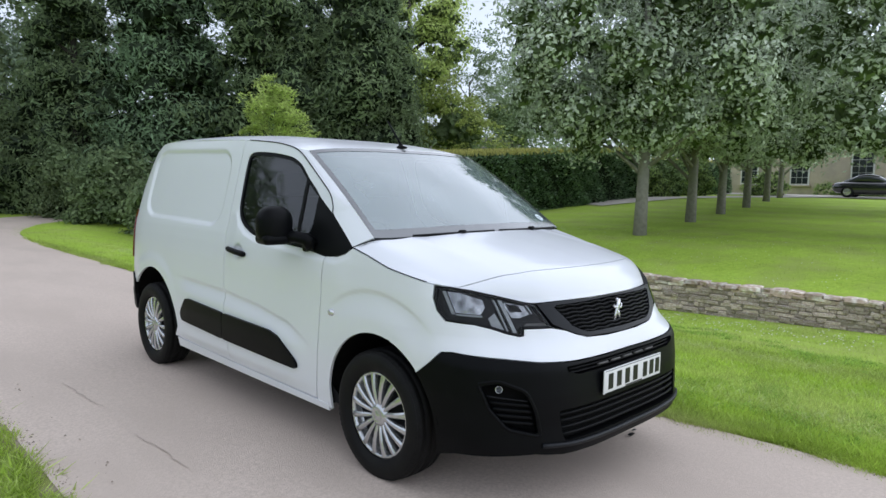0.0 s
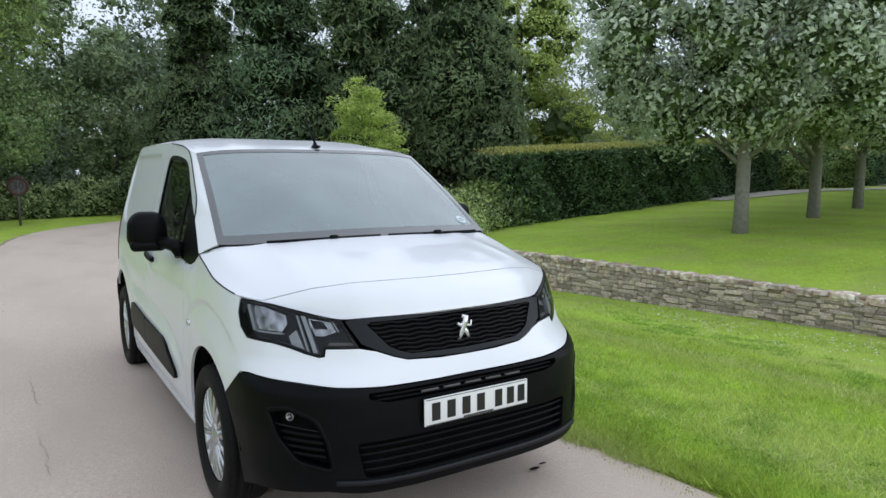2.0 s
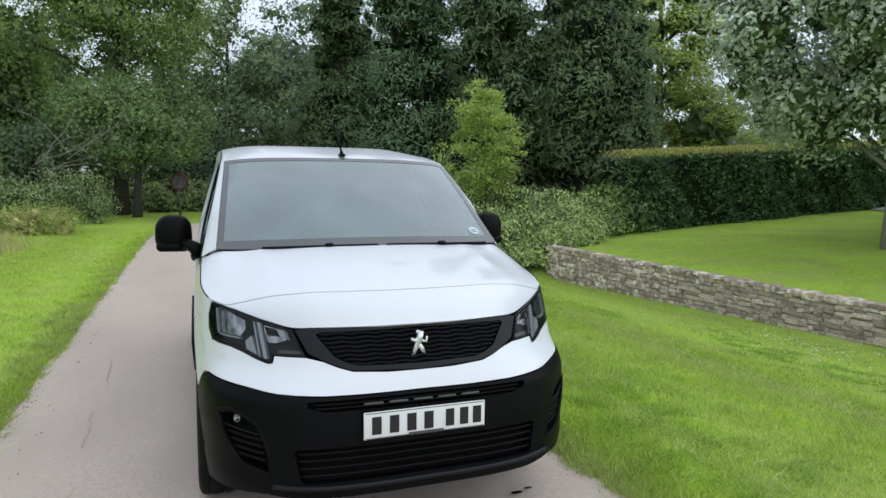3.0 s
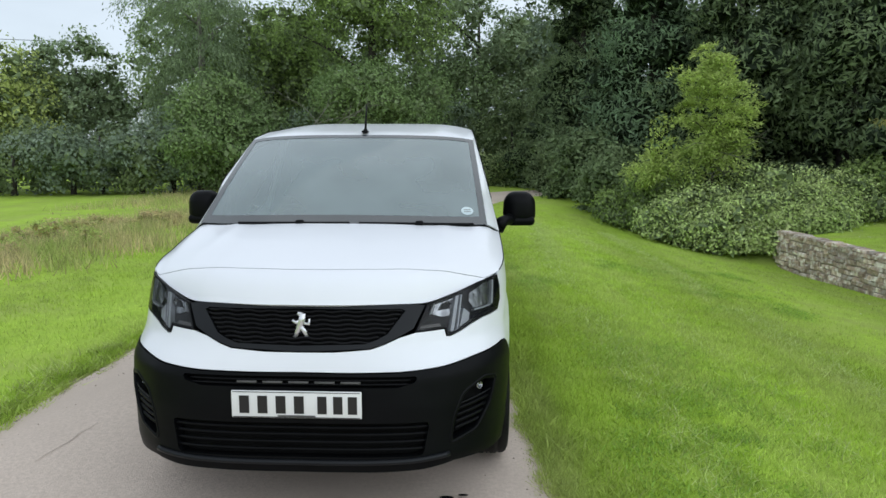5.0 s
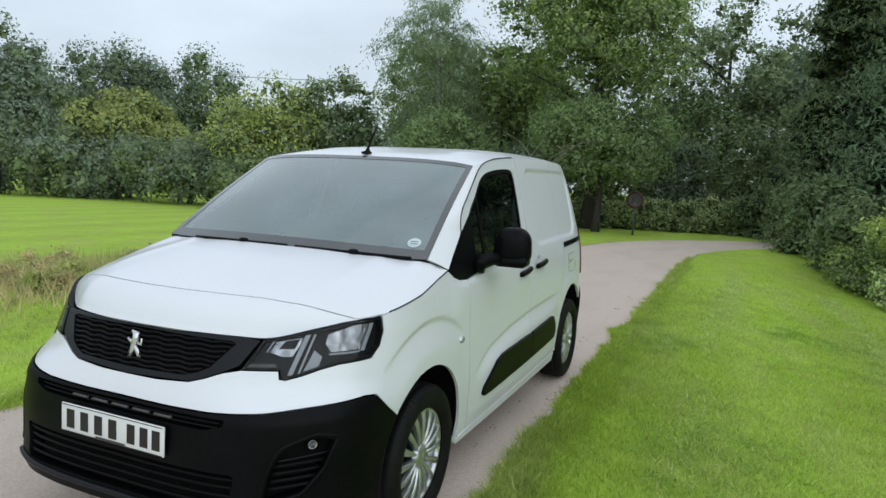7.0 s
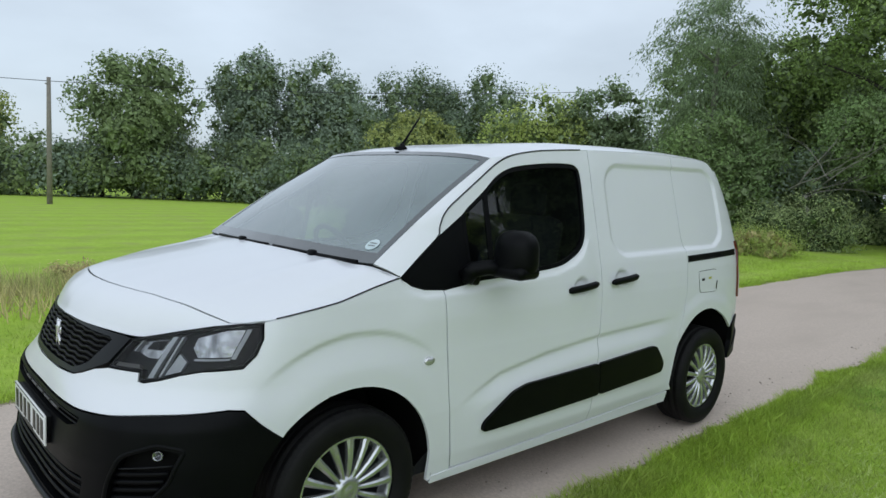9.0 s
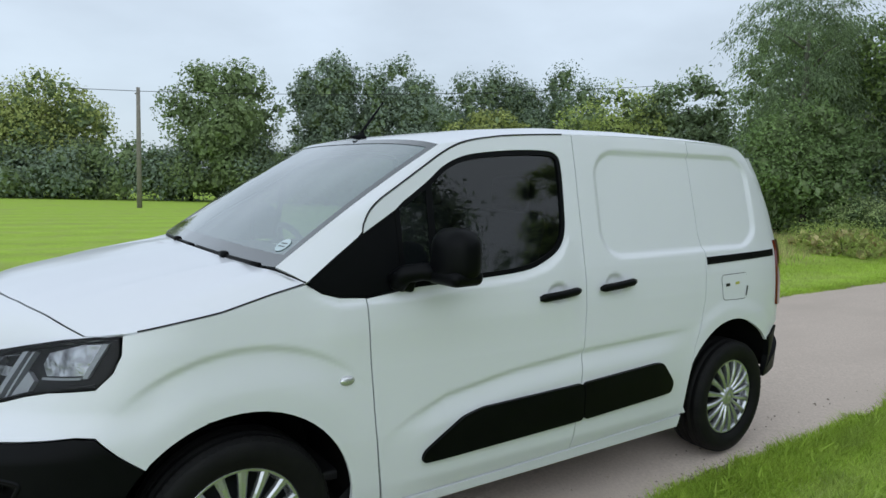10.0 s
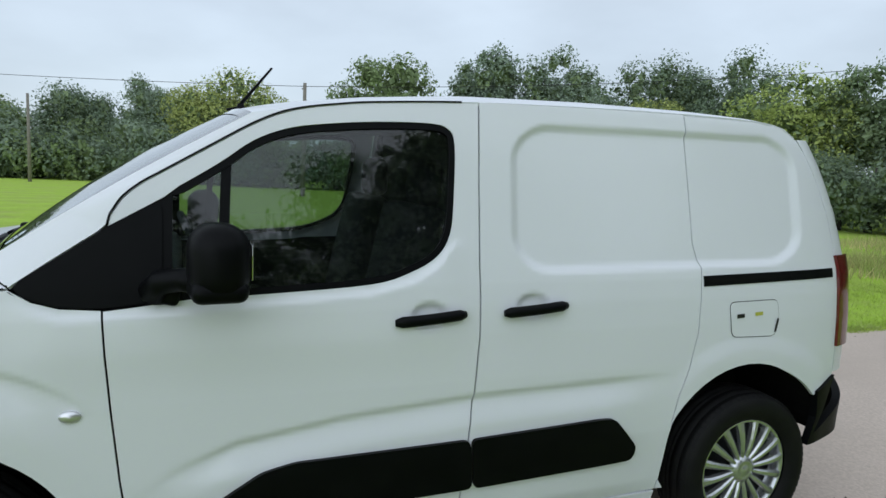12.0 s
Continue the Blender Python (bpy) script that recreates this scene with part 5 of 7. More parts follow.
def fill(poly, holes=(), step=0.03, edge=0.02):
    """Triangles that fill an outline less its holes."""
    loops = [dense(poly, edge)] + [dense(h, edge) for h in holes]
    lo, hi = loops[0].min(0), loops[0].max(0)
    gx, gy = np.meshgrid(np.arange(lo[0] + step / 2, hi[0], step), np.arange(lo[1] + step / 2, hi[1], step))
    gx[1::2] += step / 2
    G = np.stack([gx.ravel(), gy.ravel()], 1)
    ok = inside(G, loops[0])
    for h in loops[1:]:
        ok &= ~inside(G, h)
    G = G[ok]
    allb = np.vstack(loops)
    if len(G):
        keep = np.ones(len(G), bool)
        for k0 in range(0, len(G), 2000):
            d2 = ((G[k0:k0 + 2000, None, :] - allb[None]) ** 2).sum(-1).min(1)
            keep[k0:k0 + 2000] = d2 > (0.45 * edge) ** 2
        G = G[keep]
    verts, edges, k = [], [], 0
    for L in loops:
        verts += [Vector(p) for p in L]
        edges += [(k + i, k + (i + 1) % len(L)) for i in range(len(L))]
        k += len(L)
    verts += [Vector(p) for p in G]
    v, _, f, *_ = delaunay_2d_cdt(verts, edges, [], 0, 1e-7)
    V = np.array([tuple(p) for p in v])
    F = np.array([t for t in f if len(t) == 3])
    C = V[F].mean(1)
    ok = inside(C, loops[0])
    for h in loops[1:]:
        ok &= ~inside(C, h)
    F = F[ok]
    a, b, c = V[F[:, 0]], V[F[:, 1]], V[F[:, 2]]
    area = (b[:, 0] - a[:, 0]) * (c[:, 1] - a[:, 1]) - (b[:, 1] - a[:, 1]) * (c[:, 0] - a[:, 0])
    F[area < 0] = F[area < 0][:, ::-1]
    return V, F[np.abs(area) > 1e-10]


def panel(name, poly, material, parent, holes=(), out=0.0, rim=0.014, step=0.03, edge=0.02, label="", mapping=None, crown=0.0):
    """A pressed panel over an outline in (s, z), with its edges turned in."""
    V, F = fill(poly, holes, step, edge)
    f = mapping or skin
    lift = np.full(len(V), out)
    P, N = f(V[:, 0], V[:, 1], lift)
    used = {}
    for t in F:
        for i in range(3):
            e = (t[i], t[(i + 1) % 3]); used[e] = used.get(e, 0) + 1
    border = [e for e in used if (e[1], e[0]) not in used]
    P, N, F = list(P), list(N), [tuple(t) for t in F]
    if rim:
        cen = {}
        for a, b in border:
            t = P[b] - P[a]
            side = np.cross(t, N[a]); side /= np.linalg.norm(side) + 1e-12
            i = len(P)
            P += [P[a], P[b], P[b] - N[b] * rim, P[a] - N[a] * rim]
            N += [side] * 4
            F += [(i, i + 3, i + 2), (i, i + 2, i + 1)]
    return put_part(name, mesh_np(name, P, F, N=np.array(N)), material, parent, label)


def flip(poly):
    """An outline for the other side."""
    P = np.asarray(poly, float).copy()
    P[:, 0] *= -1
    return P[::-1]


def yz(points, close=0.0):
    """An outline on the side from places (y, z)."""
    P = dense(points, 0.06)
    return np.stack([s_of_y(P[:, 0], P[:, 1]), P[:, 1]], 1)


def xz(points):
    """An outline on the front from places (x, z)."""
    P = dense(points, 0.05)
    return np.stack([s_of_x(P[:, 0], P[:, 1]), P[:, 1]], 1)


def arc(cy, cz, r, a0, a1, n=18):
    return [(cy + r * math.cos(t), cz + r * math.sin(t)) for t in np.linspace(radians(a0), radians(a1), n)]


def inset(poly, d):
    """An outline drawn in by d towards the inside."""
    P = np.asarray(poly, float)
    t = np.roll(P, -1, 0) - np.roll(P, 1, 0)
    t /= np.linalg.norm(t, axis=1)[:, None] + 1e-12
    area = np.sum(P[:, 0] * np.roll(P[:, 1], -1) - P[:, 1] * np.roll(P[:, 0], -1))
    n = np.stack([-t[:, 1], t[:, 0]], 1) * (1 if area > 0 else -1)
    return P + n * d


van = empty("panel_van", pose(0, 0, 0), label="clean white compact panel van with black bumpers parked on the lane", category="van")
ROOFLINE = [(.466, 1.330), (.496, 1.377), (.542, 1.417), (.60, 1.453), (.68, 1.502), (.76, 1.551), (.852, 1.606), (.93, 1.643), (1.0, 1.664), (1.10, 1.682), (1.25, 1.701), (1.613, 1.727), (2.1, 1.744), (2.5, 1.750), (2.85, 1.748), (3.0, 1.735), (3.07, 1.692)]
ROOFLINE = [tuple(p) for p in spline(np.array(ROOFLINE), 6)]
G_ = 0.003   # half of a panel gap
r_arch = arc(2.757, .355, .428, 38, 184, 20)

WINDOW = [(.62, 1.100), (.90, 1.112), (1.203, 1.133), (1.33, 1.168), (1.42, 1.216), (1.468, 1.285), (1.487, 1.40), (1.50, 1.575), (1.48, 1.620), (1.42, 1.634), (1.25, 1.628), (1.078, 1.610), (.96, 1.588), (.86, 1.546), (.762, 1.475), (.62, 1.385)]
QUARTER = [(.226, 1.134), (.28, 1.098), (.345, 1.079), (.447, 1.074), (.533, 1.082), (.60, 1.092), (.60, 1.370), (.53, 1.335), (.454, 1.290), (.33, 1.205)]
DOOR_F = [(.449, 1.068), (.456, .95), (.468, .80), (.490, .58), (.529, .278)]
DOOR_R = [(1.607, 1.725), (1.590, 1.45), (1.577, 1.176), (1.575, .95), (1.560, .740), (1.545, .64), (1.517, .290)]

EDGE_W = [(.606, 1.090), (.90, 1.104), (1.205, 1.125), (1.335, 1.160), (1.428, 1.210), (1.477, 1.283), (1.496, 1.40), (1.509, 1.577), (1.487, 1.629), (1.42, 1.643), (1.25, 1.637), (1.075, 1.619), (.955, 1.597), (.853, 1.554), (.754, 1.482), (.606, 1.387)]
EDGE_W = [tuple(p) for p in spline(np.array(EDGE_W), 4)]
WINDOW = [tuple(p) for p in inset(np.array(EDGE_W), 0.021)]
for left in (True, False):
    side = (lambda p: p) if left else flip
    # front wing
    wing = DOOR_F[::-1]
    wing = [(y - G_, z) for y, z in wing]
    poly = [(-.337, 1.006), (-.343, .95), (-.368, .8975), (-.118, .7225)] + [p for p in arc(.0, .33, .405, 104, 8, 16)] + [(.400, .254), (.524, .256)] + wing + [(.345, 1.075), (.28, 1.094), (.226, 1.128), (.10, 1.100), (-.06, 1.056), (-.20, 1.032)]
    front_wing = panel("front_wing", side(yz(poly)), PAINT, van, step=0.013, edge=0.011)
    panel("wing_joint", side(yz([(-.366, .9005), (-.371, .8935), (-.1195, .7180), (-.1150, .7248)])), PAINT, van, out=0.0007, rim=0, step=0.013, edge=0.011)
    # front door with its opening for the glass
    tq = [(.447, 1.068), (.533, 1.076), (.606, 1.086)]
    top = [(y + .003, z - .005) for y, z in zip(np.linspace(.466, 1.598, 40), np.interp(np.linspace(.466, 1.598, 40), [q[0] for q in ROOFLINE], [q[1] for q in ROOFLINE]))]
    poly = [(.535, .280)] + [(y - G_, z) for y, z in DOOR_R[::-1]] + top[::-1] + [(.462, 1.296), (.606, 1.38)] + EDGE_W[1:-1][::-1] + [(.606, 1.084), (.533, 1.075), (.452, 1.066)] + [(y + G_, z) for y, z in DOOR_F[1:-1]]
    door = panel("front_door", side(yz(poly)), PAINT, van, step=0.013, edge=0.011)
    seal = np.array(EDGE_W)
    panel("window_seal", side(yz(seal)), BLACK, door, holes=[side(yz(WINDOW)[::1])], out=-0.004, rim=0.012, step=0.02, edge=0.012, label="black rubber window surround")
    panel("window_pane", side(yz(WINDOW)), SIDEGLASS, door, out=-0.012, rim=0, step=0.05, edge=0.04).visible_shadow = False
    panel("quarter_backing", side(yz([(.30, 1.10), (.45, 1.085), (.60, 1.10), (.618, 1.12), (.618, 1.40), (.60, 1.388), (.454, 1.303), (.35, 1.225)])), BLACK, van, out=-0.006, rim=0, step=0.03)
    panel("quarter_panel", side(yz(rounded(np.array(QUARTER), 0.03, 3))), BLACK, van, out=0.001, rim=0.01, step=0.03, label="black plastic corner panel before the window")
    panel("window_divider", side(yz([(.745, 1.105), (.775, 1.105), (.790, 1.492), (.760, 1.468)])), BLACK, door, out=-0.008, rim=0.01)
    # flank behind the door
    slid = [(2.492, 1.740), (2.488, 1.5), (2.484, 1.25), (2.506, 1.165), (2.487, .915), (2.455, .79), (2.410, .678), (2.375, .52), (2.350, .306)]
    top = [(1.613, 1.727), (2.1, 1.740), (2.490, 1.746)]
    topr = [(2.496, 1.746), (2.85, 1.740), (3.0, 1.735)]
    if left:
        poly = [(y + G_, z) for y, z in DOOR_R] + [(2.346, .306)] + [(y - .0025, z) for y, z in slid[::-1]] + top[::-1]
        sdoor = panel("sliding_door", side(yz(poly)), PAINT, van, step=0.013, edge=0.011)
        A = yz([(y + .0025, z) for y, z in slid][::1] + [(2.385, .306)] + [p for p in r_arch[::-1] if p[1] > .36] + [(3.20, .625), (3.20, 1.2), (3.185, 1.35), (3.155, 1.50), (3.115, 1.61), (3.07, 1.685), (3.0, 1.728), (2.85, 1.741), (2.496, 1.742)])
        quarter = panel("rear_quarter", side(A), PAINT, van, step=0.013, edge=0.011)
    else:
        A = yz([(y + G_, z) for y, z in DOOR_R] + [(2.346, .306), (2.385, .306)] + [p for p in r_arch[::-1] if p[1] > .36] + [(3.20, .625), (3.20, 1.2), (3.185, 1.35), (3.155, 1.50), (3.115, 1.61), (3.07, 1.685), (3.0, 1.728), (2.85, 1.741), (2.496, 1.742), (1.613, 1.723)])
        quarter = panel("rear_quarter", side(A), PAINT, van, step=0.013, edge=0.011)
    # sill
    panel("sill", side(yz([(.42, .236), (2.335, .236), (2.345, .299), (1.9, .293), (1.517, .284), (.535, .273), (.42, .268)])), PAINT, van, out=0.004, rim=0.03)
    # rubbing strips
    m1 = rounded(np.array([(.690, .413), (1.562, .430), (1.545, .604), (.97, .592), (.87, .570), (.79, .520), (.695, .455)]), 0.025, 4)
    m2 = rounded(np.array([(1.568, .430), (2.205, .455), (2.222, .505), (2.115, .622), (2.06, .626), (1.551, .604)]), 0.022, 4)
    panel("rubbing_strip", side(yz(m1)), BLACK, door, out=0.016, rim=0.03, label="ribbed black plastic rubbing strip")
    panel("rubbing_strip", side(yz(m2)), BLACK, sdoor if left else quarter, out=0.016, rim=0.03, label="ribbed black plastic rubbing strip")
    # tail corner, tail lamp, rear bumper
    s0 = float(s_of_y(np.array([3.20]), np.array([.9]))[0])
    panel("rear_corner", side(np.array([(s0 + .004, .70), (S_END - .45, .70), (S_END - .45, 1.70)] + [(float(s_of_y(y_, z_)) + .004, z_) for y_, z_ in ((3.08, 1.685), (3.115, 1.61), (3.155, 1.50), (3.185, 1.35), (3.20, 1.2))])), PAINT, van, step=0.05, edge=0.04)
    panel("tail_lamp", side(np.array([(s0 - .002, .815), (s0 + .12, .815), (s0 + .15, 1.0), (s0 + .10, 1.2), (s0 - .002, 1.2)])), REDLENS, van, out=0.012, rim=0.02, label="red tail lamp lens")
    panel("rear_bumper", side(np.vstack([yz([(3.085, .40), (3.108, .52), (3.10, .636), (3.2, .69)]), [(s0 + .3, .69), (S_END - .003, .69), (S_END - .003, .42), (s0 + .1, .42)]])), BLACK, van, out=0.012, rim=0.03, step=0.05)

# rear doors, closing the back
for s_a, s_b in ((S_END - .447, S_END - .004),):
    for sgn in (1, -1):
        p = np.array([(s_a, .70), (s_b, .70), (s_b, 1.70), (s_a, 1.70)])
        panel("rear_door", p if sgn > 0 else flip(p), PAINT, van, step=0.06, edge=0.05)

# ------------------------------------------------------------ front: bumper, fascia, grille, lamps


def front_half(xs_pts, ys_pts):
    """(s, z) of a run of places, first by x, then by y."""
    a = np.array(xs_pts, float).reshape(-1, 2); b = np.array(ys_pts, float).reshape(-1, 2)
    out = []
    if len(a):
        out.append(np.stack([s_of_x(a[:, 0], a[:, 1]), a[:, 1]], 1))
    if len(b):
        out.append(np.stack([s_of_y(b[:, 0], b[:, 1]), b[:, 1]], 1))
    return np.vstack(out)


lamp = front_half([(.505, .930), (.56, .946), (.64, .970), (.72, .993)], [(-.405, 1.004), (-.345, 1.002), (-.349, .95), (-.372, .895), (-.415, .858)])
lamp = np.vstack([lamp, front_half([(.74, .848), (.69, .832), (.645, .812), (.604, .800), (.589, .804), (.581, .832), (.462, .830)], [])])
bump_top = front_half([(0, .690), (.20, .689), (.40, .691), (.58, .701), (.70, .715)], [(-.47, .728), (-.42, .722), (-.292, .606)])
fas_up = front_half([(0, .762), (.14, .763), (.285, .772), (.34, .788), (.40, .812), (.462, .826), (.577, .827), (.585, .799), (.604, .795), (.647, .808), (.692, .828), (.742, .844)], [(-.413, .853), (-.3685, .8980), (-.1178, .7236)])
arch_l = np.array(arc(.0, .33, .405, 106, 134, 8))
arch_s = np.stack([s_of_y(arch_l[:, 0], arch_l[:, 1]), arch_l[:, 1]], 1)
fas = np.vstack([bump_top[::1], arch_s[::-1], fas_up[::-1]])
whole = np.vstack([fas, np.stack([-fas_up[1:, 0], fas_up[1:, 1]], 1), np.stack([-arch_s[:, 0], arch_s[:, 1]], 1), np.stack([-bump_top[1:, 0], bump_top[1:, 1]], 1)[::-1]])
fascia = panel("front_fascia", whole, PAINT, van, step=0.013, edge=0.011)

# black bumper with its openings
arch_b = np.array(arc(.0, .33, .405, 137, 192, 12))
arch_bs = np.stack([s_of_y(arch_b[:, 0], arch_b[:, 1]), arch_b[:, 1]], 1)
bt = bump_top - (0, .006)
low = front_half([(0, .285), (.30, .285), (.50, .290), (.62, .305)], [(-.50, .275)])
h_half = np.vstack([low, arch_bs[::-1], bt[:-1][::-1]])
whole = np.vstack([h_half, np.stack([-bt[1:-1, 0], bt[1:-1, 1]], 1), np.stack([-arch_bs[:, 0], arch_bs[:, 1]], 1), np.stack([-low[1:, 0], low[1:, 1]], 1)[::-1]])
INTAKE_U = rounded(xz([(-.47, .650), (-.40, .630), (.40, .630), (.47, .650), (.475, .672), (0, .674), (-.475, .672)]), 0.010, 3)
INTAKE_L = rounded(xz([(-.50, .350), (.50, .350), (.525, .488), (-.525, .488)]), 0.02, 3)
POD = rounded(xz([(.612, .392), (.715, .420), (.765, .50), (.790, .60), (.74, .616), (.66, .575), (.628, .49)]), 0.025, 4)
bumper = panel("front_bumper", whole, BLACK, van, holes=[INTAKE_U, INTAKE_L, POD, flip(POD)], out=0.004, rim=0.045, step=0.025, edge=0.015, label="textured black plastic front bumper")
# near-black sheets painted for the unlit depth behind the openings
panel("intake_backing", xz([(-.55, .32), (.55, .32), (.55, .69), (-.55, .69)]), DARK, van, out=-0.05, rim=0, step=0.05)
for sg in (1, -1):
    q = np.array(POD) * (1, 1)
    c = q.mean(0); q = c + (q - c) * 1.1
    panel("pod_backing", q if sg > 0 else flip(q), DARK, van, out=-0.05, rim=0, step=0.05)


def bar(name, pts, r, material, parent, out=0.0, flat=1.0, label=""):
    """A thin bar that follows the skin."""
    P = dense(pts, 0.03, closed=False)
    p, n = skin(P[:, 0], P[:, 1], out)
    bm = bm_tube([tuple(v) for v in p], r, 6)
    return put_part(name, bm, material, parent, label)


for z in (.378, .408, .438, .466):
    w = .505 + (z - .35) * .18
    bar("grille_bar", xz([(-w, z), (w, z)])[: int(len(xz([(-w, z), (w, z)])) / 2) + 1], 0.0068, BLACK, bumper, -0.010)
for z in (.641, .659):
    bar("intake_bar", np.stack([s_of_x(np.linspace(-.45, .45, 20), np.full(20, z)), np.full(20, z)], 1), 0.004, GRILLE, bumper, -0.012)
for x in (-.21, -.105, 0, .105, .21):
    bar("intake_fin", np.stack([s_of_x(np.array([x - .040, x + .040]), np.full(2, .6485)), np.full(2, .6485)], 1), 0.0055, SIGNGREY, bumper, -0.008)
for sg in (1, -1):
    for i, z in enumerate((.435, .462, .489, .516)):
        xa, xb = .624 + (z - .40) * .15, .728 + (z - .40) * .36
        xx = np.linspace(xa, xb, 8)
        zz = z + (xx - xa) * 0.10
        bar("pod_slat", np.stack([s_of_x(sg * xx, zz), zz], 1), 0.0085, BLACK, bumper, -0.012)
    xx = np.linspace(.652, .778, 9); zz = .536 + (xx - .64) * .16
    bar("pod_trim", np.stack([s_of_x(sg * xx, zz), zz], 1), 0.0028, SATIN, bumper, -0.004, label="thin grey trim line below the fog lamp")
    c, n = skin(s_of_x(np.array([sg * .742]), np.array([.584])), np.array([.584]), -0.022)
    fog = put_part("fog_lamp", bm_lathe([(-.02, .017), (.0, .018), (.004, .017), (.005, .015), (.001, .012), (-.010, .005), (-.012, .0005)], 20, "z"), REFLECTOR, bumper, "small round chrome fog lamp",
                   m=Matrix.Translation(c[0]) @ Vector(n[0]).to_track_quat("Z", "Y").to_matrix().to_4x4())
for sg in (1, -1):
    ring_ = dense(POD, 0.02); ring_ = ring_.mean(0) + (ring_ - ring_.mean(0)) * 1.10
    p, n = skin(sg * np.append(ring_[:, 0], ring_[:1, 0]), np.append(ring_[:, 1], ring_[:1, 1]), -0.001)
    put_part("pod_lip", bm_tube([tuple(v) for v in p], 0.009, 8, caps=False), BLACK, bumper)
lip = np.array([s_of_x(x, .330) for x in np.linspace(-.60, .60, 30)])
bar("lower_lip", np.stack([lip, np.full(30, .330) + 0.012 * (np.abs(np.linspace(-.6, .6, 30)) / .6) ** 4], 1), 0.012, SATIN, bumper, 0.006)

# grille
g_edge = [(0, .766), (.283, .777), (.336, .792), (.398, .817), (.452, .843), (.495, .928), (.46, .934), (0, .942)]
G_HALF = np.array(g_edge)
g_poly = np.vstack([G_HALF, G_HALF[1:-1][::-1] * (-1, 1)])
inner = np.array([(0, .788), (.262, .793), (.31, .808), (.35, .828), (.418, .912), (.40, .921), (0, .926)])
in_poly = np.vstack([inner, inner[1:-1][::-1] * (-1, 1)])
grille = panel("grille_surround", xz(g_poly), SATIN, van, holes=[xz(in_poly)], out=0.002, rim=0.03, step=0.02, edge=0.012, label="satin black grille surround")
# near-black sheet painted for the unlit depth behind the slats
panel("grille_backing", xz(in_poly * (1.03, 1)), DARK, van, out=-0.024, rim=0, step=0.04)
for k, z in enumerate(np.linspace(.800, .916, 8)):
    w = np.interp(z, (.788, .828, .912, .925), (.262, .345, .418, .40)) - .004
    xx = np.linspace(-w, w, 60)
    ph = np.sin(xx * 2 * math.pi / 0.10 + k * 0.5)
    zz = z + 0.0022 * np.sign(ph) * np.abs(ph) ** 0.4
    p, n = skin(s_of_x(xx, zz), zz, -0.006)
    put_part("grille_slat", bm_tube([tuple(v) for v in p], 0.0055, 6), GRILLE, grille)
c, n = skin(np.array([0.0]), np.array([.862]), 0.004)
bm = bmesh.new()
for path, rad in (([(.010, .052), (.004, .020), (-.012, -.018), (-.026, -.050)], (.013, .015, .011, .009)), ([(-.006, .004), (.014, -.022), (.026, -.050)], (.011, .010, .008)),
                  ([(.002, .022), (-.018, .012), (-.034, .022)], (.010, .008, .006)), ([(.008, .044), (-.012, .052)], (.010, .007)), ([(.012, .012), (.034, .006), (.036, .030)], (.007, .006, .004))):
    bm_tube([(x, -.008, z) for x, z in path], list(rad), 8, bm)
bmesh.ops.scale(bm, vec=(1, .6, 1), verts=bm.verts)
put_part("emblem", bm, CHROME, grille, "plain chrome emblem", m=Matrix.Translation(c[0]))

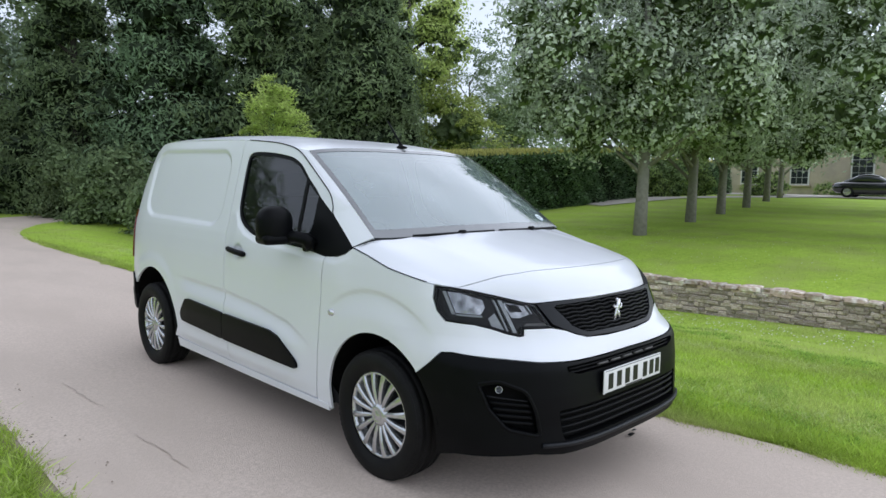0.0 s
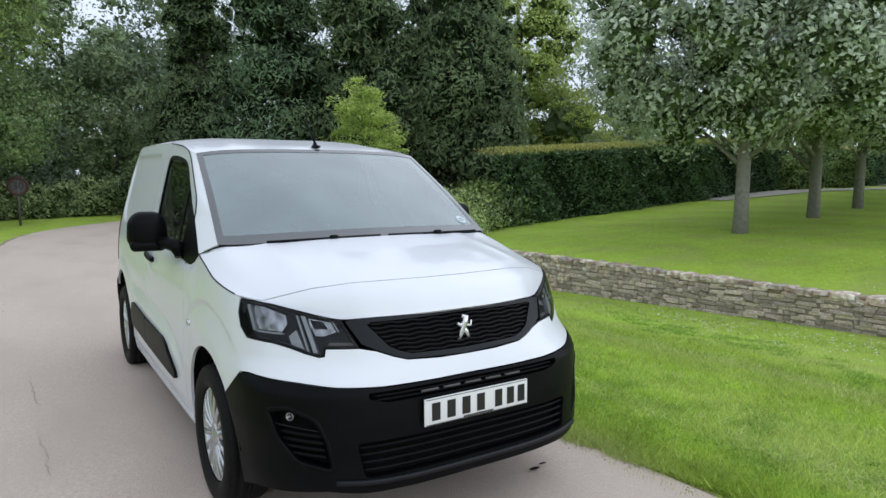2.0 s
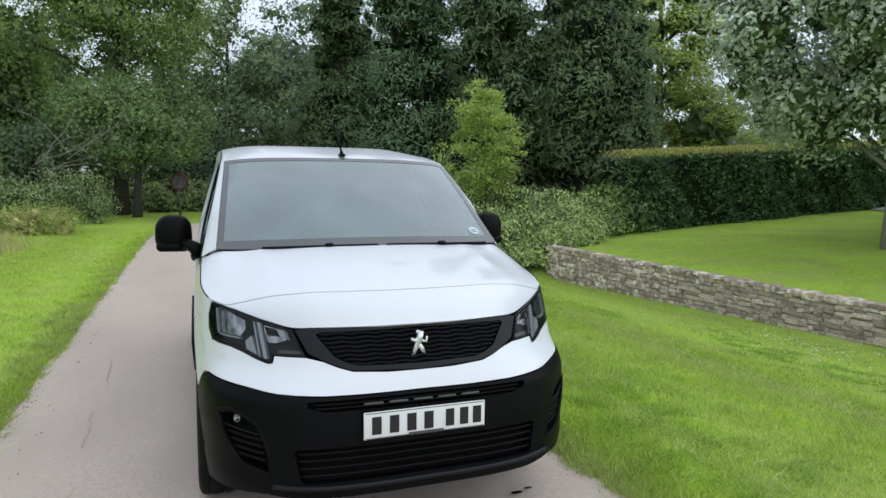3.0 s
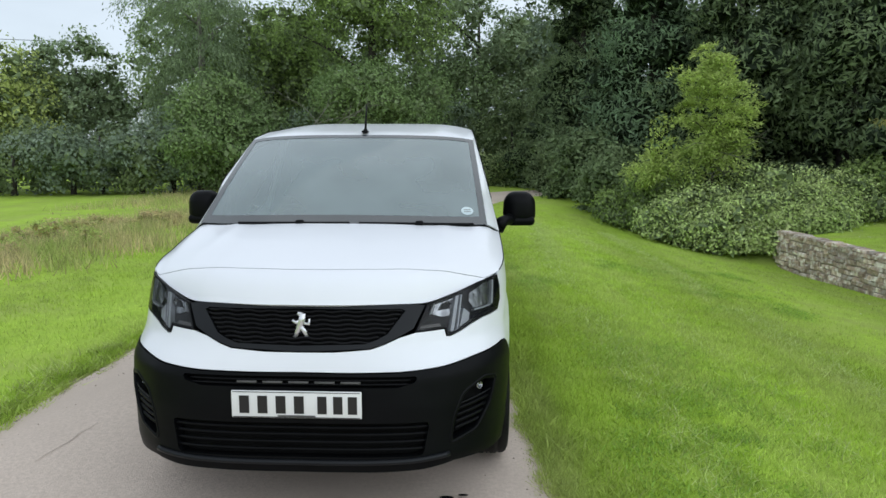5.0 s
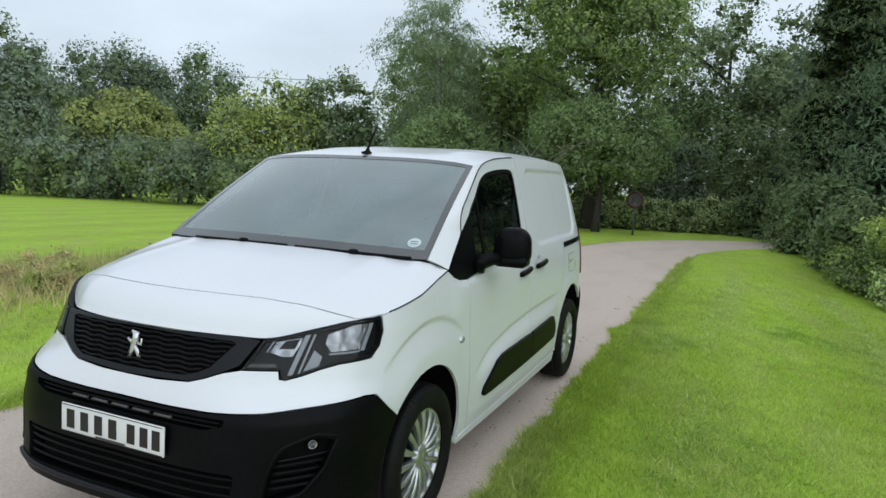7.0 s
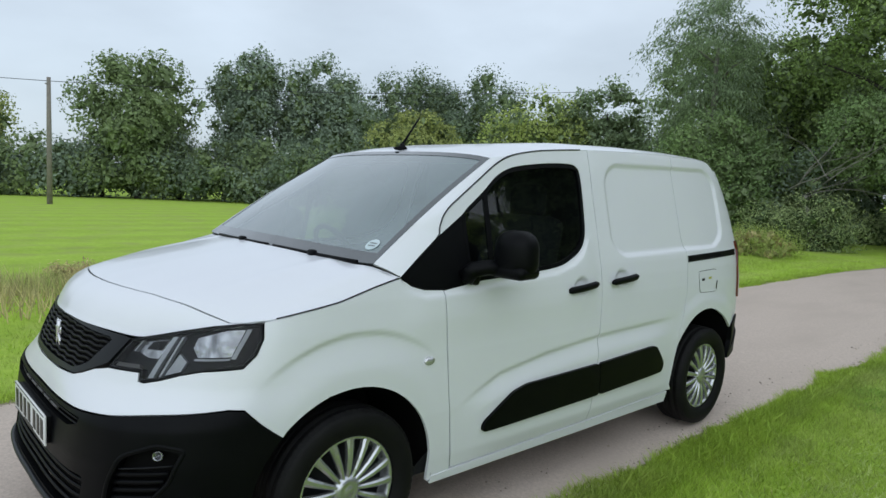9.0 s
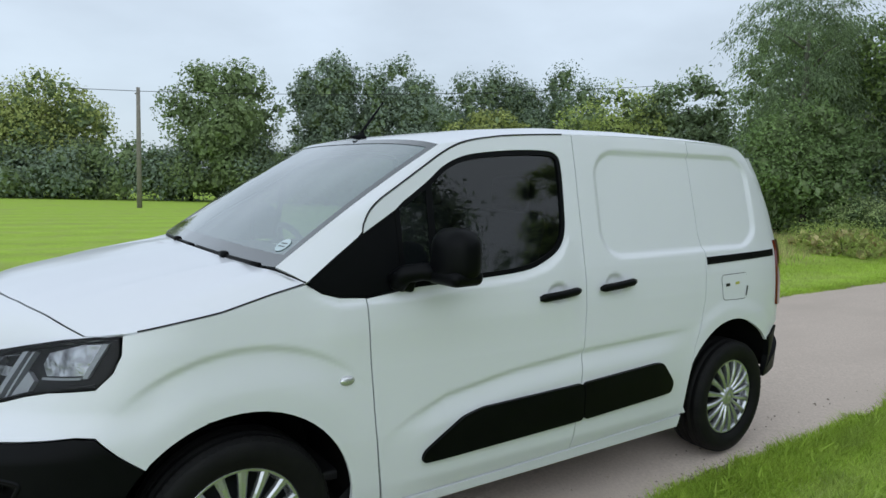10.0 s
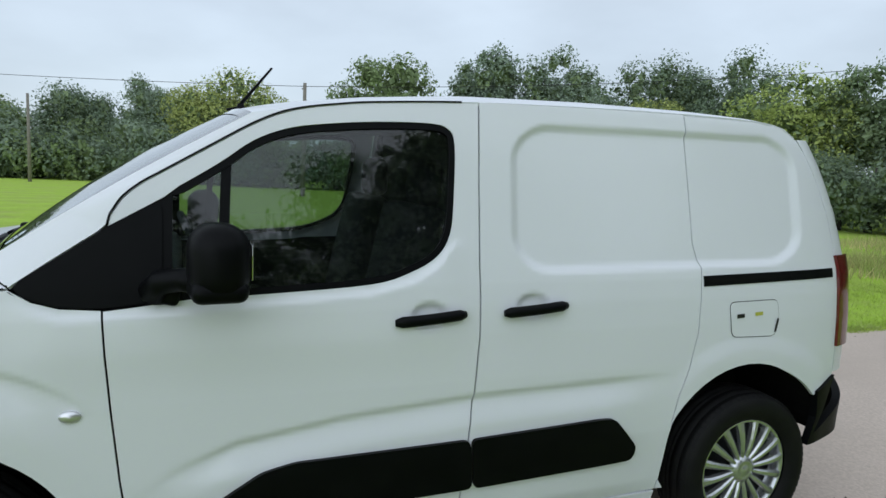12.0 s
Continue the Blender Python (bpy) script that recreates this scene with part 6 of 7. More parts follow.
# head lamps
for sg in (1, -1):
    q = lamp if sg > 0 else flip(lamp)
    hl = panel("headlamp", q, LAMPDARK, van, out=-0.030, rim=0, step=0.02, edge=0.012, label="angular clear headlamp with dark bezel")
    panel("lamp_lens", inset(q, 0.004), CLEAR, hl, out=0.003, rim=0.02, step=0.03, edge=0.015).visible_shadow = False
    band = np.array(inset(dense(q, 0.012), 0.009))
    panel("lamp_rim", dense(q, 0.012), GRILLE, hl, holes=[band], out=0.002, rim=0.03, step=0.02, edge=0.012)

    def bowl(pts, depth, name, material):
        P = front_half(*pts)
        panel(name, P if sg > 0 else flip(P), material, hl, out=depth, rim=0.02, step=0.015, edge=0.012)
    # outer chamber: a bright bowl with a white guide round its outer and lower edge
    bowl(([(.690, .954), (.690, .920), (.711, .890)], [(-.446, .894), (-.396, .984), (-.448, .982)]), -0.018, "reflector", REFLECTOR)
    bowl(([(.708, .879), (.784, .883), (.784, .889), (.708, .886)], []), -0.008, "light_guide", LAMPWHITE)
    bowl(([], [(-.447, .888), (-.434, .886), (-.376, .985), (-.391, .985)]), -0.008, "light_guide", LAMPWHITE)
    # inner chamber: a bright bowl round a dark projector, with a thin guide on its inner side
    bowl(([(.534, .893), (.577, .878), (.606, .878), (.619, .918), (.620, .944), (.546, .930)], []), -0.020, "reflector", REFLECTOR)
    bowl(([(.560, .905), (.606, .905), (.614, .938), (.572, .930)], []), -0.014, "projector_shroud", LAMPDARK)
    bowl(([(.541, .930), (.536, .930), (.522, .893), (.527, .893)], []), -0.009, "light_guide", LAMPWHITE)
    # slanting claw between the chambers, and the pale wedge behind it
    bowl(([(.640, .952), (.626, .950), (.606, .814), (.620, .814)], []), -0.007, "light_guide", LAMPWHITE)
    bowl(([(.656, .954), (.650, .953), (.634, .818), (.640, .820)], []), -0.010, "light_guide", LAMPWHITE)
    bowl(([(.648, .826), (.686, .842), (.690, .874), (.664, .898)], []), -0.012, "reflector", LAMPWHITE)
    # satin strip along the inner foot
    bowl(([(.474, .836), (.572, .838), (.562, .854), (.476, .852)], []), -0.012, "lamp_strip", SIGNGREY)
    c, n = skin(s_of_x(np.array([sg * .590]), np.array([.919])), np.array([.919]), -0.008)
    put_part("bulb_housing", bm_lathe([(.0, .016), (-.003, .015), (-.008, .010), (-.010, .0005)], 24, "z"), REFLECTOR, hl,
             m=Matrix.Translation(c[0]) @ Vector((0, -1, .1)).to_track_quat("Z", "Y").to_matrix().to_4x4())

# number plate: plain bars stand for its characters
plate = put_part("number_plate", bm_box((.520, .008, .111), (0, -.893, .570), .003, 2), PLATE, van, "white number plate with black bars")
for i, x in enumerate((-.196, -.123, -.050, .023, .115, .178, .236)):
    w = .050 if i < 4 else .047
    put_part("plate_bar", bm_box((w * .78, .002, .072), (x - .012, -.8985, .570)), PLATEBLACK, plate)
for zz in (.5185, .6215):
    put_part("plate_border", bm_box((.508, .002, .0025), (0, -.8982, zz)), PLATEBLACK, plate)
put_part("plate_strip", bm_box((.15, .002, .006), (.0, -.8982, .524)), SIGNGREY, plate)
put_part("plate_mount", bm_box((.50, .03, .10), (0, -.877, .570), .005), BLACK, van)

# ------------------------------------------------------------ bonnet, windscreen, roof


def surface_mesh(name, f, us, vs, material, parent, label="", flipn=False, thick=0.0):
    """A smooth sheet from a function of (u, v), u across the van from -1 to 1."""
    U, Vv = np.meshgrid(us, vs)
    h = 1e-3
    P = f(U, Vv)
    N = np.cross(f(U + h, Vv) - f(U - h, Vv), f(U, Vv + h) - f(U, Vv - h))
    N /= np.linalg.norm(N, axis=-1)[..., None] + 1e-12
    turned = N[..., 2].mean() < 0
    if turned:
        N = -N
    nx, ny = len(us), len(vs)
    i = (np.arange(ny - 1)[:, None] * nx + np.arange(nx - 1)[None]).ravel()
    F = np.stack([i, i + 1, i + nx + 1, i + nx], 1)
    P, N = P.reshape(-1, 3), N.reshape(-1, 3)
    if thick:
        ring = np.concatenate([np.arange(nx), np.arange(1, ny) * nx + nx - 1, (ny - 1) * nx + np.arange(nx - 1)[::-1], np.arange(1, ny - 1)[::-1] * nx])
        b = len(P)
        A, B = P[ring], P[ring] - N[ring] * thick
        t = np.roll(A, -1, 0) - np.roll(A, 1, 0)
        sn = np.cross(t, N[ring]) * (-1 if turned else 1); sn /= np.linalg.norm(sn, axis=1)[:, None] + 1e-12
        P, N = np.vstack([P, A, B]), np.vstack([N, sn, sn])
        k = len(ring); j = np.arange(k)
        F = np.vstack([F, np.stack([b + j, b + k + j, b + k + (j + 1) % k, b + (j + 1) % k], 1)])
    if turned:
        F = F[:, ::-1]
    return put_part(name, mesh_np(name, P, F, N=N), material, parent, label)


LEAD = np.array([(0, -.768, .944), (.20, -.752, .942), (.40, -.700, .938), (.505, -.645, .934), (.60, -.575, .955), (.712, -.478, .984), (.790, -.378, 1.006), (.820, -.328, 1.011)])
COWL = np.array([(0, .050, 1.192), (.25, .058, 1.190), (.50, .088, 1.180), (.66, .117, 1.173), (.762, .146, 1.170), (.838, .224, 1.133)])


def along(curve):
    c = spline(np.asarray(curve, float), 12)
    s = np.concatenate([[0], np.cumsum(np.linalg.norm(np.diff(c, axis=0), axis=1))])
    s /= s[-1]
    return lambda u: np.stack([np.sign(u) * np.interp(np.abs(u), s, c[:, 0]), np.interp(np.abs(u), s, c[:, 1]), np.interp(np.abs(u), s, c[:, 2])], -1)


lead, cowl = along(LEAD), along(COWL)


E_Y = np.linspace(-.333, .226, 30)
E_Z = np.interp(E_Y, (-.34, -.20, -.06, .10, .226), (1.008, 1.034, 1.058, 1.102, 1.131))
E_P = skin(s_of_y(E_Y, E_Z), E_Z)[0]
EDGE_X = lambda v: np.interp(v, np.linspace(0, 1, 30), E_P[:, 0] - .003)
EDGE_Y = lambda v: np.interp(v, np.linspace(0, 1, 30), E_P[:, 1])
EDGE_Z = lambda v: np.interp(v, np.linspace(0, 1, 30), E_P[:, 2] + .002)


def edge_raw(sg, v):
    a, b = lead(sg), cowl(sg)
    p = a + (b - a) * v[..., None]
    p[..., 0] += sg * 0.018 * np.sin(np.pi * np.clip(v, 0, 1))
    return p


def bonnet(u, v):
    a, b = lead(u), cowl(u)
    p = a + (b - a) * v[..., None]
    au = np.abs(u)
    p[..., 2] += 0.105 * (1 - v) * (1 - np.exp(-np.maximum(v, 0) / 0.055)) * (1 - smooth01(au, 0.50, 0.95)) + 0.012 * np.sin(np.pi * np.clip(v, 0, 1)) * (1 - au ** 6)
    p[..., 0] += np.sign(u) * 0.018 * np.sin(np.pi * np.clip(v, 0, 1)) * au ** 4
    e0 = np.stack([np.sign(u) * EDGE_X(v), EDGE_Y(v), EDGE_Z(v)], -1)
    e1 = edge_raw(np.sign(u), v)
    p += (e0 - e1) * (au ** 5)[..., None]
    # two soft ribs
    p[..., 2] += 0.005 * np.exp(-((au - 0.62) / 0.05) ** 2) * smooth01(v, 0.25, 0.5)
    return p


def seam_v(u):
    a, b = lead(u), cowl(u)
    v = np.zeros_like(u)
    for _ in range(4):
        x = np.abs(a[..., 0] * (1 - v) + b[..., 0] * v)
        v = np.clip((-.645 + .228 * (x / .763) ** 2 - a[..., 1]) / (b[..., 1] - a[..., 1]), 0.012, 0.4)
    return v


vs = np.concatenate([np.linspace(0, 0.25, 14)[:-1], np.linspace(0.25, 1, 22)])
us = np.linspace(-1, 1, 61)
surface_mesh("bonnet", lambda u, w: bonnet(u, seam_v(u) + 0.005 + (1 - seam_v(u) - 0.005) * w), us * 1.0, np.concatenate([np.linspace(0, .2, 10)[:-1], np.linspace(.2, 1, 24)]), PAINT, van, thick=0.015)
surface_mesh("bonnet_front", lambda u, w: bonnet(u, (seam_v(u) - 0.003) * w), us * 0.985, np.linspace(0, 1, 14), PAINT, van, thick=0.015)
surface_mesh("bonnet_seam", lambda u, w: bonnet(u, seam_v(u) - 0.012 + 0.03 * w) - np.array([0, 0, .008]), us * 0.985, np.linspace(0, 1, 3), GAP, van)

# dark tubes drawn for the shade in the bonnet's gaps
for sg in (1, -1):
    vv = np.linspace(.06, .985, 40)
    side_gap = bonnet(np.full(40, float(sg)), vv) + np.array([sg * .0012, 0, .0008])
    put_part("bonnet_gap", bm_tube([tuple(q) for q in side_gap], .0026, 6), GAP, van)
    back_gap = cowl(sg * np.linspace(.865, 1, 9)) + np.array([0, .003, .003])
    put_part("bonnet_gap", bm_tube([tuple(q) for q in back_gap], .0035, 6), GAP, van)

WS_LOW = np.array([(0, .075, 1.188), (.25, .082, 1.186), (.50, .104, 1.182), (.68, .128, 1.180), (.772, .144, 1.183)])
WS_TOP = np.array([(0, .805, 1.668), (.25, .810, 1.667), (.45, .822, 1.662), (.60, .838, 1.652), (.695, .852, 1.638)])
wlow, wtop = along(WS_LOW), along(WS_TOP)


def screen(u, v):
    a, b = wlow(u), wtop(u)
    p = a + (b - a) * v[..., None]
    au = np.abs(u)
    bow = 0.028 * np.sin(np.pi * np.clip(v, -.1, 1.1)) * (1 - 0.55 * au ** 3)
    p[..., 2] += bow * 0.8; p[..., 1] -= bow * 0.5
    return p


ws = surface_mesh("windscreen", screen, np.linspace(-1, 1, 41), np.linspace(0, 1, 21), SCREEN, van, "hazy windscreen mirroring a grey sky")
ws.visible_shadow = False
for nm, uu, vv in (("screen_border", np.linspace(-1, 1, 41), np.linspace(0, .075, 3)), ("screen_border", np.linspace(-1, 1, 41), np.linspace(.955, 1, 3)), ("screen_border", np.linspace(-1, -.955, 3), np.linspace(.075, .955, 21)), ("screen_border", np.linspace(.955, 1, 3), np.linspace(.075, .955, 21))):
    surface_mesh(nm, lambda u, v: screen(u, v) + np.array([0, -.001, .0018]), uu, vv, CERAMIC, ws, "dark printed glass border")
# cowl strip and wipers
surface_mesh("cowl_strip", lambda u, w: cowl(u) * (1 - w)[..., None] + wlow(u) * w[..., None] - np.array([0, 0, .006]), np.linspace(-1, 1, 41), np.linspace(-.3, 1.1, 4), BLACK, van)
for x0, x1, y0 in ((.10, .70, .062), (-.55, .05, .062)):
    pts = [(x, float(wlow(np.array(x / .80))[1]) - .012, float(wlow(np.array(x / .80))[2]) + .006) for x in np.linspace(x0, x1, 9)]
    put_part("wiper", bm_tube(pts, .0075, 6), BLACK, van, "black windscreen wiper at rest")
    foot = wlow(np.array((x0 + .55 * (x1 - x0)) / .80))
    put_part("wiper_pivot", bm_box((.045, .032, .026), (float(foot[0]), float(foot[1]) - .016, float(foot[2]) + .010), .010), BLACK, van)

# A pillars and cant rails, from the glass to the door gap
ROOF_Y = np.array([p[0] for p in ROOFLINE]); ROOF_Z = np.array([p[1] for p in ROOFLINE])


def rail_pt(y, sg):
    z = np.interp(y, np.r_[.226, .33, .454, ROOF_Y], np.r_[1.134, 1.209, 1.294, ROOF_Z])
    s = s_of_y(y, z)
    return skin(s * sg, z)[0]


for sg in (1, -1):
    def pillar(u, w):
        a = screen(np.full_like(w, sg * 1.0), np.clip(w * 1.0, 0, 1))
        a[..., 2] += 0.002
        y = .228 + w * (.97 - .228)
        b = rail_pt(y, sg)
        p = a + (b - a) * u[..., None]
        k = np.sin(np.pi * np.clip(u, 0, 1) ** 1.3) * 0.003
        p[..., 0] += sg * k * 0.75; p[..., 2] += k * 0.7; p[..., 1] -= k * 0.15
        return p
    surface_mesh("windscreen_pillar", pillar, np.linspace(0, 1, 9), np.linspace(0, 1, 40), PAINT, van, thick=0.012)


ROOF_MID_Y = (.805, 1.00, 1.25, 1.6, 2.1, 2.6, 2.95, 3.08, 3.15)
ROOF_MID_Z = (1.669, 1.706, 1.740, 1.771, 1.787, 1.788, 1.778, 1.755, 1.715)


def roof_body(u, v):
    au = np.clip(np.abs(u), 0, 1.01)
    ye = .97 + v * (3.07 - .97)
    e = rail_pt(ye.ravel(), 1).reshape(*ye.shape, 3)
    ym = .805 + v * (3.15 - .805)
    t = smooth01(au, 0.6, 1.0)
    zm = np.interp(ym, ROOF_MID_Y, ROOF_MID_Z)
    z = e[..., 2] + (zm - e[..., 2]) * (1 - au ** (2.6 + 3.0 * smooth01(v, 0.0, 0.3)))
    return np.stack([e[..., 0] * au, ym * (1 - t) + e[..., 1] * t, z], -1)


def roof(u, v):
    """u from rail to rail, v from the windscreen to the tail; a curved strip joins it to the glass."""
    au = np.clip(np.abs(u), 0, 1.01)
    v0, k = 0.13, .93
    a = wtop(np.minimum(au / k, 1.0))
    e0 = rail_pt(np.array([.97]), 1)[0]
    w = np.clip((au - k) / (1 - k), 0, 1)
    bulge = np.sin(np.pi * w ** 1.3) * 0.003
    head = a * (1 - w)[..., None] + e0 * w[..., None] + bulge[..., None] * np.array([.75, -.15, .7])
    def strip(uu, start, lift):
        p1 = roof_body(uu, np.full_like(v, v0))
        t1 = (roof_body(uu, np.full_like(v, v0 + .01)) - p1) / .01 * v0
        t0 = (p1 - start) * 1.1 + lift
        s = np.clip(v / v0, 0, 1)[..., None]
        return start * (2 * s ** 3 - 3 * s ** 2 + 1) + t0 * (s ** 3 - 2 * s ** 2 + s) + p1 * (3 * s ** 2 - 2 * s ** 3) + t1 * (s ** 3 - s ** 2)

    ye = .97 + v * (3.07 - .97)
    e = rail_pt(ye.ravel(), 1).reshape(*ye.shape, 3)
    front = strip(u, head, np.array([0, 0, .03]) * (1 - au ** 4)[..., None])
    front = front + (e - strip(np.ones_like(u), np.broadcast_to(e0, head.shape), np.zeros(3))) * smooth01(au, .6, 1.0)[..., None]
    p = np.where((v < v0)[..., None], front, roof_body(u, v))
    m = smooth01(au, .975, 1.0)[..., None]
    p = p * (1 - m) + e * m
    p[..., 0] *= np.where(u >= 0, 1.0, -1.0)
    return p


surface_mesh("roof", roof, np.concatenate([-np.linspace(1, .7, 12), np.linspace(-.68, .68, 30), np.linspace(.7, 1, 12)]), np.concatenate([np.linspace(0, .12, 10)[:-1], np.linspace(.12, 1, 40)]), PAINT, van, thick=0.012)
# shut line over the doors: a dark tube drawn for the gap's shade
for sg in (1, -1):
    line = np.array([(.4585, 1.297), (.4615, 1.314)] + [q for q in ROOFLINE if q[0] < 1.605])
    yy, zz = line[:, 0], line[:, 1]
    p, n = skin(s_of_y(yy, zz) * sg, zz, 0.0015)
    put_part("door_shut_line", bm_tube([tuple(v) for v in p], 0.0030, 6), GAP, van)
# ------------------------------------------------------------ lining under the skin: gaps and inner structure
for sg in (1, -1):
    side = (lambda p: p) if sg > 0 else flip
    lining = [(.30, .275), (2.35, .275)] + [p for p in arc(2.757, .355, .44, 184, 36, 20)] + [(3.15, .62), (3.15, 1.2), (3.03, 1.70), (1.63, 1.70), (1.56, 1.2), (1.46, 1.10), (.55, 1.075), (.40, 1.07), (.24, 1.09), (.0, 1.03), (-.28, .97), (-.28, .80)] + arc(.0, .33, .415, 110, 6, 16)
    panel("inner_panel", side(yz(lining)), GAP, van, out=-0.030, rim=0, step=0.06, edge=0.05)
    # wheel housings
    for cy, r in ((0.0, .425), (2.757, .445)):
        bm = bmesh.new()
        ang = np.linspace(radians(-8 if cy == 0 else 12), radians(172 if cy == 0 else 188), 26)
        zc = .33 if cy == 0 else .355
        rings = [[bm.verts.new((sg * x, cy + r * math.cos(a), zc + r * math.sin(a))) for a in ang] for x in (.855, .60, .42)]
        for r0, r1 in zip(rings, rings[1:]):
            for j in range(len(ang) - 1):
                bm.faces.new((r0[j], r0[j + 1], r1[j + 1], r1[j]))
        bm.faces.new(rings[-1])
        put_part("wheel_housing", bm, DARK, van)
# plain dark boxes added to block light beneath and inside the van
put_part("floor_pan", bm_box((1.60, 1.70, .06), (0, 1.41, .262), .02), DARK, van)
put_part("underbody", bm_box((1.30, 3.7, .10), (0, 1.35, .26), .02), DARK, van)
put_part("engine_bay", bm_box((.80, .80, .50), (0, -.28, .60), .05), DARK, van)
put_part("cargo_bulkhead", bm_box((1.36, .03, 1.36), (0, 1.66, 1.0), .01), DASH, van)
put_part("headlining", bm_box((1.22, .72, .02), (0, 1.30, 1.66), .008), LINER, van)

# ------------------------------------------------------------ wheels
def tyre_bm():
    """A tyre with a ribbed tread and shoulders."""
    prof = [(-.085, .215), (-.100, .235), (-.107, .262), (-.104, .290), (-.094, .309), (-.080, .318), (-.062, .3215), (-.058, .317), (-.050, .317), (-.046, .3235), (-.018, .3245), (-.014, .318), (-.006, .318), (-.002, .3245), (.002, .3245), (.006, .318), (.014, .318), (.018, .3245), (.046, .3235), (.050, .317), (.058, .317), (.062, .3215), (.080, .318), (.094, .309), (.104, .290), (.107, .262), (.100, .235), (.085, .215)]
    b = bm_lathe(prof, 64, "x")
    for i in range(72):   # shallow shoulder blocks
        a = (i + .5) * 2 * math.pi / 72
        for sx in (-1, 1):
            bm_box((.020, .018, .005), bm=b, rot=Matrix.Rotation(a, 4, "X") @ Matrix.Translation((sx * .086, 0, .3125)) @ Matrix.Rotation(sx * .57, 4, "Y"))
    return b


def wheel(x, y, sg, steer=0.0):
    """A wheel facing outwards: sg is the side it faces."""
    m = Matrix.Translation((x, y, .3235)) @ Matrix.Rotation(radians(steer), 4, "Z") @ (Matrix.Identity(4) if sg > 0 else Matrix.Rotation(math.pi, 4, "Z")) @ Matrix.Rotation(random.uniform(0, 6), 4, "X")
    hub = bm_lathe([(.030, .222), (.060, .222), (.078, .216), (.082, .207), (.076, .200), (.060, .196), (.020, .190), (.000, .10), (-.01, .02)], 48, "x")
    w = put_part("wheel", WHEEL_MESH.get("tyre") or tyre_bm(), TYRE, van, "black tyre on a silver many-spoked wheel trim", m=m)
    WHEEL_MESH["tyre"] = w.data
    rim = put_part("rim", WHEEL_MESH.get("rim") or hub, RIM, w)
    WHEEL_MESH["rim"] = rim.data
    # near-black dish, coloured for the shade in the gaps between spokes
    dish = put_part("brake_disc", WHEEL_MESH.get("dish") or bm_lathe([(.034, .186), (.030, .10), (.045, .09), (.045, .02)], 32, "x"), LAMPDARK, w)
    WHEEL_MESH["dish"] = dish.data
    cap = put_part("hub_cap", WHEEL_MESH.get("cap") or bm_lathe([(.060, .062), (.078, .058), (.086, .040), (.088, .034), (.084, .030), (.090, .020), (.092, .0005)], 28, "x"), RIM, w, "round silver hub cap")
    WHEEL_MESH["cap"] = cap.data
    if "spoke" not in WHEEL_MESH:
        b = bmesh.new()
        rows = []
        for rr, half, xo in ((.045, .0075, .076), (.085, .0105, .083), (.13, .0125, .086), (.17, .0145, .084), (.208, .0185, .078)):
            rows.append([b.verts.new(v) for v in ((xo - .022, -half, rr), (xo - .003, -half, rr), (xo + .003, -half * .45, rr), (xo + .003, half * .45, rr), (xo - .003, half, rr), (xo - .022, half, rr))])
        for r0, r1 in zip(rows, rows[1:]):
            for j in range(5):
                f = b.faces.new((r0[j], r0[j + 1], r1[j + 1], r1[j])); f.smooth = False
        me = bpy.data.meshes.new("spoke"); bmesh.ops.recalc_face_normals(b, faces=b.faces); b.to_mesh(me); b.free(); me.materials.append(RIM)
        WHEEL_MESH["spoke"] = me
    for i in range(16):
        put_part("spoke", WHEEL_MESH["spoke"], RIM, w, m=Matrix.Rotation(i * 2 * math.pi / 16, 4, "X"))
    return w


WHEEL_MESH = {}
for x, y, sg in ((.775, 0, 1), (-.775, 0, -1), (.775, 2.80, 1), (-.775, 2.80, -1)):
    wheel(x, y, sg)

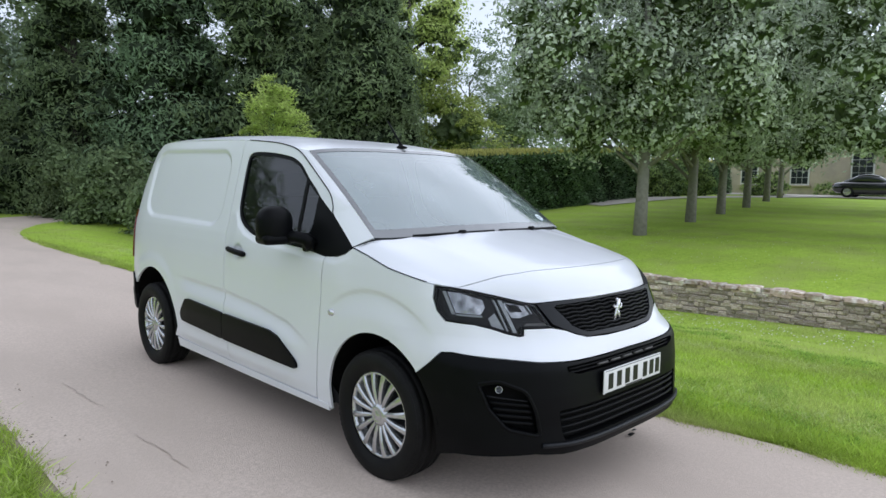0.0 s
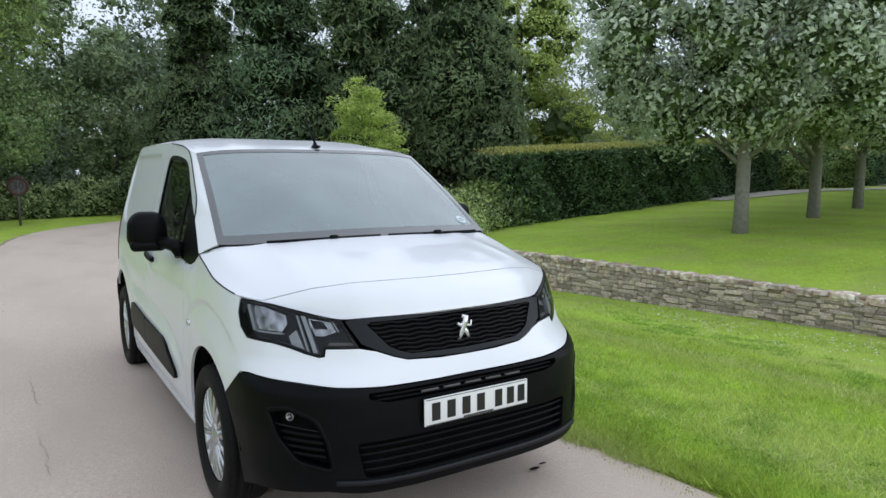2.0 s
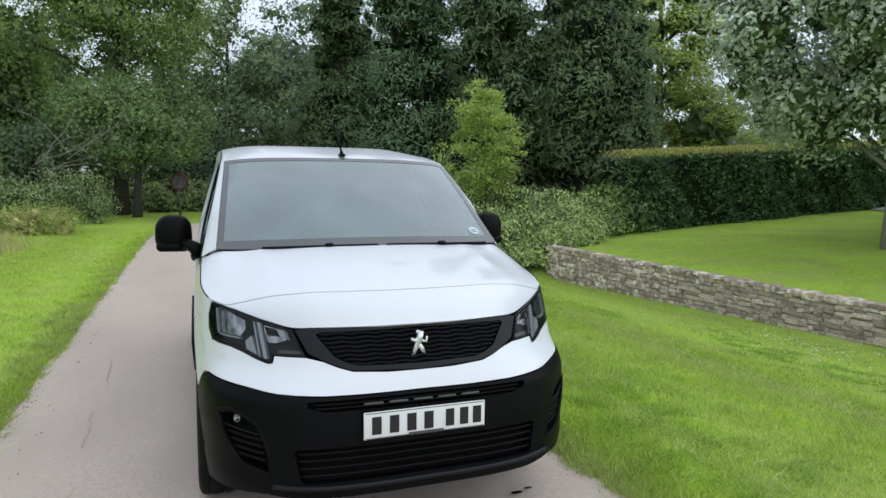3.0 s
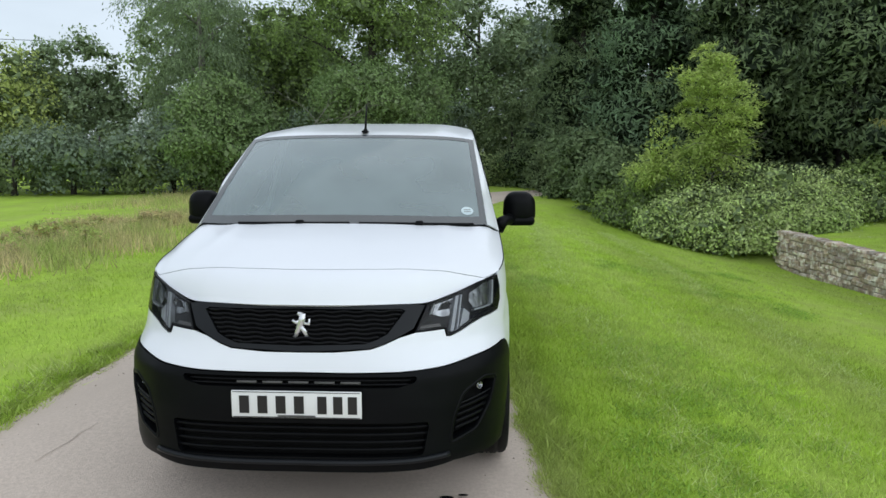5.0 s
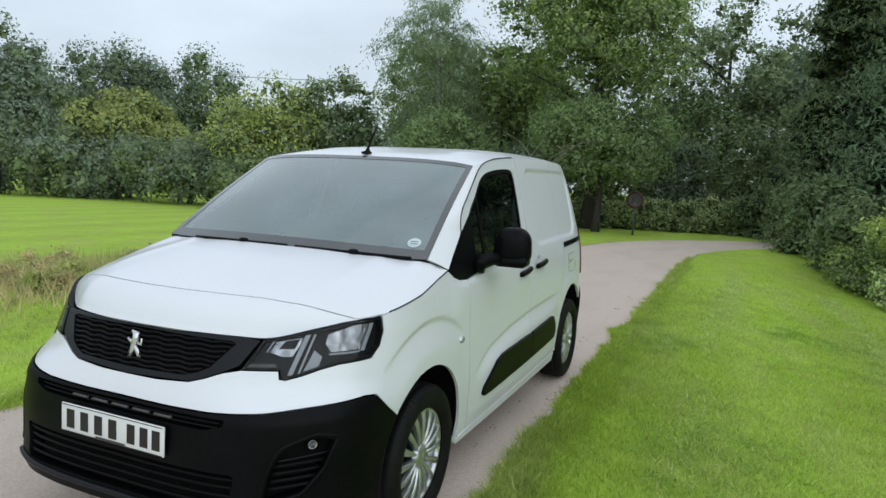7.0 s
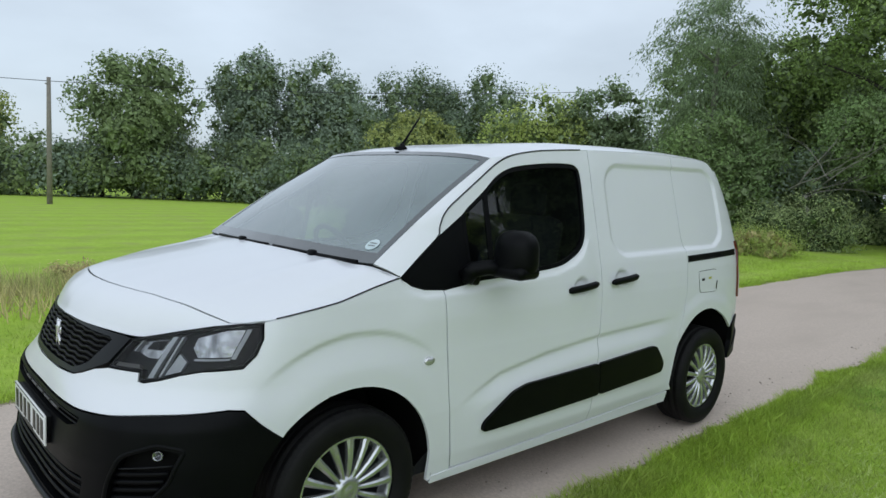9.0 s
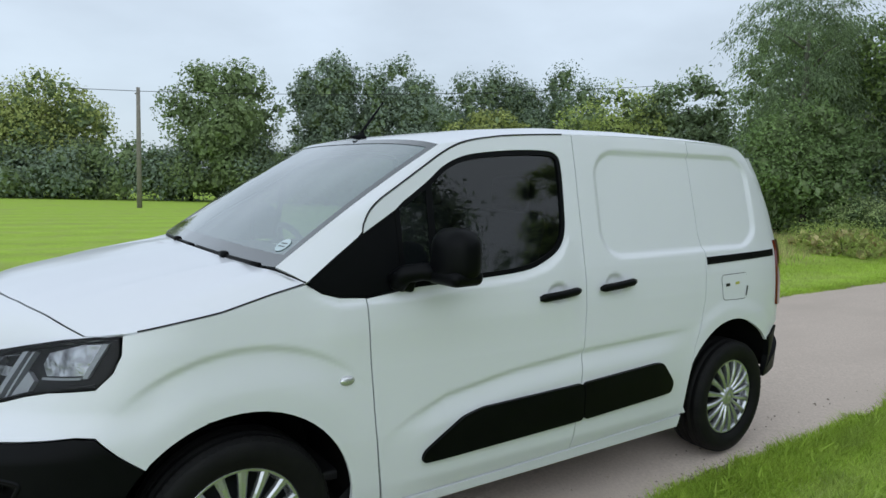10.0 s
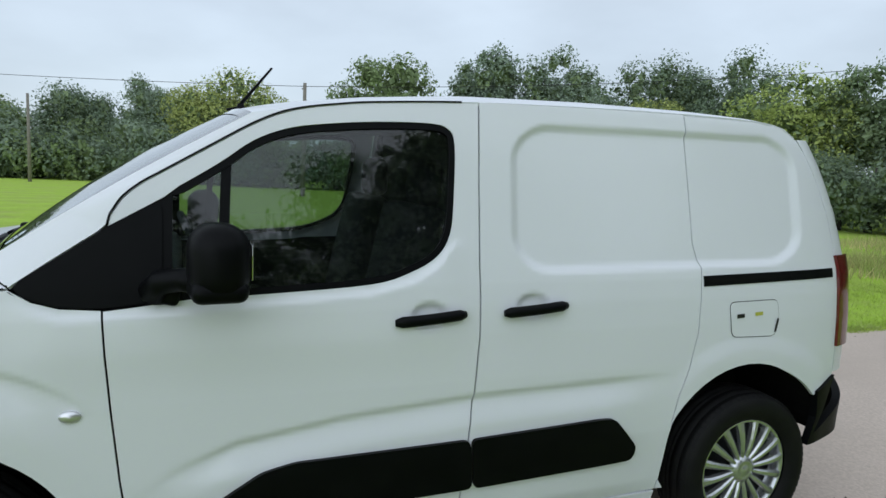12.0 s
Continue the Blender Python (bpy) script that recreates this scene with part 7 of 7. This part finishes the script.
# ------------------------------------------------------------ mirrors, handles, small fittings
for sg in (1, -1):
    b = bm_box((.200, .165, .205), (0, 0, 0), .070, 6)
    for v in b.verts:
        k = 1 - 0.10 * (v.co.z > 0) * v.co.z / .1
        v.co.x *= k
        v.co.y *= 1 - 0.15 * abs(v.co.x) / .1
    mir = put_part("door_mirror", b, BLACK, van, "large black plastic door mirror on a thick arm", m=Matrix.Translation((sg * .985, .745, 1.222)) @ Matrix.Rotation(sg * radians(6), 4, "Z"))
    put_part("mirror_lower_cap", bm_box((.178, .148, .06), (0, -.004, -.074), .028, 4), BLACK, mir)
    put_part("mirror_foot", bm_box((.03, .10, .07), (sg * .862, .60, 1.120), .014, 3, rot=Matrix.Rotation(radians(-12), 4, "X")), BLACK, mir, m=mir.matrix_basis.inverted())
    put_part("mirror_glass", bm_box((.085, .004, .095), (0, .081, .0), .0015), MIRRORGLASS, mir)
    bm = bm_tube([(sg * .845, .58, 1.115), (sg * .875, .60, 1.150), (sg * .905, .655, 1.160), (sg * .945, .705, 1.158)], [.045, .036, .033, .036], 12)
    put_part("mirror_arm", bm, BLACK, mir, m=mir.matrix_basis.inverted())
    # handles
    for k, (hy, hz) in enumerate(HANDLES[: 2 if sg > 0 else 1]):
        ys_ = np.linspace(hy - .118, hy + .122, 12)
        zz = hz - .006 + .085 * (ys_ - hy)
        p = [(sg * (float(half_w(hz)) + .018 + .010 * math.sin(math.pi * i / 11)), float(y), float(z)) for i, (y, z) in enumerate(zip(ys_, zz))]
        bm = bm_tube(p, [.011] + [.0185] * 10 + [.011], 10)
        bmesh.ops.scale(bm, vec=(.85, 1, 1), space=Matrix.Translation((-sg * .88, 0, 0)), verts=bm.verts)
        put_part("door_handle", bm, BLACK, van, "black pull handle over a pressed bowl")
    c, n = skin(s_of_y(np.array([.370]), np.array([.782])) * sg, np.array([.782]), 0.003)
    b = bm_lathe([(-.004, .028), (.002, .028), (.006, .022), (.009, .010), (.010, .0005)], 20, "x")
    bmesh.ops.scale(b, vec=(1, 1.0, .62), verts=b.verts)
    put_part("side_repeater", b, CHROME, van, "small clear side indicator", m=Matrix.Translation(c[0]) @ (Matrix.Identity(4) if sg > 0 else Matrix.Rotation(math.pi, 4, "Z")))

panel("door_rail", yz([(2.512, 1.092), (3.172, 1.112), (3.172, 1.150), (2.512, 1.132)]), BLACK, van, out=0.003, rim=0.01, label="black sliding door rail")
# flat near-black strip drawn for the shade in the rail
panel("rail_groove", yz([(2.525, 1.102), (2.96, 1.115), (2.96, 1.136), (2.525, 1.124)]), DARK, van, out=0.0045, rim=0)
flap = rounded(np.array([(2.650, .890), (2.880, .885), (2.898, .95), (2.890, 1.035), (2.635, 1.030)]), 0.03, 5)
F_ = yz(flap)
panel("fuel_flap", inset(dense(F_, .01), .003), PAINT, van, out=0.003, rim=0.006, edge=0.01)
panel("flap_gap", F_, GAP, van, out=0.0012, rim=0, edge=0.01)
panel("flap_sticker", yz([(2.672, .965), (2.710, .967), (2.710, .983), (2.672, .981)]), PLATEBLACK, van, out=0.006, rim=0, edge=.01)
panel("flap_sticker", yz([(2.765, .972), (2.805, .974), (2.805, .988), (2.765, .986)]), YELLOW, van, out=0.006, rim=0, edge=.01)

panel("flap_latch", yz([(2.868, .902), (2.880, .905), (2.893, .955), (2.882, .960)]), PLATEBLACK, van, out=0.006, rim=0, edge=.01)

b = bm_box((.040, .080, .038), (0, 0, .012), .014, 3)
for v in b.verts:
    if v.co.z > .015:
        v.co.y = v.co.y * .35 + .015; v.co.x *= .5
ant = put_part("aerial_base", b, BLACK, van, "black roof aerial", m=Matrix.Translation((0.018, .850, 1.686)))
put_part("aerial_rod", bm_tube([(0, .012, .024), (-.01, .135, .180)], [.0075, .0045], 8), BLACK, ant)
# round sticker inside the glass
su, sv, sh = np.array([[.872]]), np.array([[.128]]), 1e-3
c = screen(su, sv)[0, 0]
sn = Vector(np.cross(screen(su + sh, sv)[0, 0] - c, screen(su, sv + sh)[0, 0] - c)).normalized()
bm = bmesh.new(); bmesh.ops.create_circle(bm, cap_ends=True, segments=24, radius=.033)
stk = put_part("windscreen_sticker", bm, STICKER, ws, "round pale paper sticker", m=Matrix.Translation(Vector(c) + sn * .003) @ sn.to_track_quat("Z", "Y").to_matrix().to_4x4())
for k in (-.008, .008):
    put_part("sticker_bar", bm_box((.038, .004, .0006), (0, k, .0012)), SIGNGREY, stk)

# ------------------------------------------------------------ cabin
dash = bm_box((1.36, .48, .22), (0, .40, 1.03), .06, 3)
put_part("dashboard", dash, DASH, van)
pts = [(.18 * math.cos(a), .18 * math.sin(a), 0) for a in np.linspace(0, 2 * math.pi, 29)]
ring = bm_tube(pts, .016, 8, caps=False)
bm_box((.30, .035, .02), (0, 0, -.02), .006, 2, ring)
put_part("steering_wheel", ring, DASH, van, m=Matrix.Translation((-.38, .72, 1.08)) @ Matrix.Rotation(radians(-62), 4, "X"))
for x, w in ((-.38, .48), (.36, .52)):
    seat = put_part("cabin_seat", bm_box((w, .50, .16), (x, 1.15, .70), .05, 3), SEATCLOTH, van, "dark cloth cab seat")
    put_part("seat_back", bm_box((w, .14, .62), (0, 0, 0), .05, 3), SEATCLOTH, seat, m=Matrix.Translation((x, 1.44, 1.05)) @ Matrix.Rotation(radians(-12), 4, "X"))
    put_part("headrest", bm_box((.24, .09, .18), (x, 1.53, 1.44), .04, 3), SEATCLOTH, seat)
put_part("cab_floor", bm_box((1.40, 1.30, .04), (0, 1.0, .36), .01), DASH, van)

# lengthen the tail behind the rear wheels a little
done = set()
for ob in [o for o in bpy.data.objects if o.type == "MESH"]:
    top = ob
    while top.parent:
        top = top.parent
    if top is van and ob.matrix_basis == Matrix.Identity(4) and ob.data.name not in done:
        done.add(ob.data.name)
        co = np.empty(len(ob.data.vertices) * 3, np.float32)
        ob.data.vertices.foreach_get("co", co)
        yy = co[1::3]
        if yy.max() > 3.0 and not ob.name.startswith(("wheel", "tyre", "rim")):
            co[1::3] = yy + 0.26 * np.maximum(yy - 2.95, 0)
            ob.data.vertices.foreach_set("co", co)
            ob.data.update()

# ------------------------------------------------------------ house, drive, parked car, pole, sign


def sash_window(parent, x, y, z, w, h, m):
    """A white sash window with its panes, in the front of a house; local x along the wall, y outwards."""
    win = put_part("window", bm_box((w + .16, .10, h + .16), (x, y, z), .01), WHITEWOOD, parent, "white painted sash window")
    for i in range(3):
        for j in range(4):
            put_part("pane", bm_box((w / 3 - .03, .03, h / 4 - .03), (x - w / 2 + w * (i + .5) / 3, y - .05, z - h / 2 + h * (j + .5) / 4)), PANE, win)
    put_part("sill", bm_box((w + .4, .22, .10), (x, y - .08, z - h / 2 - .13), .02), HOUSE, parent)
    return win


def house(x, y, turn, width, depth, eaves, ridge, windows, label, ground=None):
    z0 = float(ground_z(x, y)) if ground is None else ground
    h = empty("stone_house", pose(x, y, z0, 0, 0, turn), label=label, category="house")
    put_part("wall", bm_box((width, depth, eaves + .3), (0, depth / 2, eaves / 2 - .15), .02), HOUSE, h)
    bm = bmesh.new()
    o = .25
    a = [bm.verts.new(v) for v in ((-width / 2 - o, -o, eaves - .1), (width / 2 + o, -o, eaves - .1), (width / 2 + o, depth + o, eaves - .1), (-width / 2 - o, depth + o, eaves - .1), (-width / 2 - o, depth / 2, ridge), (width / 2 + o, depth / 2, ridge))]
    for f in ((0, 1, 5, 4), (2, 3, 4, 5), (1, 2, 5), (3, 0, 4), (0, 3, 2, 1)):
        bm.faces.new([a[i] for i in f])
    roof_ = put_part("roof", bm, ROOF, h, "grey stone slate roof")
    for cx in (-width / 2 + .6, width / 2 - .6)[: 2 if width > 10 else 0]:
        put_part("chimney", bm_box((.8, .6, 1.8), (cx, depth / 2, ridge + .4), .03), HOUSE, roof_)
    for wx, wz, ww, wh in windows:
        sash_window(h, wx, -.02, wz, ww, wh, None)
    return h


# fronts face the lawn
house(47.5, 11.0, -90, 16, 8, 3.3, 4.9, [(-6, 1.7, 1.1, 1.8), (-2.6, 1.7, 1.1, 1.8), (1.2, 2.0, 1.2, 1.7), (4.9, 1.8, 1.1, 1.8)], "pale limestone country house with white sash windows")
house(34.0, 33.0, -50, 9, 6, 2.4, 4.2, [(-2, 1.6, 1.0, 1.3), (2, 1.6, 1.0, 1.3)], "stone cottage with slate roof behind the hedge")

dr_y = np.linspace(-30, 26, 40)
V, F = [], []
for i, y in enumerate(dr_y):
    x = 39.6 + .002 * (y - 8) ** 2
    for k in (0, 1):
        V.append((x + (k * 4.2), y, float(ground_z(40, y)) + .05 + (.05 if k else 0)))
    if i:
        F.append((2 * i - 2, 2 * i - 1, 2 * i + 1, 2 * i))
tagged(put_part("drive", mesh_np("drive", V, F), GRAVEL), "pale gravel drive in front of the house", "drive", kind="structure")
spur = spline(np.array([(22.0, 14.0), (27.0, 13.2), (33.0, 12.3), (38.0, 10.9), (41.5, 9.6)]), 10)
V, F = [], []
for i, (x, y) in enumerate(spur):
    for k in np.linspace(-.9, .9, 5):
        V.append((x + .2 * k, y + k, float(ground_z(x + .2 * k, y + k)) + .03))
    if i:
        a = (i - 1) * 5
        F += [(a + k, a + 5 + k, a + 6 + k, a + 1 + k) for k in range(4)]
tagged(put_part("path", mesh_np("path", V, F), GRAVEL), "pale gravel path along the garden bushes", "path", kind="structure")
shrub("clipped_bush", 45.0, 9.4, 1.0, 2.6, 1.0, 4500, 0.10, L_GREEN, "low clipped green hedge under the house windows", 95, clump_r=.2, clumps=90)


def coupe(x, y, turn):
    """A low black coupe: a lofted body, a glass cabin and four wheels."""
    c = empty("parked_car", pose(x, y, float(ground_z(x, y)) + .06, 0, 0, turn), label="black sports coupe parked on the gravel drive", category="car")

    def loft(sections, n=20):
        bm = bmesh.new()
        rings = []
        for yy, w, z0, z1, p in sections:
            ring = []
            for a in np.linspace(0, 2 * math.pi, n, endpoint=False):
                ca, sa = math.cos(a), math.sin(a)
                ring.append(bm.verts.new((w * math.copysign(abs(ca) ** p, ca), yy, (z0 + z1) / 2 + (z1 - z0) / 2 * math.copysign(abs(sa) ** p, sa))))
            rings.append(ring)
        for r0, r1 in zip(rings, rings[1:]):
            for j in range(n):
                f = bm.faces.new((r0[j], r0[(j + 1) % n], r1[(j + 1) % n], r1[j])); f.smooth = True
        bm.faces.new(rings[0]); bm.faces.new(rings[-1])
        return bm
    put_part("body", loft([(-2.08, .55, .35, .62, .5), (-1.95, .80, .22, .72, .5), (-1.3, .90, .18, .84, .5), (-.6, .91, .18, .92, .5), (.6, .91, .18, .93, .5), (1.4, .90, .20, .92, .5), (1.9, .82, .26, .86, .5), (2.08, .60, .40, .74, .5)]), CARBLACK, c)
    put_part("cabin_glass", loft([(-.85, .60, .80, .90, .6), (-.3, .66, .80, 1.22, .6), (.2, .66, .80, 1.34, .6), (.8, .64, .80, 1.28, .6), (1.5, .55, .80, .98, .6)]), PANE, c)
    put_part("roof", loft([(-.25, .58, 1.18, 1.26, .6), (.2, .60, 1.22, 1.36, .6), (.8, .58, 1.18, 1.31, .6)]), CARBLACK, c)
    for sx in (-1, 1):
        for yy in (-1.25, 1.22):
            w = put_part("wheel", bm_lathe([(-.10, .20), (-.11, .30), (-.07, .325), (.07, .325), (.11, .30), (.10, .20)], 28, "x"), TYRE, c, m=Matrix.Translation((sx * .82, yy, .325)))
            put_part("rim", bm_lathe([(sx * .09, .21), (sx * .10, .16), (sx * .08, .05), (sx * .10, .001)], 20, "x"), RIM, w)
        put_part("tail_lamp", bm_box((.30, .06, .10), (sx * .55, 1.99, .72), .02), REDLENS, c)
    return c


coupe(41.4, 7.6, 2)

pole_x, pole_y = -39.5, 7.35
pz = float(ground_z(pole_x, pole_y))
pole = empty("telegraph_pole", pose(pole_x, pole_y, pz), label="weathered wooden telegraph pole standing in the field", category="pole")
put_part("post", bm_tube([(0, 0, -.3), (0.02, 0, 3.5), (.06, 0, 6.95)], [.15, .13, .10], 12), POLE, pole)
put_part("insulator", bm_tube([(.06, 0, 6.55), (.06, -.18, 6.6)], .04, 8), POLE, pole)
for x2, y2, z2, sag in ((-24.0, 40.0, 8.6, 1.1), (-62, -40, 7.5, 1.2)):
    pts = []
    for t in np.linspace(0, 1, 15):
        pts.append((pole_x + (x2 - pole_x) * t, pole_y + (y2 - pole_y) * t, pz + 6.75 + (z2 - pz - 6.75) * t - sag * 4 * t * (1 - t) * .4))
    tagged(put_part("cable", bm_tube(pts, .018, 5), PLATEBLACK), "thin black overhead cable strung from the pole", "cable")

pole2 = empty("telegraph_pole", pose(-56.0, -10.6, float(ground_z(-56, -10.6))), label="slim weathered pole at the field's far edge", category="pole")
put_part("post", bm_tube([(0, 0, -.3), (0, 0, 6.6)], [.14, .10], 10), POLE, pole2)

# speed sign by the bend
sx, sy = -1.45, 24.0
sign = empty("road_sign", pose(sx, sy, float(ground_z(sx, sy))), label="round speed limit sign on a short post", category="road sign")
put_part("post", bm_tube([(0, 0, -.2), (0, 0, 1.75)], .04, 10), SIGNGREY, sign)
disc = put_part("plate", bm_tube([(0, .02, 1.35), (0, -.02, 1.35)], .33, 32), SIGNWHITE_BACKLIT, sign, "white face with red ring, darkened as if backlit")
bm = bmesh.new()
pts = [(.28 * math.cos(a), -.025, 1.35 + .28 * math.sin(a)) for a in np.linspace(0, 2 * math.pi, 33)]
put_part("ring", bm_tube(pts, .045, 6, bm, caps=False), SIGNRED_BACKLIT, disc)
txt = bpy.data.curves.new("digits", "FONT")
txt.body, txt.size, txt.align_x, txt.align_y, txt.extrude = "30", .36, "CENTER", "CENTER", .004
tmp = bpy.data.objects.new("tmp_digits", txt)
scene.collection.objects.link(tmp)
bpy.context.view_layer.update()
me = bpy.data.meshes.new_from_object(tmp.evaluated_get(bpy.context.evaluated_depsgraph_get()))
bpy.data.objects.remove(tmp)
put_part("digits", me, PLATEBLACK, disc, "black digits 30", m=Matrix.Translation((0, -.030, 1.35)) @ Matrix.Rotation(radians(90), 4, "X"))
